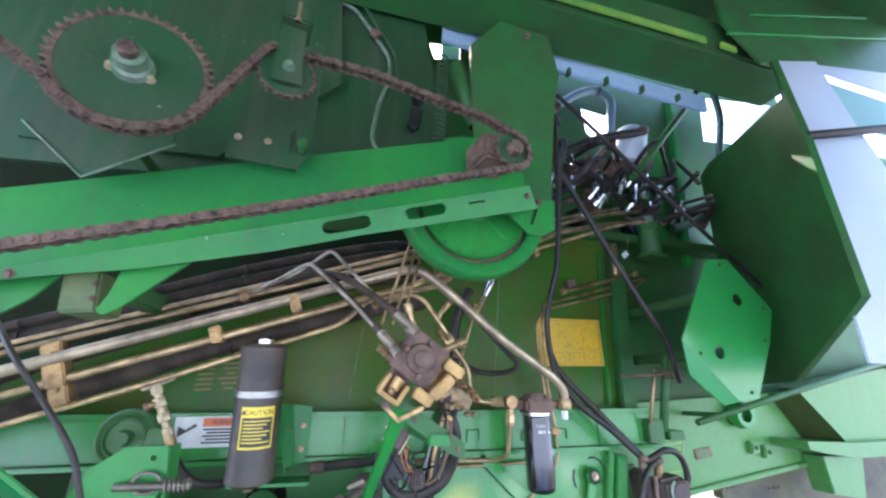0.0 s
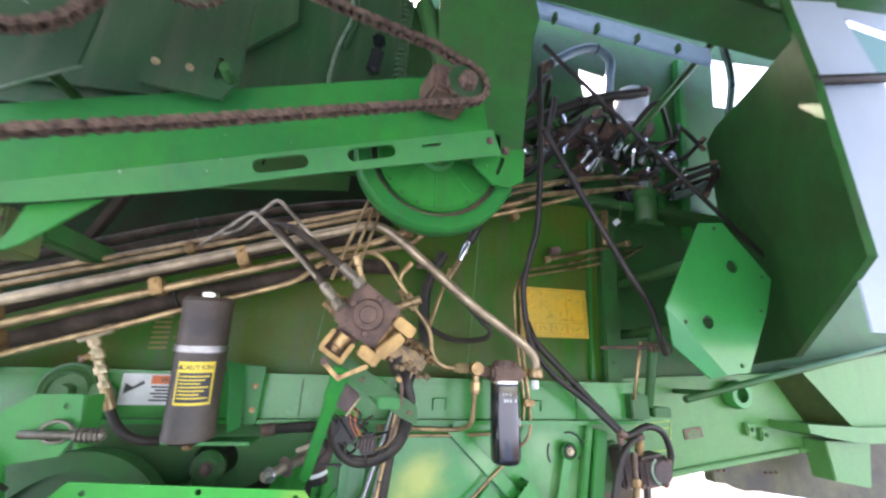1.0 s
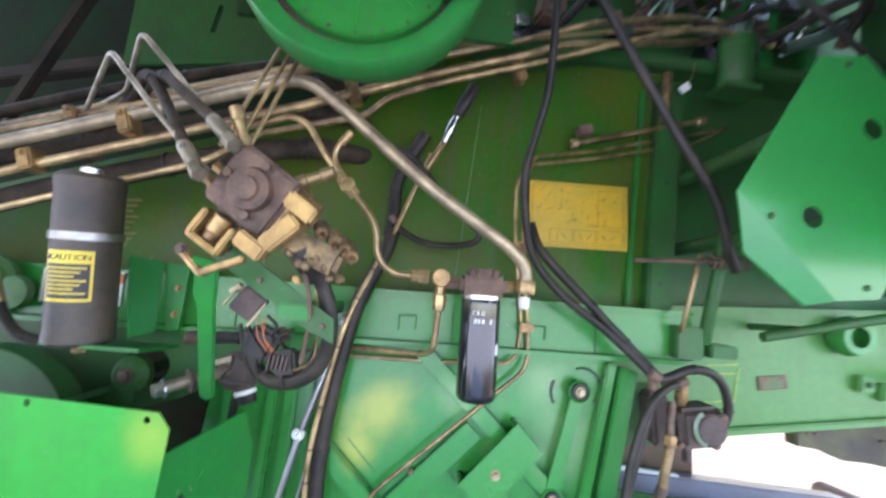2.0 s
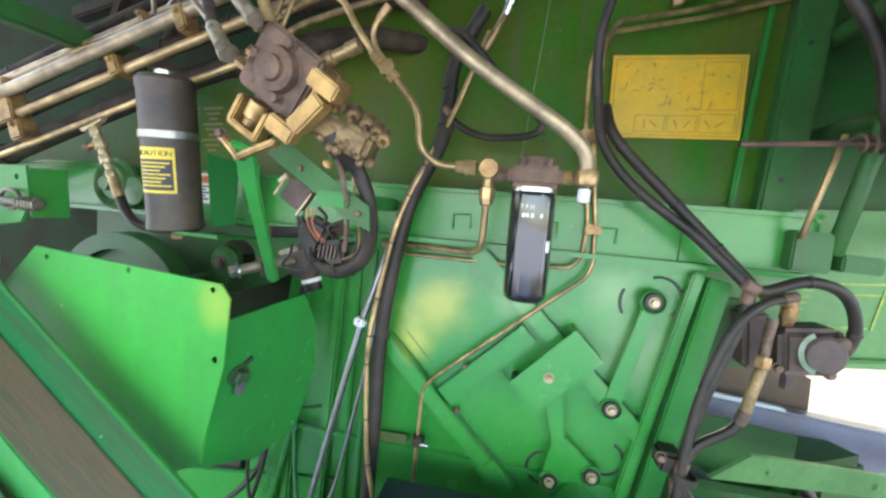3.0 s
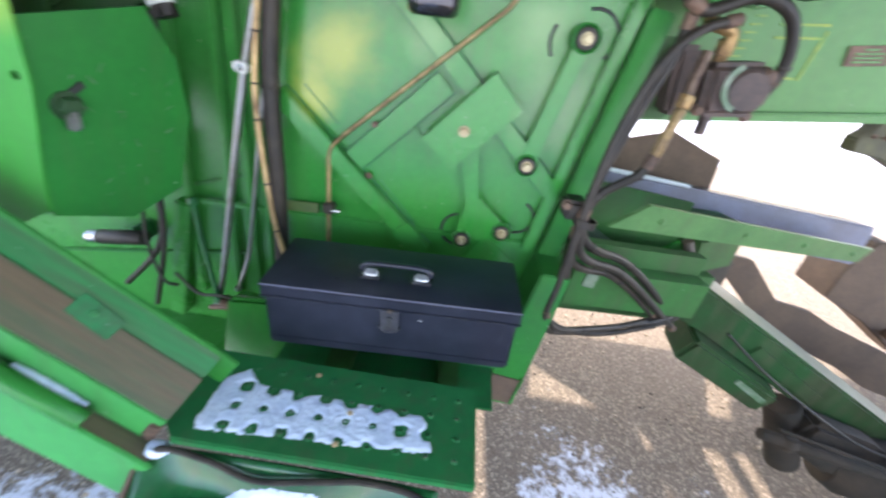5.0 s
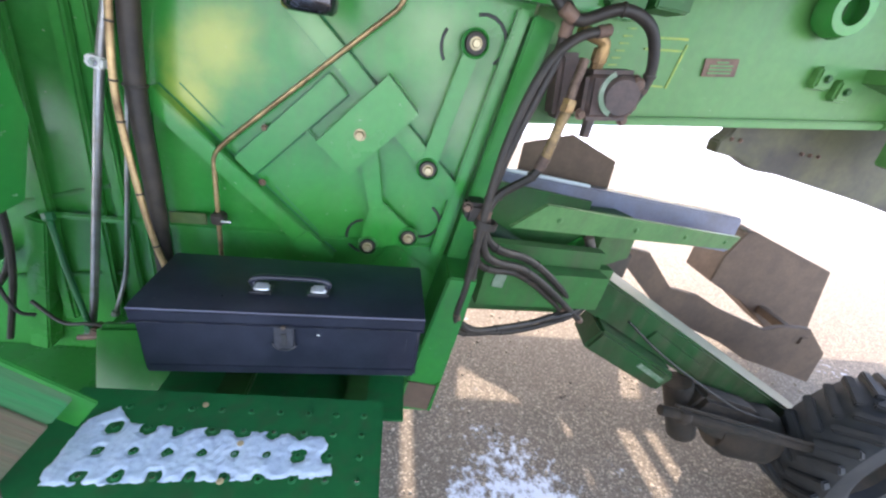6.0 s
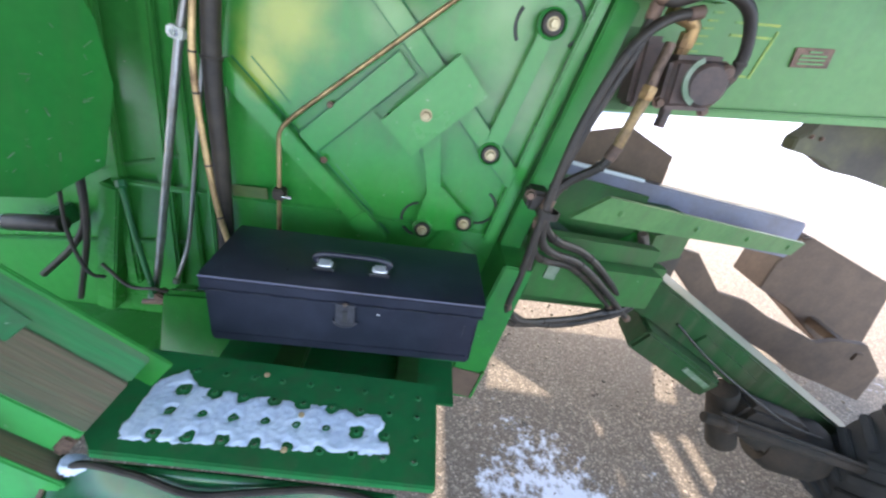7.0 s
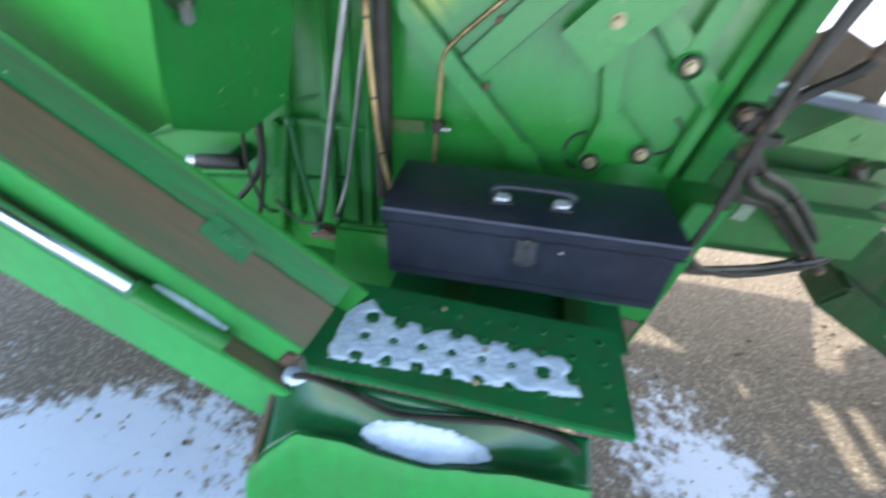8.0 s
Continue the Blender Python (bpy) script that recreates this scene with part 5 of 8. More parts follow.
# round green gearbox cover behind the label
gc = thing("pulley_cover", "green round bolted bearing cover on the wall", "cover", (-0.52, 1.42, 1.74))
part("disc", lathe([(0, 0), (0.075, 0), (0.075, 0.016), (0.068, 0.024), (0.060, 0.016), (0.05, 0.030), (0.045, 0.022), (0.022, 0.022), (0.018, 0.05), (0, 0.05)], along((-0.535, 1.42, 1.745), (-0.535, 1.0, 1.745)), 28), M_faded, gc)
part("lobe", lathe([(0, 0), (0.04, 0), (0.04, 0.022), (0.02, 0.028), (0, 0.028)], along((-0.465, 1.42, 1.73), (-0.465, 1.0, 1.73)), 20), M_faded, gc)
dw = thing("flywheel", "large dark green drive wheel behind the guard", "wheel", (-0.42, 1.3, 1.4))
part("rim", lathe([(0.17, 0), (0.215, 0), (0.215, 0.06), (0.17, 0.06)], along((-0.42, 1.38, 1.40), (-0.42, 1.0, 1.40)), 48), M_dark, dw)
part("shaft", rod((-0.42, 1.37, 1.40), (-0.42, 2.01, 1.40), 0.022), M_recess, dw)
part("disc", lathe([(0, 0.02), (0.172, 0.02), (0.172, 0.035), (0, 0.035)], along((-0.42, 1.38, 1.40), (-0.42, 1.0, 1.40)), 48), M_dark, dw)
solo("black_cable", hose([(-0.72, 1.05, 2.06), (-0.50, 0.80, 1.945), (-0.435, 0.80, 1.868), (-0.375, 0.80, 1.79), (-0.345, 0.82, 1.70), (-0.36, 0.98, 1.62)], 0.0045, 8), M_black, "thin black cable hanging in an arc", "cable", "black hoses")

# ---- oil filter ----
of = thing("oil_filter", "black spin-on oil filter under a dusty cast head", "oil filter", (0.668, 1.28, 1.58))
fm = pose(0.671, 1.281, 1.590, 0, -1.2, 0)
FR = 0.045
part("can", lathe([(0, 0.006), (FR * 0.55, 0.003), (FR * 0.80, 0), (FR * 0.95, 0.006), (FR, 0.018), (FR, 0.205), (FR * 0.985, 0.213), (FR * 0.985, 0.22), (FR * 0.9, 0.226), (0, 0.226)], fm, 40), M_can, of)
part("gasket_ring", lathe([(FR * 0.9, 0.222), (FR * 1.01, 0.222), (FR * 1.01, 0.230), (FR * 0.9, 0.230)], fm, 36), M_steel, of)
part("head", box((0.105, 0.085, 0.045), fm @ pose(0, 0, 0.252), 0.010), M_cast, of)
part("boss", lathe([(0, 0), (0.036, 0), (0.032, 0.028), (0, 0.03)], fm @ pose(0, 0, 0.262), 20), M_cast, of)
for x, y in ((-0.026, -0.028), (0.026, -0.028), (-0.026, 0.02), (0.026, 0.02)):
    p = fm @ Vector((x, y, 0.272))
    part("bolt", nut(p, p + Vector((0, 0, 1)), 0.0085, 0.014), M_cast, of)
part("left_port", rod(fm @ Vector((-0.05, 0, 0.255)), fm @ Vector((-0.085, 0, 0.255)), 0.016, 6), M_cast, of)
part("tee", lathe([(0, 0), (0.019, 0), (0.021, 0.010), (0.021, 0.032), (0.019, 0.04), (0, 0.04)], along((0.572, 1.298, 1.852), (0.572, 1.0, 1.852)), 18), M_brass, of)
part("tee_nut", rod((0.545, 1.278, 1.852), (0.52, 1.278, 1.852), 0.017, 6), M_zinc, of)
part("tee_stem", lathe([(0, 0), (0.011, 0), (0.011, 0.02), (0.016, 0.022), (0.016, 0.045), (0, 0.045)], along((0.572, 1.278, 1.835), (0.572, 1.278, 1.0)), 6), M_zinc, of)
part("right_port", lathe([(0, 0), (0.015, 0), (0.015, 0.02), (0.013, 0.022), (0.013, 0.03), (0, 0.03)], along(fm @ Vector((0.05, 0, 0.255)), fm @ Vector((1, 0, 0.255))), 6), M_brass, of)
part("union_nut", lathe([(0, 0), (0.019, 0), (0.022, 0.006), (0.022, 0.026), (0.018, 0.032), (0, 0.032)], along((0.763, 1.263, 1.832), (0.763, 1.262, 2.0)), 8), M_zinc, of)
part("cap_nut", lathe([(0, 0), (0.012, 0), (0.012, 0.022), (0.009, 0.026), (0, 0.026)], along((0.762, 1.265, 1.825), (0.762, 1.265, 1.0)), 6), M_labwhite, of, "white plastic cap")
bent_label(fm, FR, 314, 330, 0.104, 0.126, "round_mark", M_labwhite, of, 0.0006)
# handwritten date on the can
wrapped_words("7.9.11", 0.012, FR + 0.0005, 258, 0.188, fm, M_labwhite, of, 0.8)
for k_, w_ in enumerate((9, 6, 7, 0, 8)):
    if w_:
        bent_label(fm, FR + 0.0003, 246 + 11 * k_, 246 + 11 * k_ + w_, 0.171, 0.179, "print_bar", M_labwhite, of, 0.0004)
pipe_run("filter_pipe", [(0.522, 1.278, 1.852), (0.462, 1.262, 1.850), (0.424, 1.25, 1.885), (0.420, 1.25, 1.955), (0.362, 1.245, 2.02), (0.33, 1.24, 2.05)], 0.0075, "yellow-zinc pipe bending up to the valve block", fillet=0.035)
pf = thing("pipe_joint", "zinc-plated pipe joint with a side nipple", "fitting", (0.36, 1.24, 2.03))
part("body", lathe([(0, 0), (0.013, 0), (0.013, 0.02), (0.010, 0.024), (0.010, 0.05), (0.014, 0.052), (0.014, 0.075), (0, 0.075)], along((0.315, 1.235, 2.068), (0.372, 1.245, 2.008)), 6), M_zinc, pf)
part("hex", lathe([(0, 0), (0.018, 0), (0.018, 0.022), (0, 0.022)], along((0.348, 1.25, 2.035), (0.348, 1.0, 2.035)), 6), M_zinc, pf)
part("nipple", tube([(0.335, 1.24, 2.05), (0.312, 1.235, 2.095), (0.318, 1.232, 2.118), (0.342, 1.23, 2.148)], 0.006, 0.02, 8), M_zinc, pf)
part("nipple_end", rod((0.325, 1.231, 2.125), (0.345, 1.229, 2.152), 0.009, 6), M_brass, pf)
pipe_run("drain_pipe", [(0.572, 1.278, 1.80), (0.570, 1.30, 1.69), (0.548, 1.36, 1.668), (0.38, 1.42, 1.662), (0.30, 1.43, 1.662)], 0.0075, "yellow-zinc pipe below the filter", fillet=0.025)
pipe_run("drain_pipe", [(0.30, 1.445, 1.636), (0.60, 1.445, 1.640), (0.775, 1.44, 1.650), (0.795, 1.435, 1.68), (0.800, 1.43, 1.75), (0.765, 1.42, 2.0), (0.760, 1.42, 2.13), (0.79, 1.43, 2.19), (1.0, 1.49, 2.25), (1.32, 1.52, 2.34), (1.45, 1.55, 2.42)], 0.005, "thin copper-coloured pipe along the wall", fillet=0.03, nuts=0)
pipe_run("drain_pipe", [(0.437, 1.435, 1.02), (0.440, 1.435, 1.290), (0.470, 1.435, 1.325), (0.810, 1.43, 1.632), (0.822, 1.43, 1.665), (0.815, 1.425, 1.76), (0.788, 1.42, 1.95), (0.785, 1.42, 2.15), (0.81, 1.44, 2.22), (1.0, 1.50, 2.275), (1.40, 1.54, 2.40)], 0.0052, "thin copper-coloured pipe bent along the panel", fillet=0.02, nuts=0)
cb = thing("pipe_block", "small dark clamp with a tag holding the thin pipe", "clamp", (0.437, 1.44, 1.14))
part("block", box((0.028, 0.03, 0.028), pose(0.441, 1.432, 1.142), 0.004), M_black, cb)
part("tag", box((0.082, 0.003, 0.028), pose(0.366, 1.446, 1.126, 0, -3, 0), 0.001), M_goldgreen, cb, "dirty metal tag")
part("screw", rod((0.45, 1.42, 1.140), (0.472, 1.42, 1.14), 0.005), M_steel, cb)
cc = thing("pipe_saddle", "brass-coloured saddle clamp on thin pipes", "clamp", (0.775, 1.42, 1.97))
part("saddle", box((0.055, 0.02, 0.028), pose(0.782, 1.402, 1.955), 0.004), M_brass, cc)
cc2 = thing("pipe_saddle", "brass-coloured saddle clamp on thin pipes", "clamp", (0.81, 1.42, 1.75))
part("saddle", box((0.036, 0.02, 0.022), pose(0.810, 1.415, 1.748), 0.004), M_brass, cc2)


# ---- chain drive ----
beam = thing("chain_beam", "green folded steel channel beam below the drive chain", "beam", (0.0, 0.92, 2.2))


XA = -1.3
SLOPE = 0.312


def fold_z(x):
    """The height of the beam's fold line."""
    return 2.285 + SLOPE * x


part("web", sheet([(XA, fold_z(XA)), (0.47, fold_z(0.47)), (0.44, 2.597), (XA, 2.455 + 0.310 * XA)], 0.006, facing(0.906)), M_green, beam)
part("top_return", box((1.85, 0.050, 0.005), pose(-0.43, 0.930, 2.4555 - 0.43 * 0.310, 0, -math.degrees(math.atan(0.310)), 0), 0.0015), M_green, beam)
flange_m = axes(Vector((0, 0.900, 2.285)), Vector((1, 0, SLOPE)), Vector((0, -0.27, 1)))
FA, FB = flange_m.to_3x3() @ Vector((1, 0, 0)), flange_m.to_3x3() @ Vector((0, 1, 0))


def on_flange(x, z):
    """The flange's own coordinates of the place that shows at plan x and height z."""
    k = FA.x * FB.z - FB.x * FA.z
    z -= 2.285
    return ((x * FB.z - FB.x * z) / k, (FA.x * z - x * FA.z) / k)


FW = [on_flange(x, z) for x, z in ((XA, fold_z(XA)), (0.480, fold_z(0.480)), (0.510, 2.376), (0.218, 2.293), (0.035, 2.240), (-0.16, 2.178), (-0.317, 2.137), (-0.402, 2.115), (-0.54, 2.088), (-0.66, 2.062), (XA, 1.850))]
s1 = slot(*on_flange(-0.002, 2.259), 0.115, 0.030)
s2 = slot(*on_flange(0.188, 2.319), 0.112, 0.029)
s3 = slot(*on_flange(0.325, 2.364), 0.050, 0.006)
part("front_flange", sheet(FW, 0.006, flange_m, [s1, s2, s3]), M_green, beam)
part("strut_plate", sheet([(-0.440, 2.112), (-0.318, 2.142), (-0.425, 2.036), (-0.452, 2.020), (-0.466, 2.028), (-0.452, 2.060)], 0.006, facing(0.936), bevel=0.0015), M_green, beam)
part("strut_plate", sheet([(-0.74, 2.060), (-0.548, 2.097), (-0.582, 2.048), (-0.640, 2.000), (-0.74, 1.985)], 0.006, facing(0.952), bevel=0.0015), M_green, beam)
leg_box = part("leg", box((0.066, 0.11, 0.085), pose(-0.511, 1.005, 2.068, 0, -6, 0), 0.005), M_goldgreen, beam, "faded olive-green leg box")
for z in (2.055, 2.085):
    part("leg_bolt", nut((-0.486, 0.949, z), (-0.486, 0, z), 0.0045, 0.006), M_cast, leg_box)
part("strut", box((0.05, 0.40, 0.05), pose(-0.50, 1.25, 2.10), 0.006), M_dark, beam)
for x, z in ((0.475, 2.405), (-0.60, 2.085)):
    p = flange_m @ Vector((*on_flange(x, z), 0.006))
    part("bolt", nut(p, p + flange_m.to_3x3() @ Vector((0, 0, 1)), 0.007, 0.008), M_cast, beam)



def cplane(x, z, off=0.0):
    """A place in the chain's plane, moved off towards the viewer."""
    return Vector((x, 0.70 + 0.2 * x - off, z))


cax = Vector((0.2, -1, 0)).normalized()


def sprocket(name, x, z, r, teeth, label, dished=False):
    s = thing(name, label, "sprocket", cplane(x, z))
    c = cplane(x, z)
    m = axes(c, Vector((1, 0.2, 0)), Vector((0, 0, 1)))
    pts = []
    for i in range(teeth):
        for k, rr in ((0.0, 0.915), (0.28, 0.93), (0.42, 1.0), (0.58, 1.0), (0.72, 0.93)):
            a = 2 * math.pi * (i + k) / teeth
            pts.append((r * rr * math.cos(a), r * rr * math.sin(a)))
    part("toothed_ring", sheet(pts, 0.010, m @ pose(0, 0, -0.005), [ring(0, 0, r * 0.86, 48)]), M_rust, s, "worn steel teeth")
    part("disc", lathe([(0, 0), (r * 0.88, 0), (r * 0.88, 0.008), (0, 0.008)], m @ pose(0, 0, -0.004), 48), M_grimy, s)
    return s, m


sp1, m1 = sprocket("drive_sprocket", -0.362, 2.378, 0.114, 44, "large green chain sprocket with worn steel teeth")
part("hub", lathe([(0, 0), (0.030, 0), (0.028, 0.012), (0.022, 0.014), (0.022, 0.034), (0.018, 0.036), (0, 0.036)], m1 @ pose(0, 0, 0.004), 20), M_edge, sp1, "dusty pale hub")
part("shaft_end", lathe([(0, 0), (0.014, 0), (0.014, 0.014), (0.012, 0.016), (0, 0.016)], m1 @ pose(0, 0, 0.038), 18), M_rust, sp1, "rusty shaft end")
for a in (200, 330, 80):
    p = m1 @ Vector((0.030 * math.cos(radians(a)), 0.030 * math.sin(radians(a)), 0.004))
    part("hub_bolt", nut(p, p + cax, 0.0055, 0.010), M_bolt, sp1)
for x, z in ((0.07, 0.05), (-0.075, 0.055)):
    p = m1 @ Vector((x, z, 0.0041))
    part("rivet", lathe([(0, 0), (0.003, 0), (0, 0.0015)], along(p, p + cax), 8), M_dark, sp1)
sp2, m2 = sprocket("idler_sprocket", -0.143, 2.462, 0.056, 22, "small idler chain sprocket with worn teeth")
ib = thing("idler_bracket", "green slotted idler bracket with adjusting bolt", "bracket", (-0.15, 0.8, 2.4))
part("front_strap", sheet([(-0.026, -0.035), (0.026, -0.030), (0.022, 0.095), (-0.024, 0.095)], 0.006, m2 @ pose(0, 0, 0.016)), M_grimy, ib)
part("bolt", nut(m2 @ Vector((0, 0.0, 0.022)), m2 @ Vector((0, 0, 1)), 0.008, 0.012), M_edge, ib)
part("top_box", box((0.056, 0.05, 0.07), m2 @ pose(0.002, 0.125, 0.005), 0.004), M_grimy, ib)
part("top_slot", box((0.040, 0.003, 0.03), m2 @ pose(0.002, 0.125, 0.0315, 90, 0, 0), 0.001), M_ink, ib)
part("adjuster", rod(m2 @ Vector((0.002, 0.10, 0.035)), m2 @ Vector((0.002, 0.145, 0.035)), 0.006), M_zinc, ib)
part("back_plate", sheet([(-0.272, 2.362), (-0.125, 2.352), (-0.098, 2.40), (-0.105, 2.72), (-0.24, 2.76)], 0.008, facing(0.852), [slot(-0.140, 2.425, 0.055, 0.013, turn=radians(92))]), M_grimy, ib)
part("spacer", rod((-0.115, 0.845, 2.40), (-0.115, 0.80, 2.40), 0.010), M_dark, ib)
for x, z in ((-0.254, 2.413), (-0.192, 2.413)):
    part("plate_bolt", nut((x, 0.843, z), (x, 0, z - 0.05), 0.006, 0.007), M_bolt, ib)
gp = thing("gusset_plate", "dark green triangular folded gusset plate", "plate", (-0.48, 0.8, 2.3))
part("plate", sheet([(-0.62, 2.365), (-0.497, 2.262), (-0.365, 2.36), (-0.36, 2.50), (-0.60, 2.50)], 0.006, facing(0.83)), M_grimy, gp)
part("edge", rod((-0.497, 0.822, 2.262), (-0.36, 0.826, 2.362), 0.0022, 8), M_edge, gp)
part("standoff", rod((-0.50, 0.832, 2.42), (-0.50, 1.10, 2.42), 0.012), M_dark, gp)
part("edge", rod((-0.618, 0.822, 2.365), (-0.497, 0.822, 2.262), 0.0022, 8), M_edge, gp)
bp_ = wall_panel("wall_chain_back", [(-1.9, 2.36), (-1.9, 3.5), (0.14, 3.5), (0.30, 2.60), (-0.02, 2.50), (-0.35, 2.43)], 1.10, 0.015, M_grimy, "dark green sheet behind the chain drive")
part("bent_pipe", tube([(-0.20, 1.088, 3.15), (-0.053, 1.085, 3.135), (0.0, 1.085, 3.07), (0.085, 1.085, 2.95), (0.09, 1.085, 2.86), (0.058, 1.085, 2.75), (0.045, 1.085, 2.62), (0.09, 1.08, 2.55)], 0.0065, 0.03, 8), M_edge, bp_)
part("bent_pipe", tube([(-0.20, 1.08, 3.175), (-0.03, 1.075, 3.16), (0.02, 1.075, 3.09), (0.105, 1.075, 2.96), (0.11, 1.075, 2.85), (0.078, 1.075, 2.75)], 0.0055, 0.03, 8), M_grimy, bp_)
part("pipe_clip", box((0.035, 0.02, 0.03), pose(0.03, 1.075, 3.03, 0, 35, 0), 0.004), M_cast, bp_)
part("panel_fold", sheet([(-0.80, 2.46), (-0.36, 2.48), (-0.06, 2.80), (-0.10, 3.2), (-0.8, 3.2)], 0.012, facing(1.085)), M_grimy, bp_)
# black sheet standing in for the shade of the open recess
wall_panel("wall_beam_back", [(-2.4, 0.66), (-2.4, 3.45), (0.94, 3.45), (0.94, 0.66)], 1.96, 0.01, M_recess, "black sheet coloured as the deep shade behind the pipes")

# the chain: path of pitch points in the chain's plane
wrap1 = [(-0.362 + 0.111 * math.cos(radians(a)), 2.378 + 0.111 * math.sin(radians(a))) for a in range(210, 336, 6)]
wrap3 = [(0.372 + 0.048 * math.cos(radians(a)), 2.452 + 0.048 * math.sin(radians(a))) for a in range(-72, 64, 12)]
over2 = [(-0.143 + 0.054 * math.cos(radians(a)), 2.462 + 0.054 * math.sin(radians(a))) for a in range(140, 62, -12)]
path2 = [(-1.15, 1.79)] + [(-0.60, 1.995), (-0.428, 2.062), (-0.10, 2.195), (0.15, 2.305)] + wrap3 + [(0.285, 2.517), (0.15, 2.520), (0.03, 2.528)] + over2[::-1] + wrap1[::-1] + [(-0.55, 2.38), (-0.95, 2.62)]


def resample(pts, step):
    out, left = [Vector(pts[0])], step
    for a, b in zip(pts, pts[1:]):
        a, b = Vector(a), Vector(b)
        d = (b - a).length
        pos = 0.0
        while d - pos >= left:
            pos += left
            out.append(a + (b - a) * (pos / d))
            left = step
        left -= d - pos
    return out


PITCH = 0.0200


def plate_outline(L, r, waist):
    pts = []
    for s, a0 in ((1, -70), (-1, 110)):
        for i in range(6):
            a = radians(a0 + 140 * i / 5)
            pts.append((s * L / 2 + r * math.cos(a) * 1, r * math.sin(a)))
        pts.append((0, waist if s > 0 else -waist))
    return pts


def link_mesh(width, name):
    bm = bmesh.new()
    for s in (-1, 1):
        sheet(plate_outline(PITCH, 0.0086, 0.0062), 0.0024, pose(0, 0, s * width - 0.0012), bm=bm)
    for x in (-PITCH / 2, PITCH / 2):
        lathe([(0, -width - 0.003), (0.0040, -width - 0.003), (0.0056, -width + 0.002), (0.0056, width - 0.002), (0.0040, width + 0.003), (0, width + 0.003)], pose(x, 0, 0), 8, bm)
    me = bpy.data.meshes.new(name)
    bmesh.ops.recalc_face_normals(bm, faces=bm.faces)
    bm.to_mesh(me)
    bm.free()
    me.materials.append(M_rust)
    return me


chain = thing("drive_chain", "rusty brown roller chain running over sprockets", "chain", (0, 0.72, 2.3))
outer, inner = link_mesh(0.0098, "outer_link"), link_mesh(0.0066, "inner_link")
ps = resample(path2, PITCH)
for i, (a, b) in enumerate(zip(ps, ps[1:])):
    pa, pb = cplane(a.x, a.y, 0.004), cplane(b.x, b.y, 0.004)
    ob = new("link", outer if i % 2 else inner)
    ob.parent = chain
    ob.matrix_parent_inverse = chain.matrix_basis.inverted()
    xdir = (pb - pa).normalized()
    zdir = (cax - xdir * cax.dot(xdir)).normalized()
    ydir = zdir.cross(xdir)
    mid = (pa + pb) / 2
    ob.matrix_basis = Matrix(((xdir.x, ydir.x, zdir.x, mid.x), (xdir.y, ydir.y, zdir.y, mid.y), (xdir.z, ydir.z, zdir.z, mid.z), (0, 0, 0, 1)))
sp3, m3 = sprocket("end_sprocket", 0.372, 2.452, 0.050, 18, "small rusty end sprocket in the chain")
part("block", box((0.10, 0.07, 0.10), m3 @ pose(-0.02, 0.01, -0.06), 0.008), M_cast, sp3)
part("hub", lathe([(0, 0), (0.022, 0), (0.018, 0.02), (0, 0.022)], m3 @ pose(0, 0, 0.004), 14), M_rust, sp3)

# big upright arm plate at the chain's end
arm = thing("end_plate", "large green steel end plate with clipped corners", "plate", (0.48, 0.95, 2.3))
part("plate", sheet([(0.36, 2.42), (0.50, 2.36), (0.595, 2.36), (0.612, 2.55), (0.647, 2.848), (0.670, 2.94), (0.641, 3.112), (0.452, 3.125), (0.339, 2.983), (0.345, 2.70)], 0.010, facing(0.995), bevel=0.002), M_dark, arm)
part("pivot_shield", sheet([(0.447, 2.398), (0.458, 2.368), (0.507, 2.322), (0.555, 2.318), (0.597, 2.343), (0.603, 2.440), (0.47, 2.42)], 0.006, facing(0.978), [slot(0.530, 2.378, 0.058, 0.011, turn=radians(72))]), M_green, arm)
part("bolt", nut((0.545, 0.972, 2.425), (0.545, 0, 2.4), 0.009, 0.012), M_cast, arm)
part("bolt", nut((0.553, 0.985, 3.085), (0.553, 0, 3.0), 0.009, 0.012), M_cast, arm)
part("stay", box((0.04, 0.55, 0.05), pose(0.52, 1.26, 2.46), 0.004), M_dark, arm)

# green slip-clutch pulley
pl = thing("clutch_pulley", "green clutch pulley with a dished inner disc", "pulley", (0.39, 1.1, 2.2))
pm = along((0.371, 1.090, 2.424), (0.377, 0.09, 2.395))
part("rim", lathe([(0.184, 0.0), (0.226, 0.0), (0.230, 0.01), (0.230, 0.060), (0.222, 0.070), (0.197, 0.067), (0.186, 0.060), (0.184, 0.05)], pm, 64), M_green, pl)
part("groove", lathe([(0.168, 0.02), (0.186, 0.02), (0.186, 0.034), (0.168, 0.034)], pm, 64), M_cast, pl)
part("disc", lathe([(0, 0.056), (0.04, 0.056), (0.05, 0.047), (0.152, 0.047), (0.164, 0.050), (0.170, 0.056), (0.172, 0.052), (0.170, 0.02), (0, 0.02)], pm, 48), M_dusty, pl)
for i in range(20):
    a = 2 * math.pi * i / 20
    p = pm @ Vector((0.157 * math.cos(a), 0.157 * math.sin(a), 0.048))
    part("rivet", lathe([(0, 0), (0.0045, 0), (0.003, 0.003), (0, 0.0035)], along(p, p + (pm.to_3x3() @ Vector((0, 0, 1)))), 8), M_dark, pl)
for i in range(8):
    a = 2 * math.pi * i / 8
    part("spoke_line", box((0.085, 0.003, 0.003), pm @ Matrix.Rotation(a, 4, "Z") @ pose(0.10, 0, 0.048), 0.001), M_bright, pl)
part("shaft", lathe([(0, -0.3), (0.03, -0.3), (0.03, 0.06), (0, 0.06)], pm, 16), M_cast, pl)

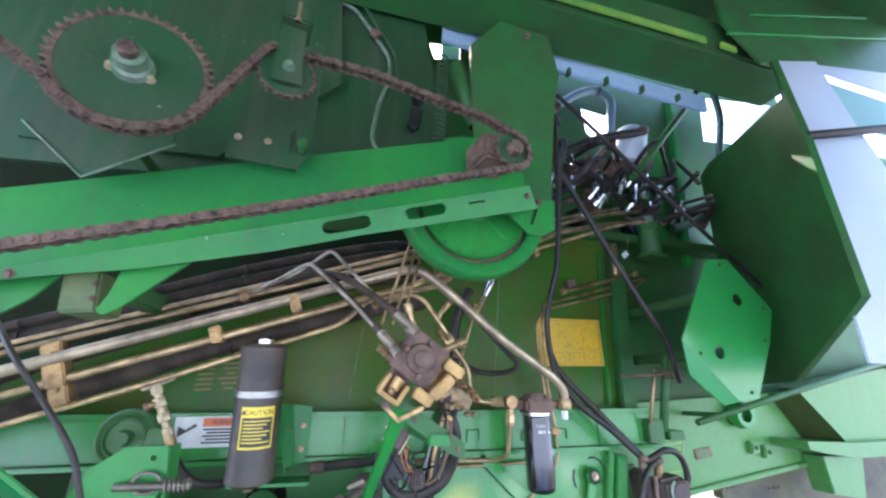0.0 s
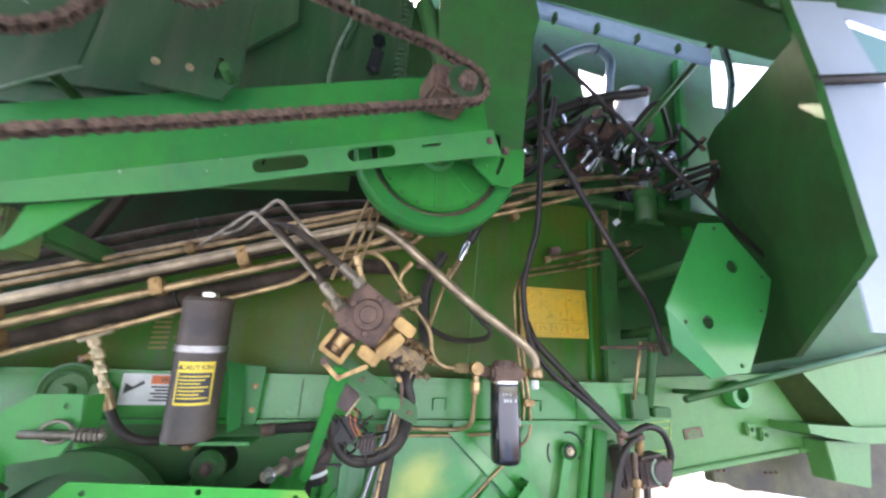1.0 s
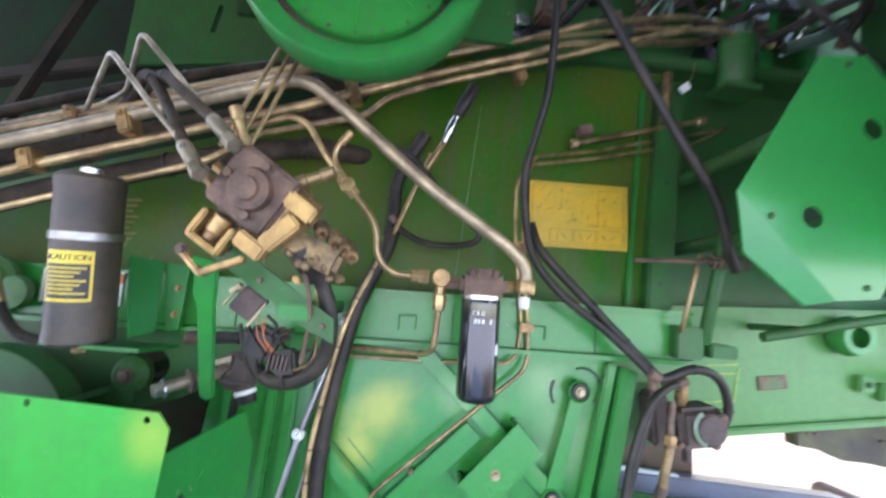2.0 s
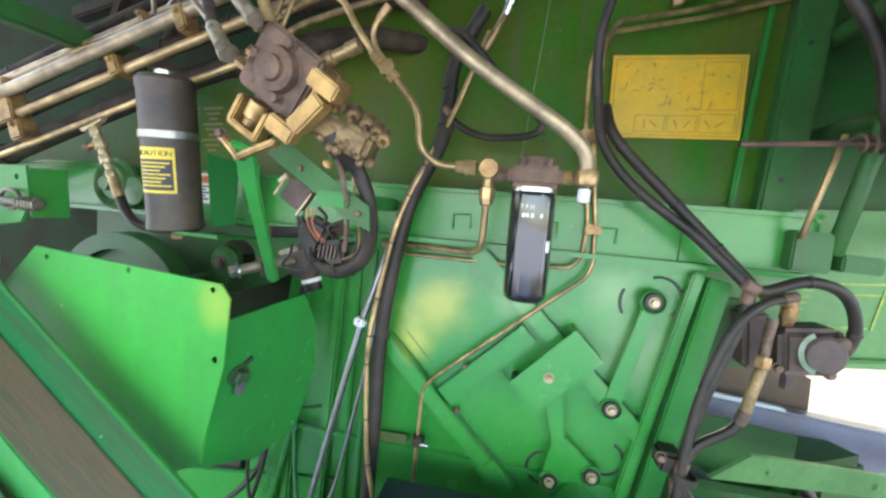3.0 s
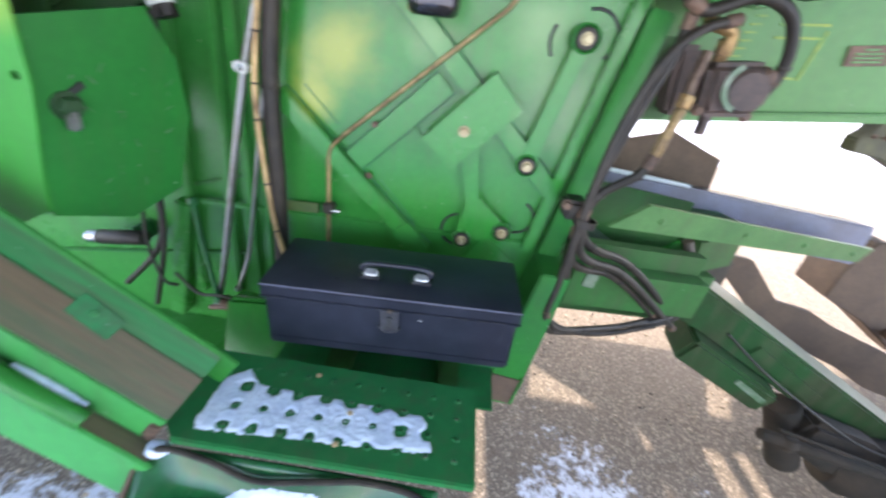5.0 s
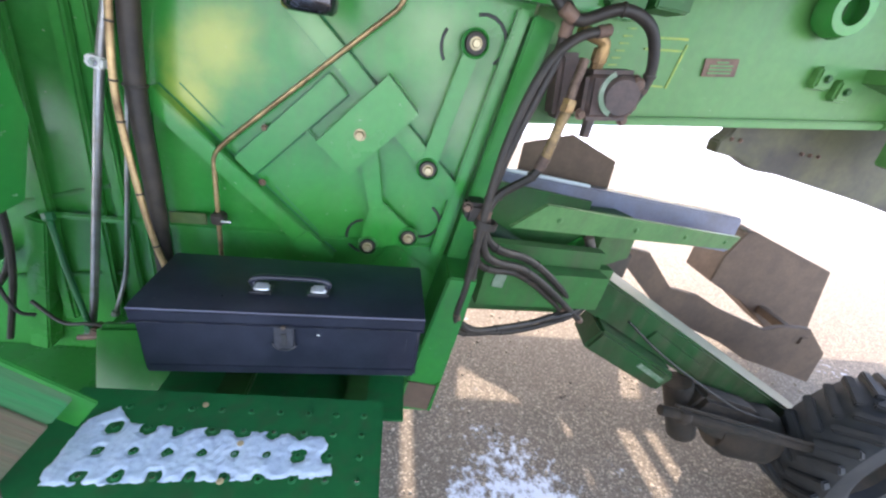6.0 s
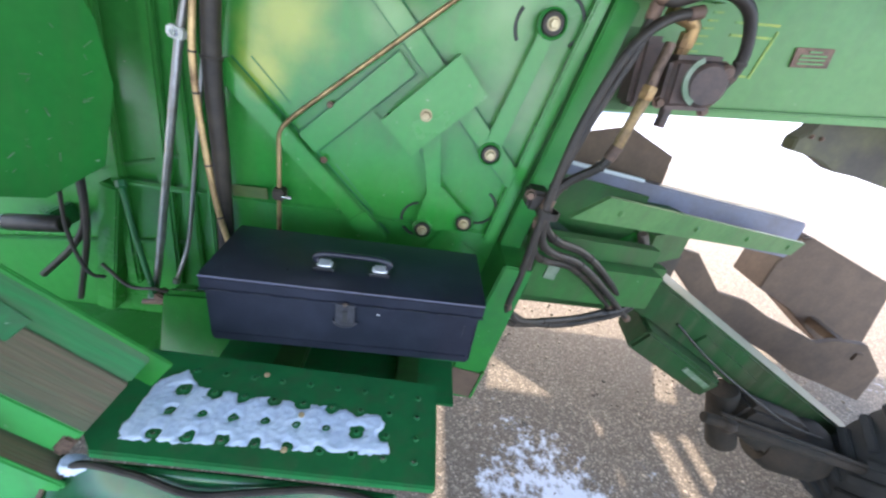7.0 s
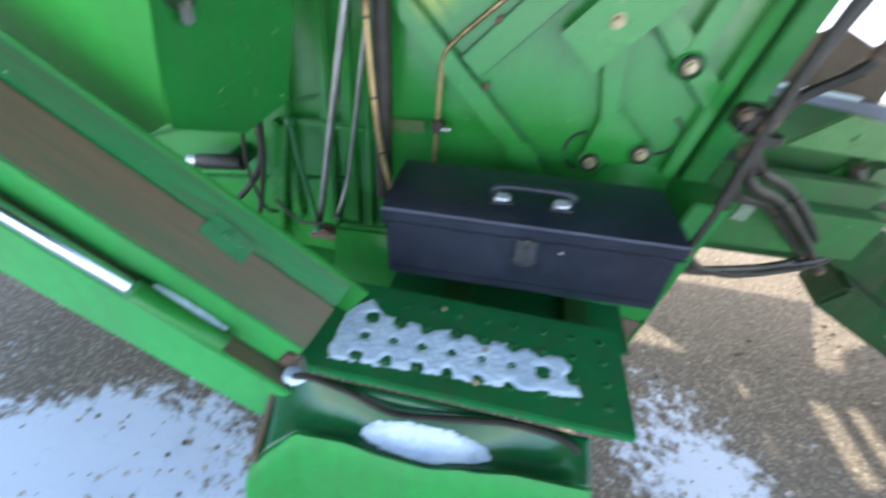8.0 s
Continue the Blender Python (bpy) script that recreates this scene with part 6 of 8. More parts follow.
wall_panel("wall_gap_back", [(0.02, 2.45), (0.70, 2.45), (0.70, 3.50), (0.02, 3.50)], 1.30, 0.012, M_dark, "dark green sheet behind the spring", [[(0.263, 3.289), (0.402, 3.313), (0.402, 3.229), (0.29, 3.205)]])
# spring, damper and dark glossy part in the gap left of the plate
solo("tension_spring", sweep([Vector((0.238 + 0.0006 * i * 0.1, 1.0 + 0.016 * math.cos(i * 0.75), 2.50 + 0.0021 * i + 0.0)) + Vector((0.016 * math.sin(i * 0.75), 0, 0)) for i in range(200)], 0.0035, 6), M_grimy, "green coil tension spring", "spring")
dm = thing("damper", "dark green damper cylinder", "damper", (0.31, 1.02, 2.75))
part("tube", rod((0.30, 1.03, 2.93), (0.375, 1.03, 2.70), 0.028), M_dark, dm)
part("shiny_case", box((0.038, 0.04, 0.085), pose(0.172, 1.04, 2.69, 0, 8, 0), 0.010), M_can, dm, "black glossy case")
part("case_top", box((0.034, 0.03, 0.045), pose(0.176, 1.03, 2.755, 0, -12, 0), 0.009), M_can, dm)

# ---- clipped-corner shield plate ----
hx = thing("shield_plate", "bright green eight-sided shield plate with two hand holes", "shield", (1.25, 1.09, 1.87))
hxm = axes((1.30, 1.083, 2.10), (1, 0, 0), (0, 0, 1))
HX = [(-0.195, -0.042), (-0.027, 0.248), (0.070, 0.259), (0.235, 0.080), (0.190, -0.030), (0.080, -0.224), (-0.005, -0.234)]
part("plate", sheet(HX, 0.005, hxm, [ring(0.080, 0.108, 0.021, 18), ring(-0.047, -0.080, 0.021, 18)]), M_sheen, hx)
bm = bmesh.new()
rim_ = [hxm @ Vector(p) for p in ((-0.195, -0.042, 0.005), (-0.005, -0.234, 0.005), (-0.053, -0.247, -0.010), (-0.160, -0.155, -0.022))]
lo_, hi_ = [bm.verts.new(p + Vector((0, 0.005, 0))) for p in rim_], [bm.verts.new(p) for p in rim_]
bm.faces.new(hi_)
bm.faces.new(lo_[::-1])
for k_ in range(4):
    bm.faces.new((hi_[k_], hi_[(k_ + 1) % 4], lo_[(k_ + 1) % 4], lo_[k_]))
part("bent_corner", bm, M_sheen, hx)
for x, y in ((0.055, -0.205), (-0.13, -0.085), (0.165, -0.03), (0.195, 0.085), (0.03, 0.235)):
    p = hxm @ Vector((x, y, 0.006))
    part("bolt", nut(p, p + FRONT, 0.005, 0.005), M_dark, hx)
part("standoff", rod((1.32, 1.09, 2.02), (1.32, 1.60, 2.02), 0.02), M_dark, hx)
part("standoff", rod((1.28, 1.09, 2.22), (1.28, 1.60, 2.22), 0.02), M_dark, hx)

# bulkhead towards the tail and the open shield beyond it
bkm = axes((1.39, 0.75, 0.0), (0.55, 0.85, 0), (0, 0, 1))
bk = solo("wall_bulkhead", sheet([(0.042, 2.116), (-0.03, 2.15), (-0.005, 2.65), (0.045, 3.03), (0.060, 3.03), (0.050, 2.868), (0.38, 2.935), (0.80, 3.04), (0.95, 3.04), (0.95, 1.92), (0.816, 1.924), (0.447, 1.936), (0.225, 2.034)], 0.02, bkm), M_dark, "dark green cross wall towards the tail", "wall", kind="structure")
part("bracket", box((0.04, 0.04, 0.03), bkm @ pose(0.30, 2.68, 0.03), 0.004), M_green, bk)
rl = thing("tail_rail", "green strut rising from the tail housing", "strut", (2.0, 1.2, 1.9))
part("bar", rod((1.40, 1.36, 1.778), (2.90, 1.36, 2.113), 0.013), M_dark, rl)
part("stay", rod((1.52, 1.36, 1.805), (1.52, 1.545, 1.80), 0.010), M_dark, rl)
part("stay", rod((2.70, 1.36, 2.068), (2.70, 1.545, 1.90), 0.010), M_dark, rl)
sh = thing("open_shield", "open pale translucent rear shield lit from behind", "shield", (1.6, 0.80, 2.0))
part("panel", sheet([(1.435, 1.98), (1.435, 3.030), (1.652, 3.086), (1.765, 2.795), (1.830, 2.660), (1.930, 2.30), (1.930, 1.98)], 0.006, facing(0.792)), M_trans, sh)
part("window", sheet([(1.722, 3.024), (2.40, 2.985), (2.40, 2.86), (1.806, 2.828)], 0.005, facing(0.812)), M_teal, sh, "pale teal clear panel")
part("upper_panel", sheet([(1.692, 3.112), (2.50, 3.246), (2.50, 3.055), (1.705, 3.080)], 0.005, facing(0.822)), M_trans, sh)
part("cross_bar", rod((1.40, 0.752, 2.684), (2.60, 0.752, 3.008), 0.015), M_black, sh, "dark support rod")
part("post", box((0.03, 0.03, 2.0), pose(1.905, 0.815, 0.99), 0.004), M_dark, sh)
rr_ = thing("rear_roof_panel", "dark green roof panel over the rear shield", "panel", (2.0, 0.83, 3.2), kind="structure")
part("panel", sheet([(1.440, 3.068), (2.110, 3.190), (3.40, 3.42), (3.40, 3.95), (1.30, 3.95), (1.30, 3.22)], 0.012, facing(0.845)), M_dark, rr_)
part("ridge", rod((1.30, 0.830, 3.164), (3.2, 0.830, 3.668), 0.006, 8), M_green, rr_)
part("ridge", rod((1.45, 0.828, 3.30), (3.2, 0.828, 3.82), 0.006, 8), M_green, rr_)

# overhead rails and roof edge
tp = thing("roof_rail", "green folded roof rail with a light lower flange", "rail", (1.0, 1.1, 3.1), kind="structure")
part("flange", box((1.20, 0.02, 0.078), pose(0.87, 1.10, 3.107, 0, 2.2, 0), 0.004), M_skyblue, tp, "flange tinted with reflected sky")
part("rail", box((2.1, 0.20, 0.17), pose(0.72, 0.98, 3.212, 0, 0.4, 0), 0.01), M_dark, tp)
part("strip", box((1.0, 0.012, 0.028), pose(0.73, 0.862, 3.146, 0, 0.6, 0), 0.003), M_strip, tp)
for x in (1.335, 1.483):
    part("strip", box((0.075, 0.012, 0.026), pose(x, 0.862, 3.137, 0, 3, 0), 0.003), M_strip, tp)
for x in (0.78, 0.95, 1.12, 1.30):
    part("hanger", box((0.012, 0.03, 0.03), pose(x, 1.085, 3.07), 0.002), M_dark, tp)
rf = thing("roof_cover", "dark green overhead cover", "cover", (0.5, 1.2, 3.4), kind="structure")
part("cover", box((4.5, 1.0, 0.03), pose(0.15, 0.95, 3.55, 8, 0, 0), 0.01), M_dark, rf)
# out of view: sized and tilted only to shade the upper parts
part("unseen_raised_shield", box((4.6, 2.4, 0.03), pose(0.2, -0.63, 2.89, 26, 0, 0), 0.01), M_dark, rf)
part("cover_edge", box((4.5, 0.03, 0.10), pose(0.15, 0.46, 3.46), 0.008), M_dark, rf)
part("inner_rib", box((2.4, 0.05, 0.07), pose(1.2, 0.62, 3.40, 0, -2, 0), 0.006), M_dark, rf)

# ---- engine bay tangle ----
eb = thing("engine_frame", "dark green engine frame with gaps to the sky", "frame", (1.1, 1.9, 2.5), kind="structure")
gaps = [[(1.223, 3.41), (1.32, 3.40), (1.427, 3.39), (1.405, 3.243), (1.30, 3.20), (1.243, 3.248)], [(2.126, 3.70), (2.77, 3.78), (2.31, 3.378), (2.085, 3.355)]]
gaps += [[(1.30, 3.078), (1.43, 3.10), (1.40, 2.966), (1.295, 2.956)], [(0.995, 2.984), (1.052, 2.994), (1.046, 2.93), (0.997, 2.928)], [(1.123, 3.04), (1.176, 3.025), (1.156, 2.937), (1.117, 2.948)], [(1.504, 2.819), (1.60, 2.827), (1.57, 2.785)], [(1.175, 2.853), (1.265, 2.885), (1.222, 2.79)], [(1.45, 2.90), (1.47, 2.91), (1.46, 2.85)]]
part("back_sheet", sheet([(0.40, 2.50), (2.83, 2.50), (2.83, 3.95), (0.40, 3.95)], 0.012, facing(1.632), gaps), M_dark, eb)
part("stiffener", box((0.05, 0.04, 1.1), pose(1.80, 1.60, 3.05, 0, 6, 0), 0.006), M_green, eb)
part("strut", rod((1.926, 1.40, 3.60), (1.30, 1.40, 2.85), 0.018), M_dark, eb)
part("bent_tube", hose([(2.012, 1.45, 3.62), (2.027, 1.45, 3.40), (1.966, 1.45, 3.165), (1.898, 1.45, 2.911), (1.786, 1.45, 2.766), (1.666, 1.45, 2.687), (1.58, 1.48, 2.66)], 0.019, 12), M_tube, eb, "dull green-grey bent tube")
part("panel", sheet([(1.40, 2.9), (1.62, 2.62), (1.70, 3.2), (1.46, 3.3)], 0.02, facing(1.60)), M_green, eb)
part("tank", lathe([(0, 0), (0.07, 0), (0.085, 0.02), (0.085, 0.20), (0.07, 0.22), (0, 0.22)], pose(1.42, 1.54, 3.02, 0, 12, 0), 24), M_pale, eb, "pale plastic bottle")
part("casing", box((0.26, 0.12, 0.16), pose(0.90, 1.55, 2.98, 0, -10, 0), 0.03), M_dark, eb)
part("deck", box((1.6, 0.14, 0.04), pose(1.3, 1.56, 2.585), 0.006), M_dark, eb)
rng = random.Random(5)
for i in range(16):
    x0, z0 = 0.72 + 0.055 * i + rng.uniform(-.05, .05), 2.62 + rng.uniform(0, .30)
    pts = [(x0, 1.55 + rng.uniform(-.1, .15), z0)]
    for k in range(4):
        x0 += rng.uniform(0.02, 0.16)
        pts.append((x0, 1.5 + rng.uniform(-.15, .15), z0 + rng.uniform(-.02, .22)))
    hose_line("engine_hose", pts, rng.uniform(0.008, 0.016), 8, M_black, "black engine hose in the cluttered bay", "hose", "engine bay hoses", True, (0.5,))
hose_line("engine_hose", [(0.70, 1.45, 2.76), (0.863, 1.45, 2.887), (1.006, 1.45, 2.989), (1.207, 1.45, 3.092), (1.421, 1.45, 3.168), (1.50, 1.48, 3.22)], 0.024, 10, M_black, "thick black engine hose", "hose", "engine bay hoses", True, (0.5,))
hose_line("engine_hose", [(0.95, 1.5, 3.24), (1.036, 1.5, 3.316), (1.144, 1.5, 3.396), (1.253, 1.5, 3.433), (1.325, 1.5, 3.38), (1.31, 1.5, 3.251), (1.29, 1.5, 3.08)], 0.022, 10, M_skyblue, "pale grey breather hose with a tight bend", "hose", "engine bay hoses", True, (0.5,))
for i in range(22):
    x, z = rng.uniform(0.80, 1.68), rng.uniform(2.60, 3.05)
    f = thing("hose_end", "bright crimped hose fitting", "fitting", (x, 1.5, z), "engine bay fittings")
    q = (x + rng.uniform(-.05, .05), 1.47, z + rng.uniform(0.05, 0.09))
    part("ferrule", lathe([(0, 0), (0.012, 0), (0.012, 0.03), (0.009, 0.032), (0.009, 0.05), (0.013, 0.052), (0.013, 0.07), (0, 0.07)], along((x, 1.52, z), q), 8), M_chrome, f)
for i in range(9):
    x, z = 0.76 + 0.11 * i, 2.68 + 0.11 * (i % 3)
    c = thing("engine_part", "grey machined engine part half hidden by hoses", "engine part", (x, 1.58, z), "engine parts")
    part("case", box((0.085, 0.08, 0.10 + 0.03 * (i % 3)), pose(x, 1.58, z, 0, 10 * i, 12), 0.012), (M_can, M_cast, M_steel)[i % 3], c)
    part("cap", rod((x, 1.55, z), (x + 0.01, 1.51, z + 0.005), 0.024), M_steel, c)
mf = thing("exhaust_manifold", "dusty brown cast manifold among the engine hoses", "manifold", (1.3, 1.55, 2.95))
part("pipe", hose([(1.05, 1.56, 2.90), (1.16, 1.55, 2.95), (1.32, 1.55, 2.98), (1.46, 1.56, 3.02), (1.56, 1.58, 3.08)], 0.055, 16), M_cast, mf)
for k_ in range(3):
    part("flange", lathe([(0, 0), (0.068, 0), (0.068, 0.016), (0, 0.016)], along((1.14 + 0.16 * k_, 1.55, 2.94 + 0.03 * k_), (1.30 + 0.16 * k_, 1.55, 2.985 + 0.03 * k_)), 18), M_cast, mf)
    part("branch", hose([(1.20 + 0.14 * k_, 1.54, 2.95 + 0.02 * k_), (1.19 + 0.14 * k_, 1.50, 2.90), (1.17 + 0.14 * k_, 1.52, 2.82)], 0.024, 10), M_steel, mf)
    part("clamp_ring", lathe([(0.024, 0), (0.031, 0), (0.031, 0.014), (0.024, 0.014)], along((1.18 + 0.14 * k_, 1.505, 2.875), (1.17 + 0.14 * k_, 1.52, 2.80)), 12), M_chrome, mf, "bright clamp")
cnr = thing("filter_canister", "green cylindrical filter canister", "canister", (1.34, 1.44, 2.44))
part("can", lathe([(0, 0), (0.040, 0), (0.046, 0.008), (0.046, 0.12), (0.050, 0.122), (0.050, 0.15), (0, 0.15)], pose(1.392, 1.45, 2.490, 0, 4, 0), 24), M_dark, cnr)
part("head", lathe([(0, 0.15), (0.035, 0.15), (0.035, 0.19), (0, 0.19)], pose(1.392, 1.45, 2.490, 0, 4, 0), 16), M_steel, cnr)
part("base", box((0.11, 0.09, 0.02), pose(1.392, 1.45, 2.483, 0, 4, 0), 0.004), M_dark, cnr)
tg = thing("paper_tag", "small white tag on a wire", "tag", (1.25, 1.45, 2.47))
part("tag", box((0.035, 0.003, 0.022), pose(1.245, 1.45, 2.478, 0, -40, 0), 0.001), M_labwhite, tg)
part("wire", hose([(1.255, 1.452, 2.488), (1.275, 1.46, 2.53), (1.285, 1.47, 2.57)], 0.0015, 6), M_zinc, tg)
pipe_run("hydraulic_pipe", [(0.93, 1.50, 2.29), (1.34, 1.50, 2.41)], 0.008, "rusty short pipe under the canister", fillet=0.01)
vsb = thing("shutoff_valve", "rusty upright shut-off valve on the pipes", "valve", (1.2, 1.48, 2.4))
part("stem", rod((1.195, 1.47, 2.38), (1.205, 1.47, 2.53), 0.014), M_brass, vsb)
part("clamp", box((0.045, 0.03, 0.03), pose(0.962, 1.475, 2.325, 0, -15, 0), 0.004), M_cast, vsb)
# long black control rods and hoses crossing the upper wall
solo("control_rod", rod((0.795, 1.20, 3.06), (1.86, 1.20, 2.16), 0.0085), M_black, "long black control rod slanting down", "rod", "control rods")
solo("control_rod", hose([(0.768, 1.17, 2.665), (0.92, 1.18, 2.42), (1.06, 1.19, 2.205), (1.155, 1.20, 2.075), (1.20, 1.22, 1.97), (1.25, 1.26, 1.93)], 0.0105, 10), M_black, "black hose slanting down behind the shield plate", "rod", "control rods")
hose_line("control_hose", [(0.775, 1.20, 2.95), (0.790, 1.24, 2.60), (0.800, 1.30, 2.36), (0.785, 1.33, 2.25), (0.765, 1.345, 2.14), (0.778, 1.36, 2.02), (0.800, 1.355, 1.93), (0.87, 1.35, 1.845), (1.00, 1.35, 1.755), (1.105, 1.34, 1.665)], 0.0105, 10, M_black, "glossy black hose running down the wall to the pump", "hose", "black hoses", False, (0.3, 0.55, 0.8))
hose_line("control_hose", [(0.80, 1.40, 2.02), (0.83, 1.38, 1.945), (0.95, 1.375, 1.83), (1.04, 1.37, 1.745), (1.115, 1.35, 1.668)], 0.0120, 10, M_black, "black hose running to the pump", "hose", "black hoses", False, (0.3, 0.55, 0.8))
hose_line("control_hose", [(0.40, 1.45, 2.20), (0.46, 1.44, 2.19), (0.56, 1.43, 2.09), (0.63, 1.42, 2.02), (0.668, 1.42, 1.985), (0.655, 1.42, 1.958), (0.60, 1.42, 1.945), (0.53, 1.42, 1.945), (0.47, 1.43, 1.97), (0.43, 1.44, 2.01)], 0.0085, 8, M_black, "black hose looping on the wall", "hose", "black hoses", True, (0.5,))
hose_line("upright_hose", [(0.50, 1.47, 2.26), (0.44, 1.46, 2.13), (0.435, 1.45, 2.0), (0.43, 1.42, 1.92), (0.365, 1.40, 1.74), (0.325, 1.405, 1.45), (0.322, 1.41, 1.2), (0.318, 1.41, 0.95)], 0.0185, 12, M_black, "thick black hose running down the panel", "hose", "black hoses", False, (0.22, 0.36, 0.55, 0.74))
sh_pts = [(0.52, 1.45, 2.20), (0.455, 1.43, 2.0), (0.41, 1.40, 1.88), (0.352, 1.375, 1.72), (0.312, 1.375, 1.50), (0.300, 1.38, 1.35), (0.318, 1.38, 1.12), (0.345, 1.38, 0.99)]
shs = hose_line("striped_hose", sh_pts, 0.0066, 10, M_zinc, "tan striped hose beside the black hose", "hose", "black hoses", False)
for k_ in range(9):
    ring_at(flowing(sh_pts, 8), 0.22 + 0.085 * k_, 0.0067, 0.004, M_black, shs, "tie")
hs = thing("hose_coupling", "silver crimped hose coupling on the wall", "coupling", (0.57, 1.44, 2.27))
part("coupling", lathe([(0, 0), (0.010, 0), (0.010, 0.02), (0.0135, 0.022), (0.0135, 0.06), (0.010, 0.065), (0.010, 0.075), (0, 0.075)], along((0.555, 1.44, 2.235), (0.585, 1.42, 2.31)), 10), M_steel, hs)
part("sleeve", rod((0.585, 1.42, 2.305), (0.625, 1.41, 2.39), 0.017), M_black, hs)
part("tail", rod((0.50, 1.45, 2.13), (0.556, 1.44, 2.237), 0.009), M_zinc, hs)
# yellow instruction plate
yp = thing("instruction_plate", "worn yellow instruction plate on the green wall", "sign", (0.97, 1.53, 2.0))
ym = axes((0.975, 1.522, 2.082), (1, 0.0, 0.03), (0, 0, 1))
part("plate", sheet([(-0.148, -0.098), (0.148, -0.098), (0.146, 0.096), (-0.150, 0.098)], 0.003, ym), M_yellow, yp)
for x0, x1, y0, y1 in ((-0.141, 0.139, -0.091, 0.089), (-0.087, -0.020, -0.083, -0.044), (-0.014, 0.050, -0.083, -0.044), (0.056, 0.133, -0.083, -0.040), (0.056, 0.133, -0.030, 0.080)):
    for x, y, w, h in (((x0 + x1) / 2, y0, x1 - x0, 0.0012), ((x0 + x1) / 2, y1, x1 - x0, 0.0012), (x0, (y0 + y1) / 2, 0.0012, y1 - y0), (x1, (y0 + y1) / 2, 0.0012, y1 - y0)):
        part("frame_line", box((w, h, 0.001), ym @ pose(x, y, 0.0033), 0), M_inkfaint, yp)
for i in range(34):
    part("print_mark", box((rng.uniform(0.005, 0.018), rng.uniform(0.0012, 0.0026), 0.001), ym @ pose(rng.uniform(-0.125, 0.12), rng.uniform(-0.035, 0.08), 0.0033, 0, 0, rng.choice((0, 0, 0, 40, 80, 90))), 0), M_inkfaint, yp)
for x in (-0.065, -0.045, 0.005, 0.03, 0.075, 0.10):
    part("print_mark", box((0.022, 0.0022, 0.001), ym @ pose(x, -0.064, 0.0033, 0, 0, rng.uniform(20, 150)), 0), M_inkfaint, yp)
# rod, bracket and cable guide at the post
br = thing("cable_bracket", "dark cable bracket with a threaded rod", "bracket", (1.24, 1.42, 1.72))
part("foot", box((0.075, 0.10, 0.085), pose(1.245, 1.455, 1.745), 0.004), M_dark, br)
part("foot", box((0.075, 0.08, 0.035), pose(1.335, 1.44, 1.728), 0.004), M_dark, br)
part("rod", rod((1.235, 1.36, 1.975), (1.215, 1.40, 1.77), 0.006), M_zinc, br)
part("upright", rod((1.30, 1.36, 2.03), (1.29, 1.42, 1.745), 0.016), M_dark, br)
part("cross_rod", rod((1.05, 1.34, 1.942), (1.27, 1.34, 1.957), 0.006), M_cast, br)
part("spring", sweep([Vector((1.24 + 0.0022 * i, 1.34 + 0.016 * math.cos(i * 0.8), 1.956 + 0.016 * math.sin(i * 0.8))) for i in range(46)], 0.003, 6), M_cast, br)


# ---- guard box at the front ----
gb = thing("guard_box", "bright green folded sheet-metal guard box with bolt holes", "guard", (-0.05, 1.1, 1.2))
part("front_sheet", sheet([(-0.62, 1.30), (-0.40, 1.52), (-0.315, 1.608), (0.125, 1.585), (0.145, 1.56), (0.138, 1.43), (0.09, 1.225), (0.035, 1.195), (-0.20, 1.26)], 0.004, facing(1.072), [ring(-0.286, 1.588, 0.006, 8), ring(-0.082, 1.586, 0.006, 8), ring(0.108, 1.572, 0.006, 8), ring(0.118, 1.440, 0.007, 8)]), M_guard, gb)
sm = axes((0.1163, 1.073, 1.40), Vector((0.078, 0.25, 0)), (0.049, 0, 0.335))
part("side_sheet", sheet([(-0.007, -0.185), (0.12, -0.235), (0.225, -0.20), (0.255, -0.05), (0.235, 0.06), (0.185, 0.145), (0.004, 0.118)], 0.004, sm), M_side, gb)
part("stay", box((0.03, 0.43, 0.004), pose(-0.20, 1.285, 1.52), 0.001), M_dark, gb)
part("stay_foot", box((0.05, 0.006, 0.06), pose(-0.20, 1.497, 1.52), 0.002), M_dark, gb)
part("fold", rod((0.141, 1.073, 1.56), (0.092, 1.073, 1.225), 0.003, 8), M_bright, gb)
part("slot", box((0.03, 0.004, 0.014), sm @ pose(0.062, 0.018, 0.004, 90, 0, 35), 0.002), M_ink, gb)
part("wing_bolt", nut(sm @ Vector((0.045, -0.005, 0.004)), sm @ Vector((0.045, -0.005, 1)), 0.017, 0.020), M_grimy, gb)
part("wing_stub", box((0.018, 0.035, 0.014), sm @ pose(0.042, -0.022, 0.020), 0.004), M_rodsteel, gb)
rng2 = random.Random(11)
for i in range(26):
    part("scratch", box((rng2.uniform(0.0008, 0.002), rng2.uniform(0.005, 0.018), 0.0008), sm @ pose(rng2.uniform(0.03, 0.22), rng2.uniform(-0.19, 0.06), 0.0042, 0, 0, rng2.uniform(0, 180)), 0), M_edge, gb)
ct = thing("cable_tube", "black cable end with a steel tip below the guard", "cable end", (-0.13, 1.415, 0.96))
part("sleeve", rod((-0.195, 1.415, 0.957), (-0.065, 1.415, 0.975), 0.021), M_black, ct)
part("end", lathe([(0, 0.004), (0.012, 0.004), (0.012, 0.028), (0.019, 0.028), (0.019, 0.0), (0, 0.0)], along((-0.198, 1.415, 0.957), (-1, 1.415, 0.85)), 12), M_steel, ct)
part("bracket", box((0.02, 0.075, 0.05), pose(-0.10, 1.455, 0.97, 0, -8, 0), 0.004), M_step, ct)
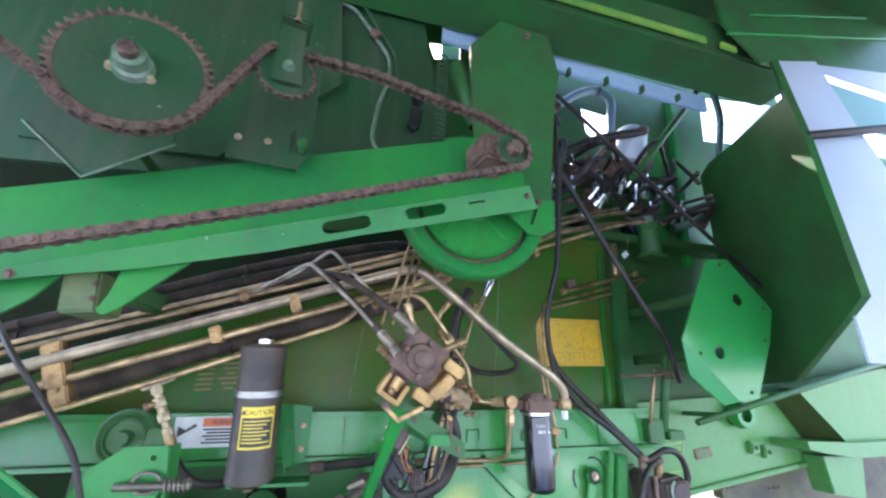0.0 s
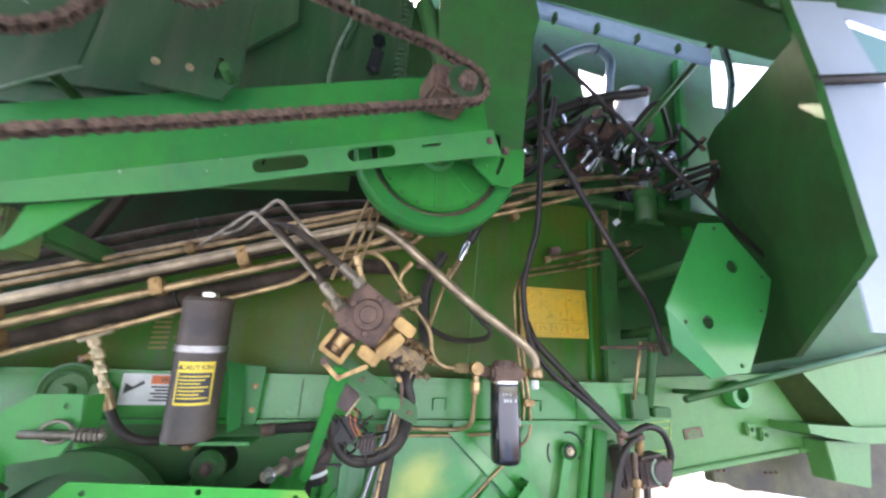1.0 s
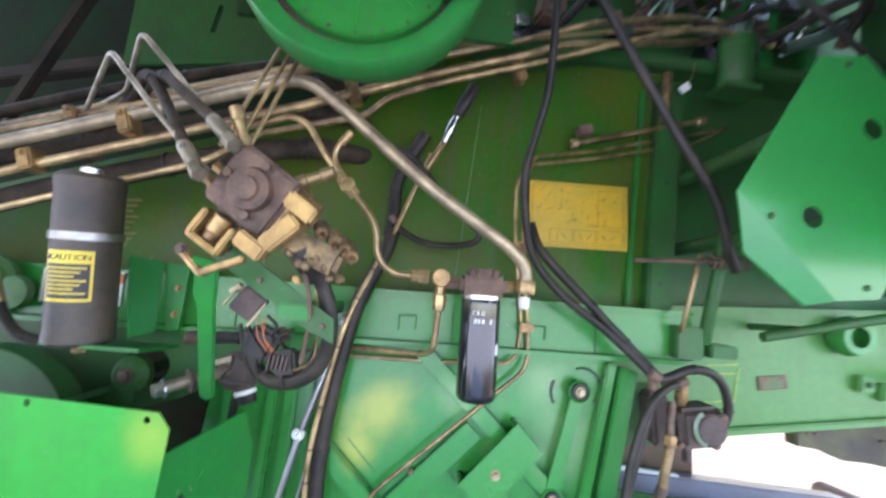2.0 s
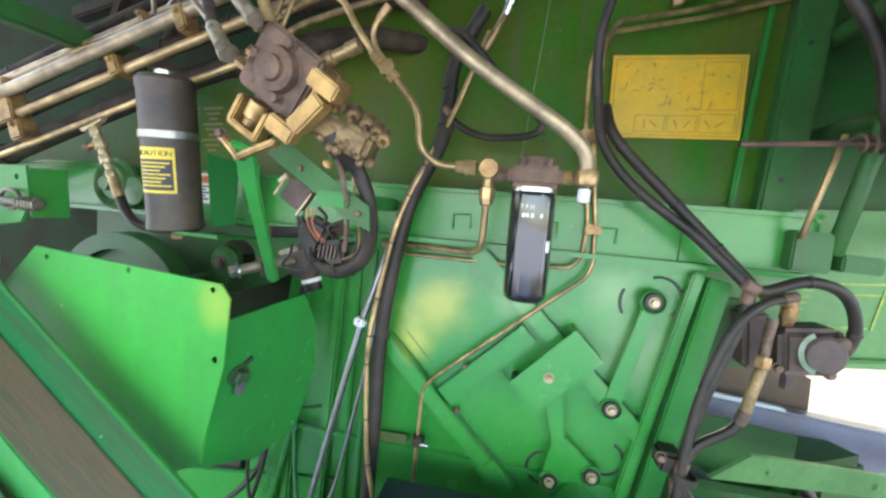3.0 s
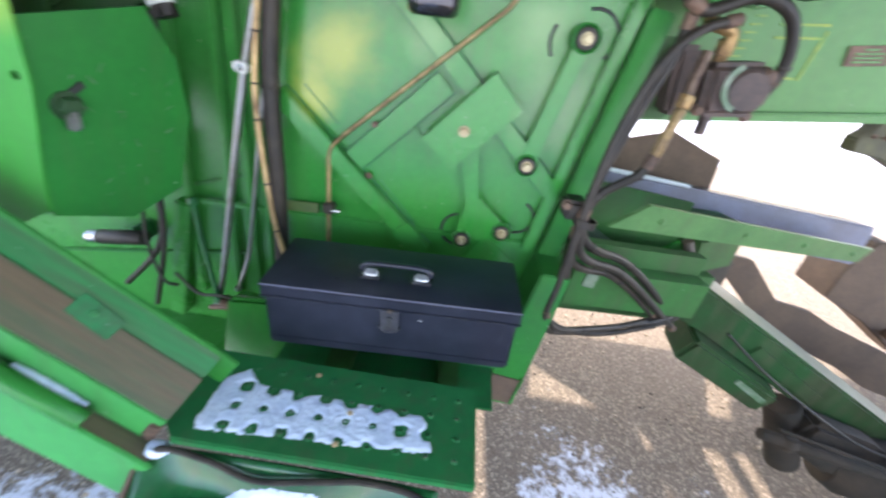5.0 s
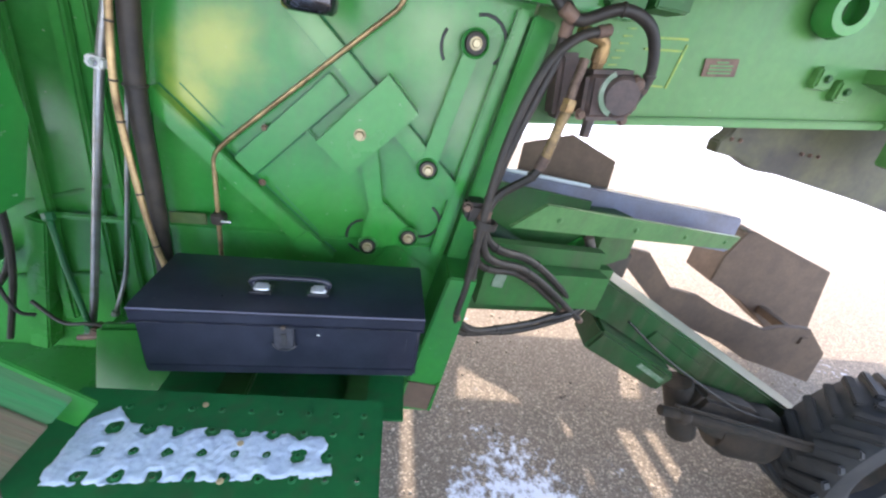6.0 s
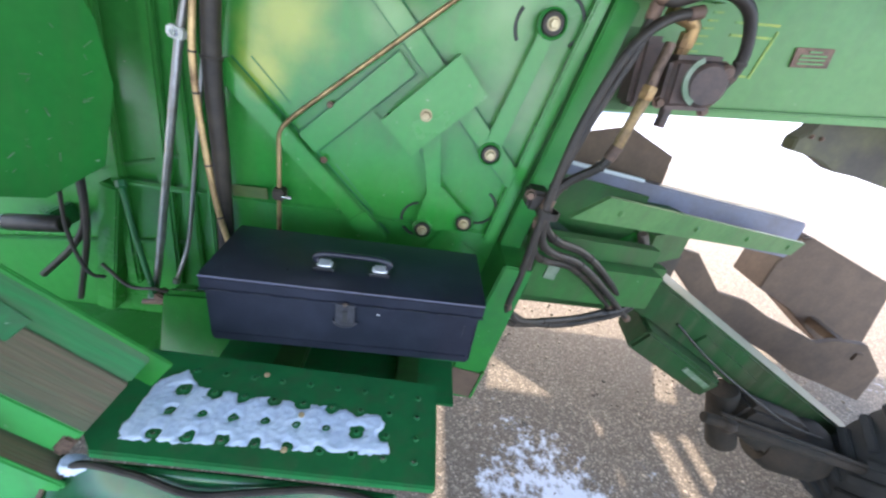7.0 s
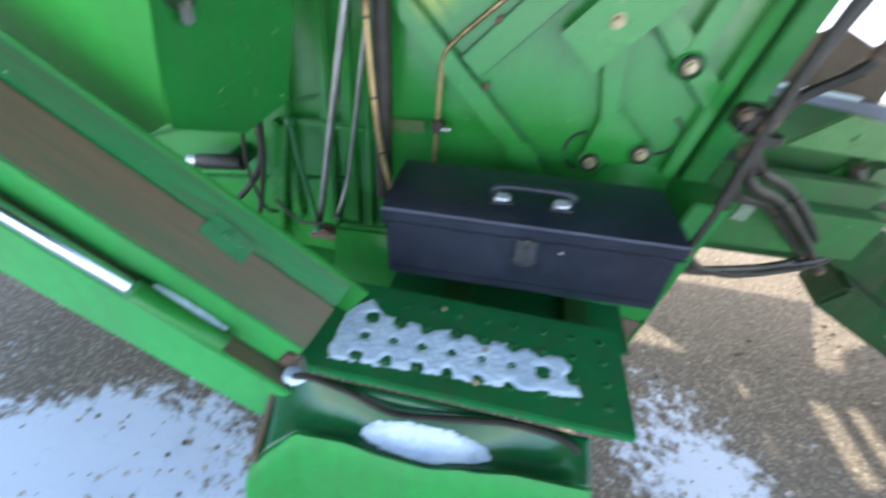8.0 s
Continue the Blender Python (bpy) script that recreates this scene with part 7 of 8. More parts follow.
# lines that run down beside the black hose
pipe_run("long_rod", [(0.352, 1.405, 1.74), (0.268, 1.405, 1.452), (0.15, 1.40, 0.90), (0.13, 1.39, 0.80)], 0.0085, "dull steel rod running down the wall", M_rodsteel, 0.05, "rods")
pipe_run("long_rod", [(0.322, 1.43, 1.565), (0.215, 1.43, 0.96), (0.18, 1.41, 0.85)], 0.005, "thin steel rod running down the wall", M_rodsteel, 0.05, "rods")
rc = thing("rod_clip", "white clip on the steel rod", "clip", (0.266, 1.40, 1.45))
part("clip", box((0.03, 0.022, 0.022), pose(0.266, 1.398, 1.45, 0, 12, 0), 0.004), M_labwhite, rc)
part("screw", nut((0.268, 1.386, 1.45), (0.268, 1.0, 1.45), 0.006, 0.006), M_steel, rc)
pipe_run("thin_rod", [(0.063, 1.45, 1.10), (0.10, 1.41, 0.98), (0.150, 1.37, 0.83)], 0.0065, "dark green thin rod beside the step", M_step, 0.02, "rods")
pv = thing("pivot_clevis", "dusty steel clevis joint at the rod ends", "clevis", (0.17, 1.35, 0.84))
part("clevis", box((0.04, 0.035, 0.03), pose(0.185, 1.355, 0.845, 0, 20, 0), 0.004), M_cast, pv)
part("pin", rod((0.14, 1.34, 0.835), (0.23, 1.34, 0.85), 0.007), M_cast, pv)
part("block", box((0.05, 0.04, 0.04), pose(0.235, 1.36, 0.86), 0.005), M_dusty, pv)
solo("floor_cable", hose([(0.015, 1.40, 1.25), (0.012, 1.40, 1.10), (-0.002, 1.40, 1.0), (-0.05, 1.40, 0.92), (-0.14, 1.40, 0.825)], 0.008, 8), M_black, "thick black cable bending behind the ladder", "cable", "black cables")
solo("floor_cable", hose([(0.025, 1.395, 1.25), (0.018, 1.395, 1.08), (-0.005, 1.395, 0.95), (-0.06, 1.395, 0.77)], 0.007, 8), M_black, "black cable running down behind the ladder", "cable", "black cables")
for pts in ([(-0.02, 1.39, 1.15), (-0.03, 1.38, 0.98), (0.0, 1.37, 0.88), (0.03, 1.38, 0.86)], [(0.03, 1.38, 0.90), (0.10, 1.36, 0.86), (0.17, 1.35, 0.87), (0.25, 1.36, 0.85), (0.36, 1.36, 0.84)]):
    solo("floor_cable", hose(pts, 0.0045, 8), M_black, "black cable near the step", "cable", "black cables")

# ---- folded ladder ----
U, V, W = Vector((-0.808, 0, 0.589)), Vector((0, 1, 0)), Vector((0.589, 0, 0.808))
LO = Vector((0.352, 0.909, 0.967))
lm = Matrix(((U.x, V.x, -W.x, LO.x), (U.y, V.y, -W.y, LO.y), (U.z, V.z, -W.z, LO.z), (0, 0, 0, 1)))   # local: along, depth, down
lf = axes(LO, U, Vector((0.044, 0.099, 0.059)))       # the tilted face: along, across, into the ladder
ld = thing("folded_ladder", "green folded ladder with a worn muddy face and a gas strut", "ladder", LO)
LL = 1.55
part("deck", box((LL, 0.076, 0.008), lf @ pose(LL / 2, 0.038, 0.004), 0.002), M_worn, ld, "muddy brown worn face")
part("deck_edge", box((LL, 0.050, 0.008), lf @ pose(LL / 2, 0.101, 0.0045), 0.003), M_ladder, ld)
part("inner_rail", box((LL, 0.006, 0.07), lm @ pose(LL / 2 - 0.03, 0.098, -0.045), 0.002), M_green, ld)
part("side_rail", box((LL, 0.010, 0.072), lm @ pose(LL / 2, 0.004, 0.038), 0.003), M_rail, ld)
part("recess", box((LL + 0.02, 0.034, 0.006), lm @ pose(LL / 2 - 0.01, -0.014, 0.078), 0.002), M_worn, ld, "dirty brown recess")
part("lower_rail", box((LL + 0.03, 0.008, 0.122), lm @ pose(LL / 2 - 0.015, -0.030, 0.135), 0.003), M_rail, ld)
part("strut_rod", rod(lm @ Vector((0.23, -0.025, 0.062)), lm @ Vector((LL - 0.1, -0.025, 0.060)), 0.0115), M_chrome, ld, "chrome gas-strut rod")
sleeve = part("strut_sleeve", rod(lm @ Vector((0.095, -0.026, 0.063)), lm @ Vector((0.240, -0.025, 0.061)), 0.0155, 18), M_green, ld)
part("sleeve_collar", lathe([(0.0118, 0), (0.0160, 0), (0.0166, 0.002), (0.0166, 0.007), (0.0118, 0.009)], along(lm @ Vector((0.234, -0.025, 0.061)), lm @ Vector((0.40, -0.025, 0.0605))), 18), M_ladder, sleeve)
plate_ = part("hinge_plate", box((0.074, 0.036, 0.0025), lf @ pose(0.186, 0.072, -0.0010, 0, 0, 4), 0.001), M_scuff, ld)
part("hinge_bolt", nut(lf @ Vector((0.19, 0.074, -0.002)), lf @ Vector((0.19, 0.074, -1)), 0.005, 0.004), M_ladder, plate_)
part("end_cap", box((0.008, 0.034, 0.110), lm @ pose(-0.006, -0.014, 0.140), 0.002), M_rail, ld)
part("rust_corner", box((0.020, 0.014, 0.050), lm @ pose(0.008, 0.002, 0.045), 0.004), M_rust, ld)
rngs = random.Random(8)
path_ = [lm @ Vector((0.108 + 0.118 * i / 26, -0.0045 + rngs.uniform(-0.0004, 0.0004), 0.0600)) for i in range(27)]
solo("strut_snow", sweep(path_, 0.0065, 8, wave=lambda i: (0.45 + 0.55 * math.sin(math.pi * i / 26)) * (1 + 0.22 * math.sin(i * 1.9) * math.sin(i * 0.7))), M_snow, "thin ridge of snow caught behind the gas strut", "snow", kind="stuff", smooth=180)

# ---- perforated step ----
st = thing("step_platform", "dark green perforated steel step with thin snow", "step", (0.6, 1.0, 0.87))
SX0, SX1, SY0, SY1, SZ = 0.322, 0.857, 0.905, 1.105, 0.935
sp_out = [(SX0, SY0 + 0.03), (SX0 + 0.03, SY0), (SX1, SY0), (SX1, SY1), (SX0, SY1)]
holes, lips = [], []
for y in (0.941, 0.983, 1.026, 1.068):
    for c_ in range(9):
        x = 0.420 + 0.0503 * c_
        lips.append((x, y))
        holes.append(ring(x, y, 0.0035, 8))
part("tread", sheet(sp_out, 0.004, Matrix.Translation((0, 0, SZ - 0.004)), holes), M_step, st)
bm = lathe([(0.0038, 0), (0.0068, 0.0), (0.0050, 0.0018), (0.0036, 0.0020), (0.0036, 0)], Matrix(), 10)
rim_me = None
for x, y in lips:
    if rim_me is None:
        o = part("hole_rim", bm, M_step, st)
        rim_me = o.data
    else:
        o = new("hole_rim", rim_me)
        o.parent = st
        o.matrix_parent_inverse = st.matrix_basis.inverted()
    o.matrix_basis = Matrix.Translation((x, y, SZ))
part("front_edge", box((SX1 - SX0 - 0.03, 0.005, 0.014), pose((SX0 + SX1) / 2 + 0.015, SY0, SZ - 0.009), 0.0015), M_step, st)
part("side_edge", box((0.005, SY1 - SY0, 0.014), pose(SX1, (SY0 + SY1) / 2, SZ - 0.009), 0.0015), M_step, st)
part("back_edge", box((SX1 - SX0, 0.005, 0.05), pose((SX0 + SX1) / 2, SY1, SZ - 0.029), 0.0015), M_step, st)
part("under_tray", box((0.50, 0.34, 0.006), pose(0.655, 1.285, 0.868), 0.002), M_step, st)
part("gusset", sheet([(SX0 + 0.28, 0.80), (SX1, 0.885), (SX1, 0.92), (SX0 + 0.2, 0.92)], 0.006, facing(1.0)), M_step, st)
part("support", box((0.06, 0.42, 0.06), pose(0.55, 1.28, 0.855), 0.004), M_dark, st)
part("support", box((0.05, 0.42, 0.05), pose(0.80, 1.28, 0.86), 0.004), M_dark, st)


def snow_sheet(name, label, x0, x1, y0, y1, z, amount, step=0.0028, lift=0.006):
    """A thin uneven sheet of snow: it lies above the support where amount(x, y) is positive and sinks into it elsewhere."""
    nx, ny = int((x1 - x0) / step), int((y1 - y0) / step)
    bm = bmesh.new()
    grid, fs = [], []
    for i in range(nx + 1):
        row, fr_ = [], []
        for j in range(ny + 1):
            x, y = x0 + i * step, y0 + j * step
            f = amount(x, y) + 0.0045 * noise.noise(Vector((x * 90, y * 90, 1))) + 0.0015 * noise.noise(Vector((x * 260, y * 260, 5)))
            k = max(0.0, min(1.0, 0.5 + f / 0.012))
            row.append((x, y, z(x, y) - 0.0025 + lift * k + 0.0012 * k * noise.noise(Vector((x * 120, y * 120, 8)))))
            fr_.append(k)
        grid.append(row)
        fs.append(fr_)
    made = {}

    def vert(i, j):
        if (i, j) not in made:
            made[(i, j)] = bm.verts.new(grid[i][j])
        return made[(i, j)]
    for i in range(nx):
        for j in range(ny):
            if max(fs[i][j], fs[i + 1][j], fs[i][j + 1], fs[i + 1][j + 1]) > 0.15:
                bm.faces.new((vert(i, j), vert(i + 1, j), vert(i + 1, j + 1), vert(i, j + 1)))
    return solo(name, bm, M_snow, label, "snow", kind="stuff", smooth=180)


def on_step(x, y):
    """How far inside the snow on the tread a place lies, in metres."""
    t = (x - 0.38) / 0.39
    top = 1.037 - 0.018 * max(0, t) + 0.030 * max(0.0, 1 - abs(x - 0.405) / 0.035)
    f = min(top - y, y - (0.926 + 0.020 * t), x - (0.372 + 0.25 * max(0, 0.955 - y)), 0.775 - x + 0.35 * (0.975 - y))
    for lx, ly in lips:
        if ly > 1.05:
            continue
        if ly > 1.0:
            r = 0.0132
        elif ly > 0.96:
            r = 0.0080 - 0.002 * max(0, t) if lx < 0.70 else 0.0135
        else:
            r = 0.0105
        f = min(f, math.hypot(x - lx, y - ly) - r)
    return f


snow_sheet("step_snow", "patch of thin snow melted round the step's holes", 0.36, 0.80, 0.915, 1.075, lambda x, y: SZ, on_step, step=0.0022, lift=0.0052)
for x, y in ((0.625, 1.0), (0.618, 0.935), (0.54, 1.075)):
    solo("dry_leaf", lathe([(0, 0), (0.0035, 0.001), (0.0055, 0.0005), (0.0045, 0.002), (0, 0.003)], pose(x, y, SZ + 0.0035, 10, 5, 30), 7), M_leaf, "crumb of dry leaf on the step", "leaf", "dry leaves")

# rounded moulded cover below the step
fc = thing("step_cover", "green moulded cover below the step with a dip of snow", "cover", (0.55, 0.85, 0.5))


def cover_z(t):
    """The height of the cover's front lip along its length."""
    keys = ((0, 0.795), (0.05, 0.825), (0.11, 0.850), (0.26, 0.858), (0.40, 0.842), (0.52, 0.838), (0.66, 0.862), (0.80, 0.885), (1.0, 0.888))
    for (a, za), (b, zb) in zip(keys, keys[1:]):
        if t <= b:
            k = (t - a) / (b - a)
            k = k * k * (3 - 2 * k)
            return za + (zb - za) * k
    return keys[-1][1]


def cover_front(t):
    return 0.835 - 0.05 * max(0.0, 1 - t / 0.11)


def cover_top(x, y):
    """The cover's upper surface between the step and the lip."""
    t = max(0.0, min(1.0, (x - 0.30) / 0.50))
    q = max(0.0, min(1.0, (0.905 - y) / (0.905 - cover_front(t))))
    edge = 1 / (1 + math.exp(-(t - 0.10) * 40)) / (1 + math.exp((t - 0.94) * 60))
    return 0.905 + (cover_z(t) - 0.905) * q - 0.042 * math.sin(math.pi * q) * edge * (0.5 + 0.5 * math.exp(-((t - 0.5) / 0.3) ** 2))


def cover_mesh(j0, j1):
    """The moulded skin between two of its lengthwise lines: the basin on top, or the rounded front."""
    bm = bmesh.new()
    n, k = 60, 20
    rows_ = []
    for i in range(n + 1):
        t = i / n
        x = 0.30 + 0.50 * t
        row = []
        fy, lz = cover_front(t), cover_z(t)
        for j in range(j0, j1 + 1):
            s = j / k
            if s < 0.6:
                y = 0.905 - (0.905 - fy) * s / 0.6
                z = cover_top(x, y)
            else:
                q = (s - 0.6) / 0.4
                y, z = fy - 0.022 * math.sin(min(1, q * 2.2) * math.pi / 2), lz - 0.30 * q ** 1.5 - 0.004 * q
            row.append(bm.verts.new((x - (0.028 * max(0, s - 0.3) * max(0.0, 1 - t / 0.1)), y, z)))
        rows_.append(row)
    for a, b in zip(rows_, rows_[1:]):
        for j in range(j1 - j0):
            bm.faces.new((a[j], b[j], b[j + 1], a[j + 1]))
    return bm


# basin and lit front are split so the basin's shade can be coloured in
for nm, j0, j1, mat_, lab_ in (("basin", 0, 11, M_basin, "glossy basin coloured darker for its shade"), ("front", 11, 20, M_rail, "")):
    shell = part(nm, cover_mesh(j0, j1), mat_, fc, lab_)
    skin = shell.modifiers.new("thickness", "SOLIDIFY")
    skin.thickness, skin.offset = 0.005, -1
part("left_end", sheet([(0.77, 0.55), (0.905, 0.55), (0.905, 0.90), (0.86, 0.87), (0.80, 0.83)], 0.006, Matrix(((0, 0, 1, 0.297), (1, 0, 0, 0), (0, 1, 0, 0), (0, 0, 0, 1)))), M_brownm, fc)
part("right_end", sheet([(0.80, 0.55), (0.905, 0.55), (0.905, 0.90), (0.82, 0.83)], 0.006, Matrix(((0, 0, 1, 0.797), (1, 0, 0, 0), (0, 1, 0, 0), (0, 0, 0, 1)))), M_step, fc)
part("seal", hose([(0.31, 0.885, 0.885), (0.345, 0.895, 0.915), (0.42, 0.893, 0.905), (0.50, 0.885, 0.885), (0.60, 0.89, 0.900), (0.68, 0.895, 0.912), (0.76, 0.892, 0.905), (0.797, 0.88, 0.885)], 0.0055, 8), M_black, fc, "black rubber edge strip")
snow_sheet("cover_snow", "small drift of snow in the cover's dip", 0.43, 0.68, 0.84, 0.915, lambda x, y: cover_top(x, y) + 0.004, lambda x, y: 0.022 * (1 - ((x - 0.555) / 0.095) ** 2 - ((y - 0.868) / 0.018) ** 2), step=0.0018, lift=0.007)
snow_sheet("corner_snow", "pinch of snow in the ladder's corner", 0.30, 0.37, 0.875, 0.935, lambda x, y: 0.905, lambda x, y: 0.02 * (1 - ((x - 0.330) / 0.018) ** 2 - ((y - 0.900) / 0.014) ** 2), step=0.002, lift=0.011)

# ---- black toolbox ----
solo("tool_shelf", box((0.49, 0.28, 0.030), pose(0.664, 1.315, 0.941, 0, -1.5, 0), 0.004), M_step, "dark green sheet-metal shelf carrying the toolbox", "shelf")
tb = thing("toolbox", "black steel toolbox with a bright-lugged carrying handle", "toolbox", (0.66, 1.22, 0.95))
tm = pose(0.664, 1.227, 0.960, 0, -1.5, 1.5)
TL, TD = 0.502, 0.185


def tpart(name, bm, mat, label="", parent=None):
    bm.transform(tm)
    return part(name, bm, mat, parent or tb, label)


tpart("body", box((TL, TD, 0.125), pose(0, 0, 0.0625), 0.006, seg=3), M_box)
tpart("bottom_crease", box((TL - 0.02, 0.004, 0.004), pose(0, -TD / 2, 0.022), 0.001), M_box)
lid = tpart("lid", sheet([(-TD / 2 - 0.004, 0.122), (TD / 2 + 0.004, 0.122), (TD / 2 + 0.004, 0.150), (TD / 2 - 0.004, 0.158), (-TD / 2 + 0.006, 0.156), (-TD / 2 - 0.004, 0.149)], TL + 0.010, Matrix(((0, 0, 1, -TL / 2 - 0.005), (1, 0, 0, 0), (0, 1, 0, 0), (0, 0, 0, 1))), bevel=0.003), M_box)
tpart("lid_bead", box((TL + 0.012, 0.004, 0.005), pose(0, -TD / 2 - 0.005, 0.124), 0.0015), M_box, parent=lid)
# blue-grey bead that colours in the shine along the lid's edge
tpart("lid_bead", box((TL + 0.010, 0.003, 0.003), pose(0, -TD / 2 - 0.0035, 0.1505), 0.001), M_bluegrey, parent=lid)
hd = tpart("handle", hose([(-0.058, -0.03, 0.160), (-0.070, -0.033, 0.176), (-0.052, -0.036, 0.188), (0, -0.037, 0.190), (0.052, -0.036, 0.188), (0.070, -0.033, 0.176), (0.058, -0.03, 0.160)], 0.0056, 12), M_box, "black carrying handle")
for x in (-0.052, 0.052):
    tpart("mount", box((0.044, 0.034, 0.006), pose(x, -0.034, 0.160), 0.003, seg=2), M_hasp, "", hd)
    tpart("lug", box((0.030, 0.020, 0.010), pose(x, -0.036, 0.166, 30, 0, 0), 0.0045, seg=3), M_lug, "bright chromed lug", hd)
tpart("hasp", box((0.036, 0.005, 0.052), pose(0.0, -TD / 2 - 0.006, 0.100), 0.002), M_hasp, "scuffed dark grey latch plate")
tpart("hasp_slot", box((0.009, 0.004, 0.026), pose(0.0, -TD / 2 - 0.0085, 0.098), 0.001), M_ink)
tpart("hasp_eye", rod((0.0, -TD / 2 - 0.008, 0.126), (0.0, -TD / 2 - 0.012, 0.126), 0.004), M_grey)
tpart("hasp_loop", sweep([Vector((0.021 * math.cos(a), -TD / 2 - 0.008, 0.086 + 0.014 * math.sin(a))) for a in np.linspace(math.pi, 2 * math.pi, 9)], 0.0018, 6), M_hasp)
tpart("chip", box((0.006, 0.002, 0.002), pose(0.06, -TD / 2 - 0.0025, 0.105, 0, 20, 0), 0.0005), M_labwhite, "small bright paint chip")
tpart("scratch", box((0.0012, 0.001, 0.030), pose(0.225, -TD / 2 - 0.0002, 0.085, 0, 4, 0), 0), M_hasp)
rt = random.Random(4)
for i in range(14):
    tpart("speck", box((rt.uniform(0.001, 0.003), rt.uniform(0.001, 0.002), 0.0006), pose(rt.uniform(-0.24, 0.24), rt.uniform(-0.08, 0.07), 0.1572, 0, 0, rt.uniform(0, 90)), 0), M_hasp, "", lid)
# pale dashes for the scuffs and the painted-in shine of the edge
for i in range(7):
    tpart("edge_scuff_shine", box((rt.uniform(0.02, 0.06), 0.0012, 0.0012), pose(-0.22 + 0.07 * i, -TD / 2 - 0.0068, 0.1258, 0, 0, 0), 0), M_hasp, "", lid)

# ---- pump and hoses at the tail ----
pu = thing("tail_pump", "dirty brown hydraulic motor with brass-coloured fittings", "pump", (1.23, 1.42, 1.46))
part("flange", box((0.05, 0.08, 0.13), pose(1.170, 1.44, 1.545, 0, -8, 0), 0.010), M_pump, pu)
part("body", box((0.112, 0.085, 0.098), pose(1.249, 1.400, 1.543, 0, -8, 0), 0.014, seg=3), M_pump, pu)
part("cover", lathe([(0, 0), (0.040, 0), (0.040, 0.012), (0.034, 0.018), (0, 0.018)], along((1.262, 1.360, 1.545), (1.266, 0.36, 1.52)), 24), M_pump, pu)
part("plate", box((0.085, 0.02, 0.16), pose(1.135, 1.47, 1.54, 0, -6, 0), 0.004), M_dark, pu)
part("knob", lathe([(0, 0), (0.014, 0), (0.015, 0.010), (0.010, 0.016), (0, 0.016)], along((1.288, 1.358, 1.572), (1.29, 0.36, 1.55)), 14), M_cast, pu)
part("scale_plate", sheet([(0.046 * math.cos(a), 0.046 * math.sin(a)) for a in np.linspace(radians(115), radians(245), 12)] + [(0.036 * math.cos(a), 0.036 * math.sin(a)) for a in np.linspace(radians(245), radians(115), 12)], 0.003, axes((1.255, 1.340, 1.550), (1, 0, 0.12), (0, 0.05, 1))), M_edge, pu, "pale curved plate")
part("top_port", lathe([(0, 0), (0.013, 0), (0.013, 0.02), (0.016, 0.022), (0.016, 0.045), (0, 0.045)], along((1.215, 1.40, 1.58), (1.21, 1.38, 1.66)), 8), M_brass, pu)
part("top_elbow", tube([(1.212, 1.385, 1.615), (1.21, 1.38, 1.638), (1.15, 1.37, 1.648)], 0.012, 0.02, 10), M_brass, pu)
part("side_stem", tube([(1.175, 1.37, 1.60), (1.165, 1.36, 1.55), (1.162, 1.355, 1.49)], 0.010, 0.02, 10), M_rust, pu)
part("side_nut", rod((1.163, 1.355, 1.525), (1.160, 1.353, 1.50), 0.015, 6), M_brass, pu)
part("side_ferrule", rod((1.160, 1.353, 1.50), (1.142, 1.350, 1.40), 0.011), M_goldgrime, pu)
part("drain", rod((1.235, 1.40, 1.50), (1.235, 1.40, 1.452), 0.013, 6), M_pump, pu)
for p in ((1.30, 1.385, 1.58), (1.20, 1.375, 1.50), (1.30, 1.385, 1.50)):
    part("bolt", nut(p, (p[0], 0, p[2]), 0.009, 0.01), M_cast, pu)
hk = "black hoses"
hose_line("pump_hose", [(1.095, 1.335, 1.672), (1.135, 1.34, 1.66), (1.205, 1.335, 1.688), (1.275, 1.345, 1.668), (1.312, 1.36, 1.60), (1.305, 1.375, 1.54), (1.297, 1.39, 1.512)], 0.0110, 10, M_black, "black hose arching over the pump", "hose", hk, True, (0.35, 0.7))
hose_line("pump_hose", [(1.20, 1.355, 1.655), (1.14, 1.345, 1.632), (1.09, 1.335, 1.575), (1.055, 1.335, 1.45), (1.040, 1.335, 1.32), (1.035, 1.335, 1.20), (1.03, 1.335, 1.08), (1.022, 1.335, 0.99), (1.04, 1.36, 0.925), (1.12, 1.41, 0.885), (1.25, 1.48, 0.865), (1.40, 1.55, 0.87), (1.62, 1.72, 0.84)], 0.0095, 10, M_black, "black hose bowing down from the pump", "hose", hk, True, (0.35, 0.7))
hose_line("pump_hose", [(1.12, 1.36, 1.655), (1.11, 1.355, 1.58), (1.07, 1.35, 1.44), (1.045, 1.35, 1.30), (1.055, 1.355, 1.18), (1.10, 1.38, 1.13), (1.20, 1.45, 1.08), (1.30, 1.50, 1.01), (1.44, 1.56, 0.89), (1.52, 1.60, 0.82)], 0.0105, 10, M_black, "black hose sagging towards the axle", "hose", hk, True, (0.35, 0.7))
hose_line("pump_hose", [(1.045, 1.36, 1.26), (1.06, 1.365, 1.20), (1.11, 1.395, 1.155), (1.21, 1.465, 1.105), (1.31, 1.515, 1.035), (1.46, 1.58, 0.90)], 0.011, 8, M_black, "black hose sagging towards the axle", "hose", hk, True, (0.35, 0.7))
hose_line("pump_hose", [(1.035, 1.355, 1.22), (1.05, 1.36, 1.14), (1.10, 1.40, 1.095), (1.19, 1.455, 1.06), (1.29, 1.51, 0.99), (1.43, 1.57, 0.87)], 0.009, 8, M_black, "black hose sagging towards the axle", "hose", hk, True, (0.35, 0.7))
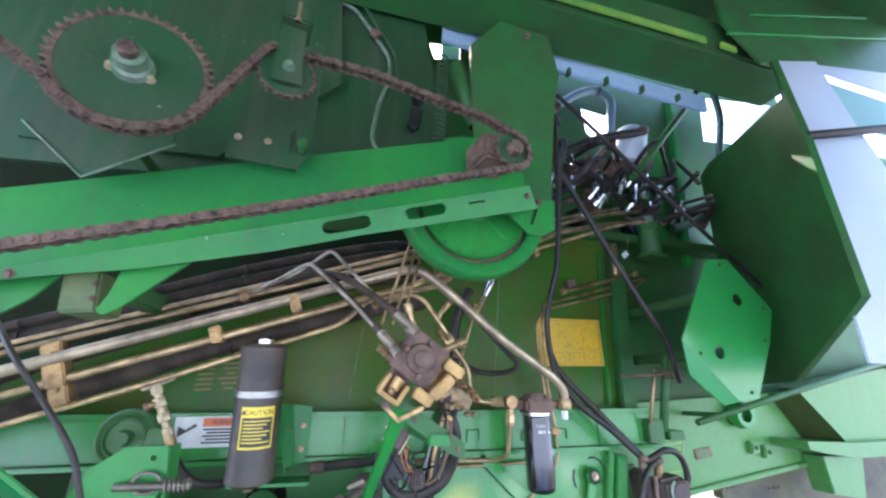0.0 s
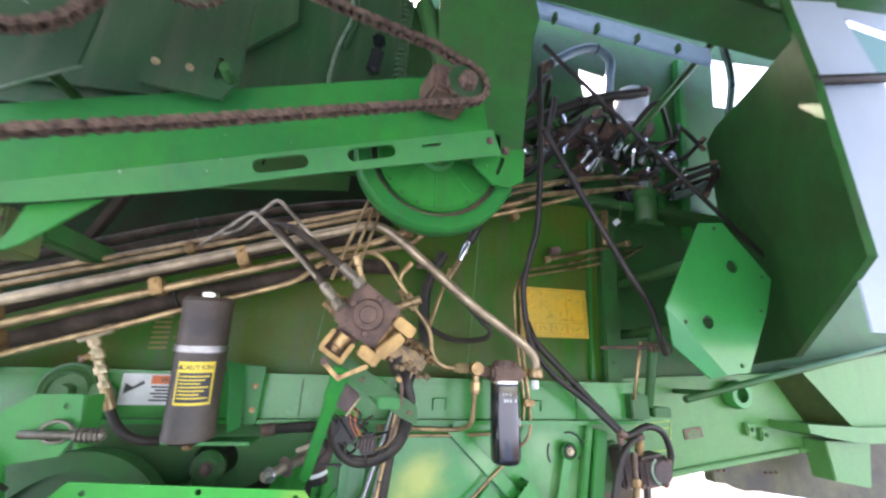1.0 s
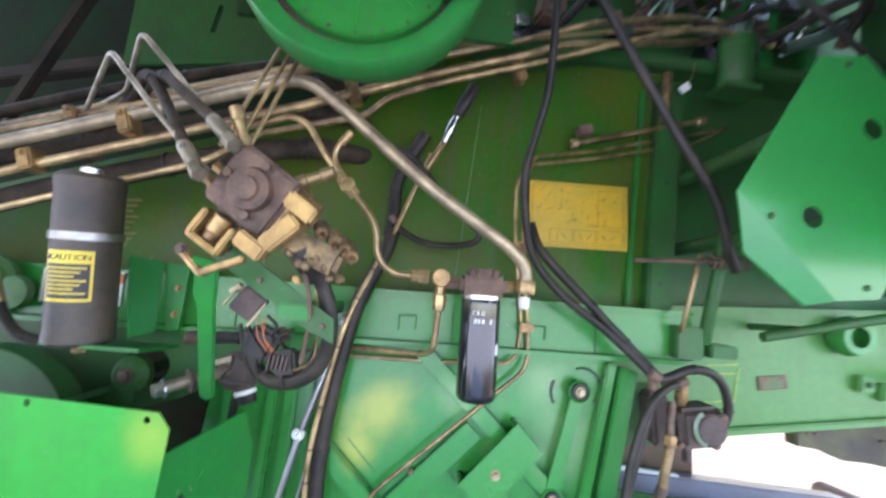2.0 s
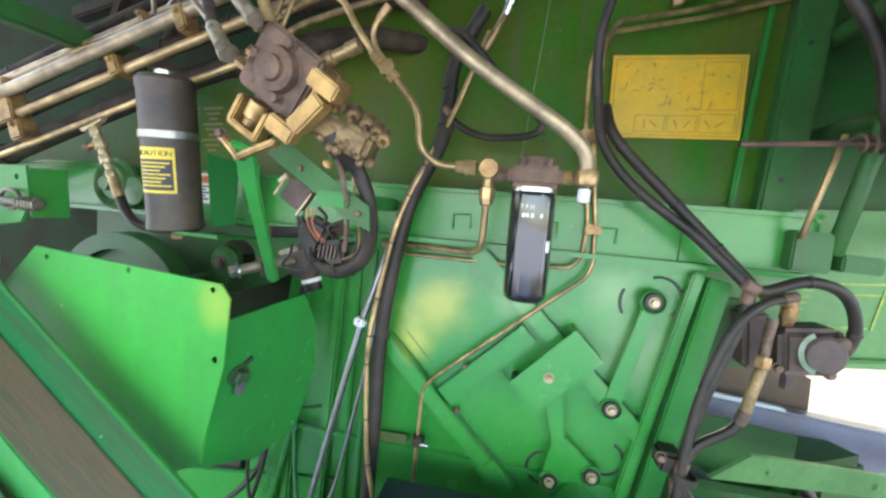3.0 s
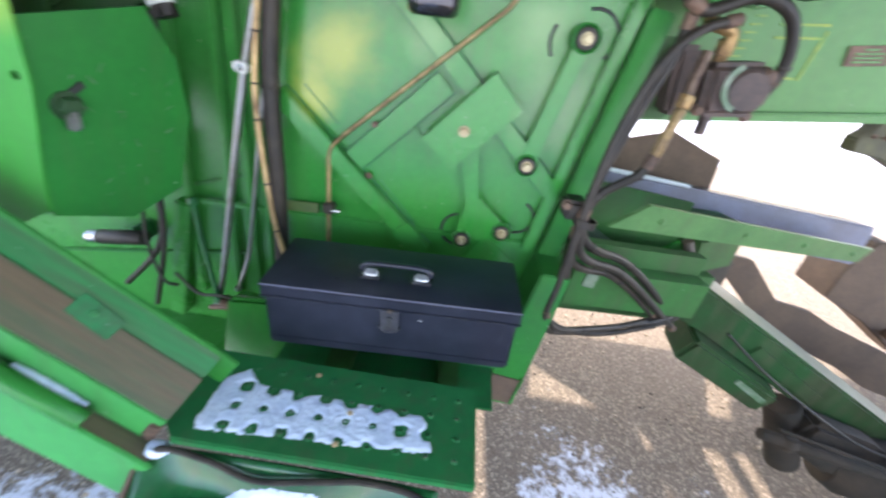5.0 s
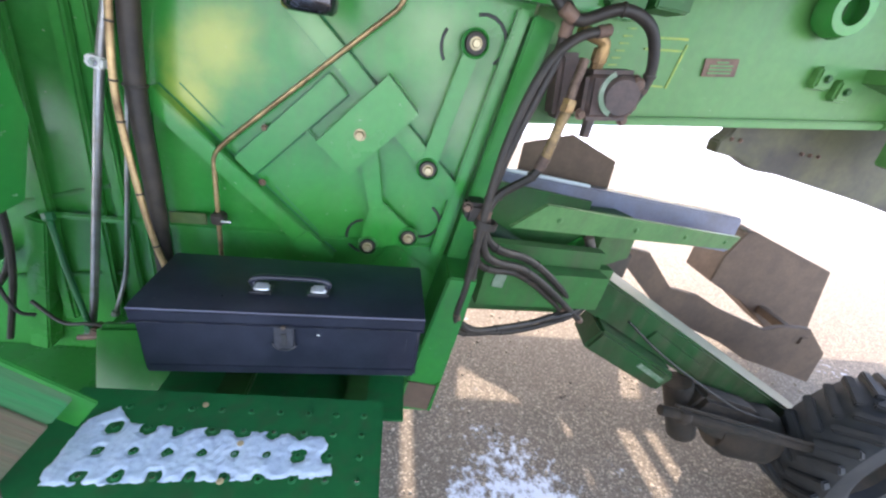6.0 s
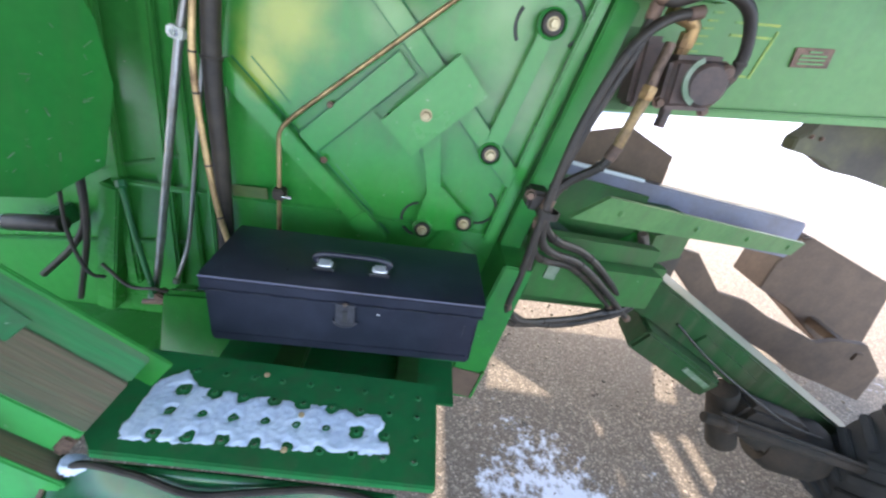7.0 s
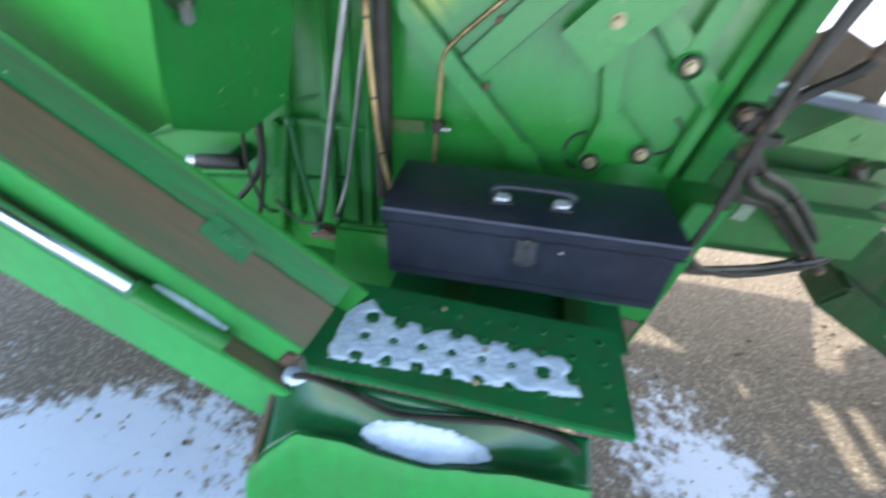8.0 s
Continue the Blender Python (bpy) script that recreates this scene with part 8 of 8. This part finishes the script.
hose_line("pump_hose", [(1.035, 1.345, 1.24), (1.045, 1.34, 1.10), (1.040, 1.345, 0.98), (1.030, 1.35, 0.93)], 0.007, 8, M_black, "thin black hose hanging at the post", "hose", hk, True, (0.35, 0.7))
hose_line("pump_hose", [(1.143, 1.35, 1.405), (1.125, 1.352, 1.36), (1.06, 1.345, 1.31), (1.035, 1.34, 1.25)], 0.0105, 8, M_black, "thin black hose at the pump", "hose", hk, True, (0.35, 0.7))
hose_line("pump_hose", [(1.02, 1.335, 1.0), (1.07, 1.36, 0.93), (1.20, 1.45, 0.88), (1.34, 1.52, 0.865), (1.48, 1.58, 0.875), (1.62, 1.74, 0.86)], 0.009, 8, M_black, "black hose sagging low under the machine", "hose", hk, True, (0.35, 0.7))
hose_line("pump_hose", [(1.03, 1.34, 0.97), (1.10, 1.38, 0.915), (1.22, 1.46, 0.855), (1.36, 1.53, 0.84), (1.50, 1.59, 0.86), (1.63, 1.74, 0.85)], 0.008, 8, M_black, "black hose sagging low under the machine", "hose", hk, True, (0.35, 0.7))
hose_cap = thing("hose_ferrule", "pale crimped hose ferrule at the pump", "ferrule", (1.30, 1.37, 1.55))
part("sleeve", lathe([(0, 0), (0.012, 0), (0.0155, 0.004), (0.0155, 0.058), (0.012, 0.062), (0, 0.062)], along((1.298, 1.388, 1.515), (1.311, 1.368, 1.585)), 14), M_zinc, hose_cap)
part("collar", lathe([(0.0150, 0.050), (0.0175, 0.050), (0.0175, 0.060), (0.0150, 0.060)], along((1.298, 1.388, 1.515), (1.311, 1.368, 1.585)), 14), M_cast, hose_cap)
hb = thing("hose_clamp", "dark hose clamp bolted to the wall edge", "clamp", (1.04, 1.36, 1.26))
part("block", box((0.05, 0.06, 0.045), pose(1.022, 1.375, 1.262), 0.008), M_black, hb)
part("bolt", nut((1.00, 1.35, 1.275), (0.9, 0.9, 1.3), 0.009, 0.016), M_cast, hb)
part("strap", lathe([(0.022, 0), (0.026, 0), (0.026, 0.016), (0.022, 0.016)], pose(1.045, 1.342, 1.235, 0, 8, 0), 14), M_black, hb)
tgs = thing("cable_tag", "small pale metal tag on the hoses", "tag", (1.13, 1.42, 1.03))
part("tag", box((0.035, 0.004, 0.045), pose(1.142, 1.435, 1.045, 0, 8, 0), 0.002), M_edge, tgs)

# ---- rear axle, beams and far parts ----
ax = thing("axle_beam", "green rear axle carrier beam", "axle", (1.3, 1.6, 0.9))
part("cross_tube", box((0.55, 0.16, 0.24), pose(1.32, 1.62, 0.96, 0, 3, 8), 0.06, seg=4), M_dark, ax)
part("knee", box((0.32, 0.30, 0.20), pose(1.60, 1.92, 1.02, 0, 0, 30), 0.04), M_dark, ax)
part("frame_plate", sheet([(1.02, 0.94), (1.50, 0.90), (1.50, 1.20), (1.02, 1.24)], 0.012, facing(1.76)), M_dark, ax)
part("link_tube", rod((1.513, 1.715, 1.085), (1.589, 1.715, 0.946), 0.017), M_grey, ax, "dull grey link tube")
part("link_bolt", nut((1.589, 1.700, 0.946), (1.589, 1.0, 0.946), 0.014, 0.016), M_steel, ax)
part("web_plate", box((0.155, 0.006, 0.035), look((1.455, 1.74, 1.012), (1.455, 0.74, 1.012)) @ pose(0, 0, 0, -90, 0, 0) @ pose(0, 0, 0, 0, 41, 0), 0.002), M_dusty, ax)
part("pin", rod((1.195, 1.70, 1.008), (1.265, 1.72, 1.002), 0.014), M_dark, ax)
part("frame_tube", rod((1.15, 1.76, 1.06), (1.50, 1.80, 0.90), 0.045, 18), M_grimy, ax)
part("rod_end", rod((1.72, 1.93, 0.93), (1.80, 1.98, 0.80), 0.018), M_grey, ax)
part("rod_bolt", nut((1.80, 1.96, 0.79), (1.80, 1.0, 0.79), 0.016, 0.02), M_steel, ax)
part("bracket", box((0.10, 0.05, 0.12), pose(1.84, 2.0, 0.86), 0.006), M_grey, ax)
dl = thing("axle_leg", "green sloping axle leg of folded plate", "axle leg", (2.2, 1.7, 0.4))
d0, d1 = Vector((1.55, 1.73, 0.916)), Vector((2.85, 1.73, 0.238))
dmx = axes((d0 + d1) / 2, d1 - d0, (0, 1, 0.12))
dn = (d1 - d0).length
part("box_section", box((dn, 0.145, 0.145), dmx, 0.010), M_axle, dl)
part("weld_plate", box((0.36, 0.010, 0.055), dmx @ pose(-0.20, -0.075, -0.01, 0, 2, 0), 0.003), M_axle, dl)
part("pale_stripe", box((0.15, 0.004, 0.022), dmx @ pose(-0.30, -0.147, -0.106, 0, 3, 0), 0.001), M_edge, dl, "pale stripe")
part("lower_box", box((0.42, 0.15, 0.10), dmx @ pose(-0.40, -0.070, -0.116, 0, 0, 0), 0.012), M_axle, dl)
part("hood_stay", box((0.06, 0.5, 0.06), pose(2.45, 1.95, 0.42), 0.006), M_brownm, dl)
part("king_pin", rod((2.08, 1.66, 0.52), (2.20, 1.63, 0.25), 0.058, 20), M_mud, dl, "muddy brown king pin housing")
part("knuckle_arm", sheet([(-0.18, -0.07), (0.10, -0.10), (0.34, -0.05), (0.36, 0.05), (0.10, 0.11), (-0.18, 0.07)], 0.10, pose(2.28, 1.66, 0.40, 90, 24, 0), bevel=0.02), M_mud, dl)
part("foot_casting", lathe([(0, -0.14), (0.10, -0.14), (0.13, -0.08), (0.13, 0.06), (0.09, 0.13), (0, 0.13)], along((2.48, 1.62, 0.30), (2.80, 1.55, 0.30)), 20), M_mud, dl)
part("tie_rod", rod((1.92, 1.52, 0.50), (2.78, 1.44, 0.37), 0.020), M_mud, dl)
part("ball_joint", lathe([(0, -0.03), (0.022, -0.026), (0.032, 0), (0.022, 0.026), (0, 0.03)], pose(2.02, 1.51, 0.485), 14), M_mud, dl)
part("drag_link", rod((1.95, 1.50, 0.55), (2.75, 1.43, 0.40), 0.006), M_mud, dl)
part("brake_line", hose([(1.74, 1.645, 0.80), (1.88, 1.62, 0.70), (2.05, 1.60, 0.60), (2.30, 1.56, 0.48), (2.50, 1.56, 0.42)], 0.0045, 8), M_black, dl)

gbm = thing("cross_plate", "pale green bolted cross plate", "plate", (1.6, 1.7, 1.1))
q0, q1 = Vector((1.165, 1.43, 1.243)), Vector((2.20, 1.86, 1.075))
gm = axes((q0 + q1) / 2, q1 - q0, (0, -0.2, 1))
gl = (q1 - q0).length
part("plate", sheet([(-gl / 2 - 0.035, -0.035), (gl / 2 - 0.01, -0.028), (gl / 2, 0.032), (-gl / 2 + 0.045, 0.04)], 0.010, gm), M_faded, gbm)
for t in (-0.40, -0.10, 0.16, 0.42):
    p = gm @ Vector((t * gl, 0.003, 0.010))
    part("bolt", nut(p, p + gm.to_3x3() @ Vector((0, 0, 1)), 0.008, 0.005), M_faded, gbm)
bb = thing("drawbar_beam", "dusty blue-grey steel beam behind the cross plate", "beam", (1.7, 1.9, 1.1))
r0, r1 = Vector((0.95, 1.99, 1.15)), Vector((2.31, 2.02, 1.06))
rm = axes((r0 + r1) / 2, r1 - r0, (0, 0.1, 1))
part("beam", box(((r1 - r0).length, 0.155, 0.10), rm, 0.008), M_bluegrey, bb)
part("edge", box(((r1 - r0).length * 0.32, 0.014, 0.03), rm @ pose(-0.26, 0.080, 0.03), 0.003), M_pale, bb)
dp = thing("mud_flap", "dark brown plate behind the beam", "plate", (1.4, 2.1, 1.2))
part("plate", sheet([(1.335, 1.17), (1.335, 1.295), (1.527, 1.355), (1.741, 1.274), (1.748, 1.150)], 0.012, facing(2.12), bevel=0.002), M_brownm, dp)
ch = thing("chopper_hood", "dark brown rusty spreader hood at the tail", "hood", (2.7, 2.2, 0.6))
part("hood", sheet([(2.852, 0.561), (2.853, 0.731), (2.919, 0.904), (2.964, 0.921), (3.643, 0.714), (3.777, 0.200), (3.534, 0.195), (3.119, 0.447)], 0.25, facing(2.75), bevel=0.006), M_brownm, ch)
part("side", sheet([(1.90, 0.87), (2.123, 0.850), (2.324, 0.661), (2.503, 0.632), (2.661, 0.561), (3.013, 0.449), (3.103, 0.481), (3.304, 0.486), (3.512, 0.318), (3.542, 0.085), (3.301, 0.154), (2.999, 0.233), (2.789, 0.337), (2.359, 0.487)], 0.03, facing(2.21), bevel=0.004), M_brownm, ch)
part("arm", box((0.05, 0.42, 0.05), pose(3.30, 2.38, 0.40), 0.004), M_brownm, ch)


def tyre():
    ty = thing("rear_tyre", "dark rubber rear tyre with deep lugs", "tyre", (2.88, 1.50, 0.0))
    c, k, w = Vector((2.88, 1.50, 0.34)), 0.66, 0.26
    m = along(c, c + Vector((0.12, -1, 0)))
    part("carcass", lathe([(0.24 * k, -w / 2), (0.36 * k, -w / 2 - 0.02), (0.44 * k, -w / 2), (0.465 * k, -w / 2 + 0.05), (0.47 * k, 0), (0.465 * k, w / 2 - 0.05), (0.44 * k, w / 2), (0.36 * k, w / 2 + 0.02), (0.24 * k, w / 2), (0.24 * k, -w / 2)], m, 64), M_tyre, ty)
    for i in range(22):
        for s in (-1, 1):
            a = 2 * math.pi * (i + (0.5 if s > 0 else 0)) / 22
            part("lug", box((0.040, 0.034, w * 0.55), m @ Matrix.Rotation(a, 4, "Z") @ pose(0.466 * k, 0, s * w * 0.25, s * 35, 0, 0), 0.006), M_tyre, ty)
    # coloured dark so that the rim stays lost in shade
    part("rim", lathe([(0, -0.02), (0.06, -0.02), (0.10, 0.05), (0.14, 0.06), (0.165, 0.10), (0.165, -0.12), (0.0, -0.12)], m, 40), M_mud, ty, "dark brown rim")


tyre()
# far tractor beyond the yard
ft = thing("parked_tractor", "small green tractor parked far across the snowy yard", "tractor", (7.6, 18.0, 0))
part("bonnet", box((2.0, 0.9, 0.8), pose(8.4, 18, 1.5), 0.1), M_bright, ft)
part("cab", box((1.3, 1.2, 1.1), pose(6.9, 18, 2.2), 0.08), M_can, ft)
part("roof", box((1.5, 1.4, 0.15), pose(6.9, 18, 2.85), 0.05), M_bright, ft)
for x, r in ((6.6, 0.8), (9.0, 0.5)):
    wh = part("wheel", lathe([(0.5 * r, -0.2), (r, -0.2), (r, 0.2), (0.5 * r, 0.2), (0.5 * r, -0.2)], along((x, 17.4, r), (x, 16, r)), 28), M_tyre, ft)
    part("rim", lathe([(0, 0.1), (0.55 * r, 0.12), (0.55 * r, 0.0), (0, 0.0)], along((x, 17.4, r), (x, 16, r)), 24), M_rim, wh)
# row of bare shrubs along the horizon
bmf = bmesh.new()
r3 = random.Random(3)
for i in range(260):
    x = -120 + i * 1.1 + r3.uniform(-.4, .4)
    y = 150 + r3.uniform(-8, 8)
    for k in range(4):
        rod((x, y, 0), (x + r3.uniform(-1.5, 1.5), y, r3.uniform(2, 5)), 0.12, 5, bmf)
solo("far_shrubs", bmf, M_brownm, "bare brown shrubs along the horizon", "shrubs", kind="stuff")
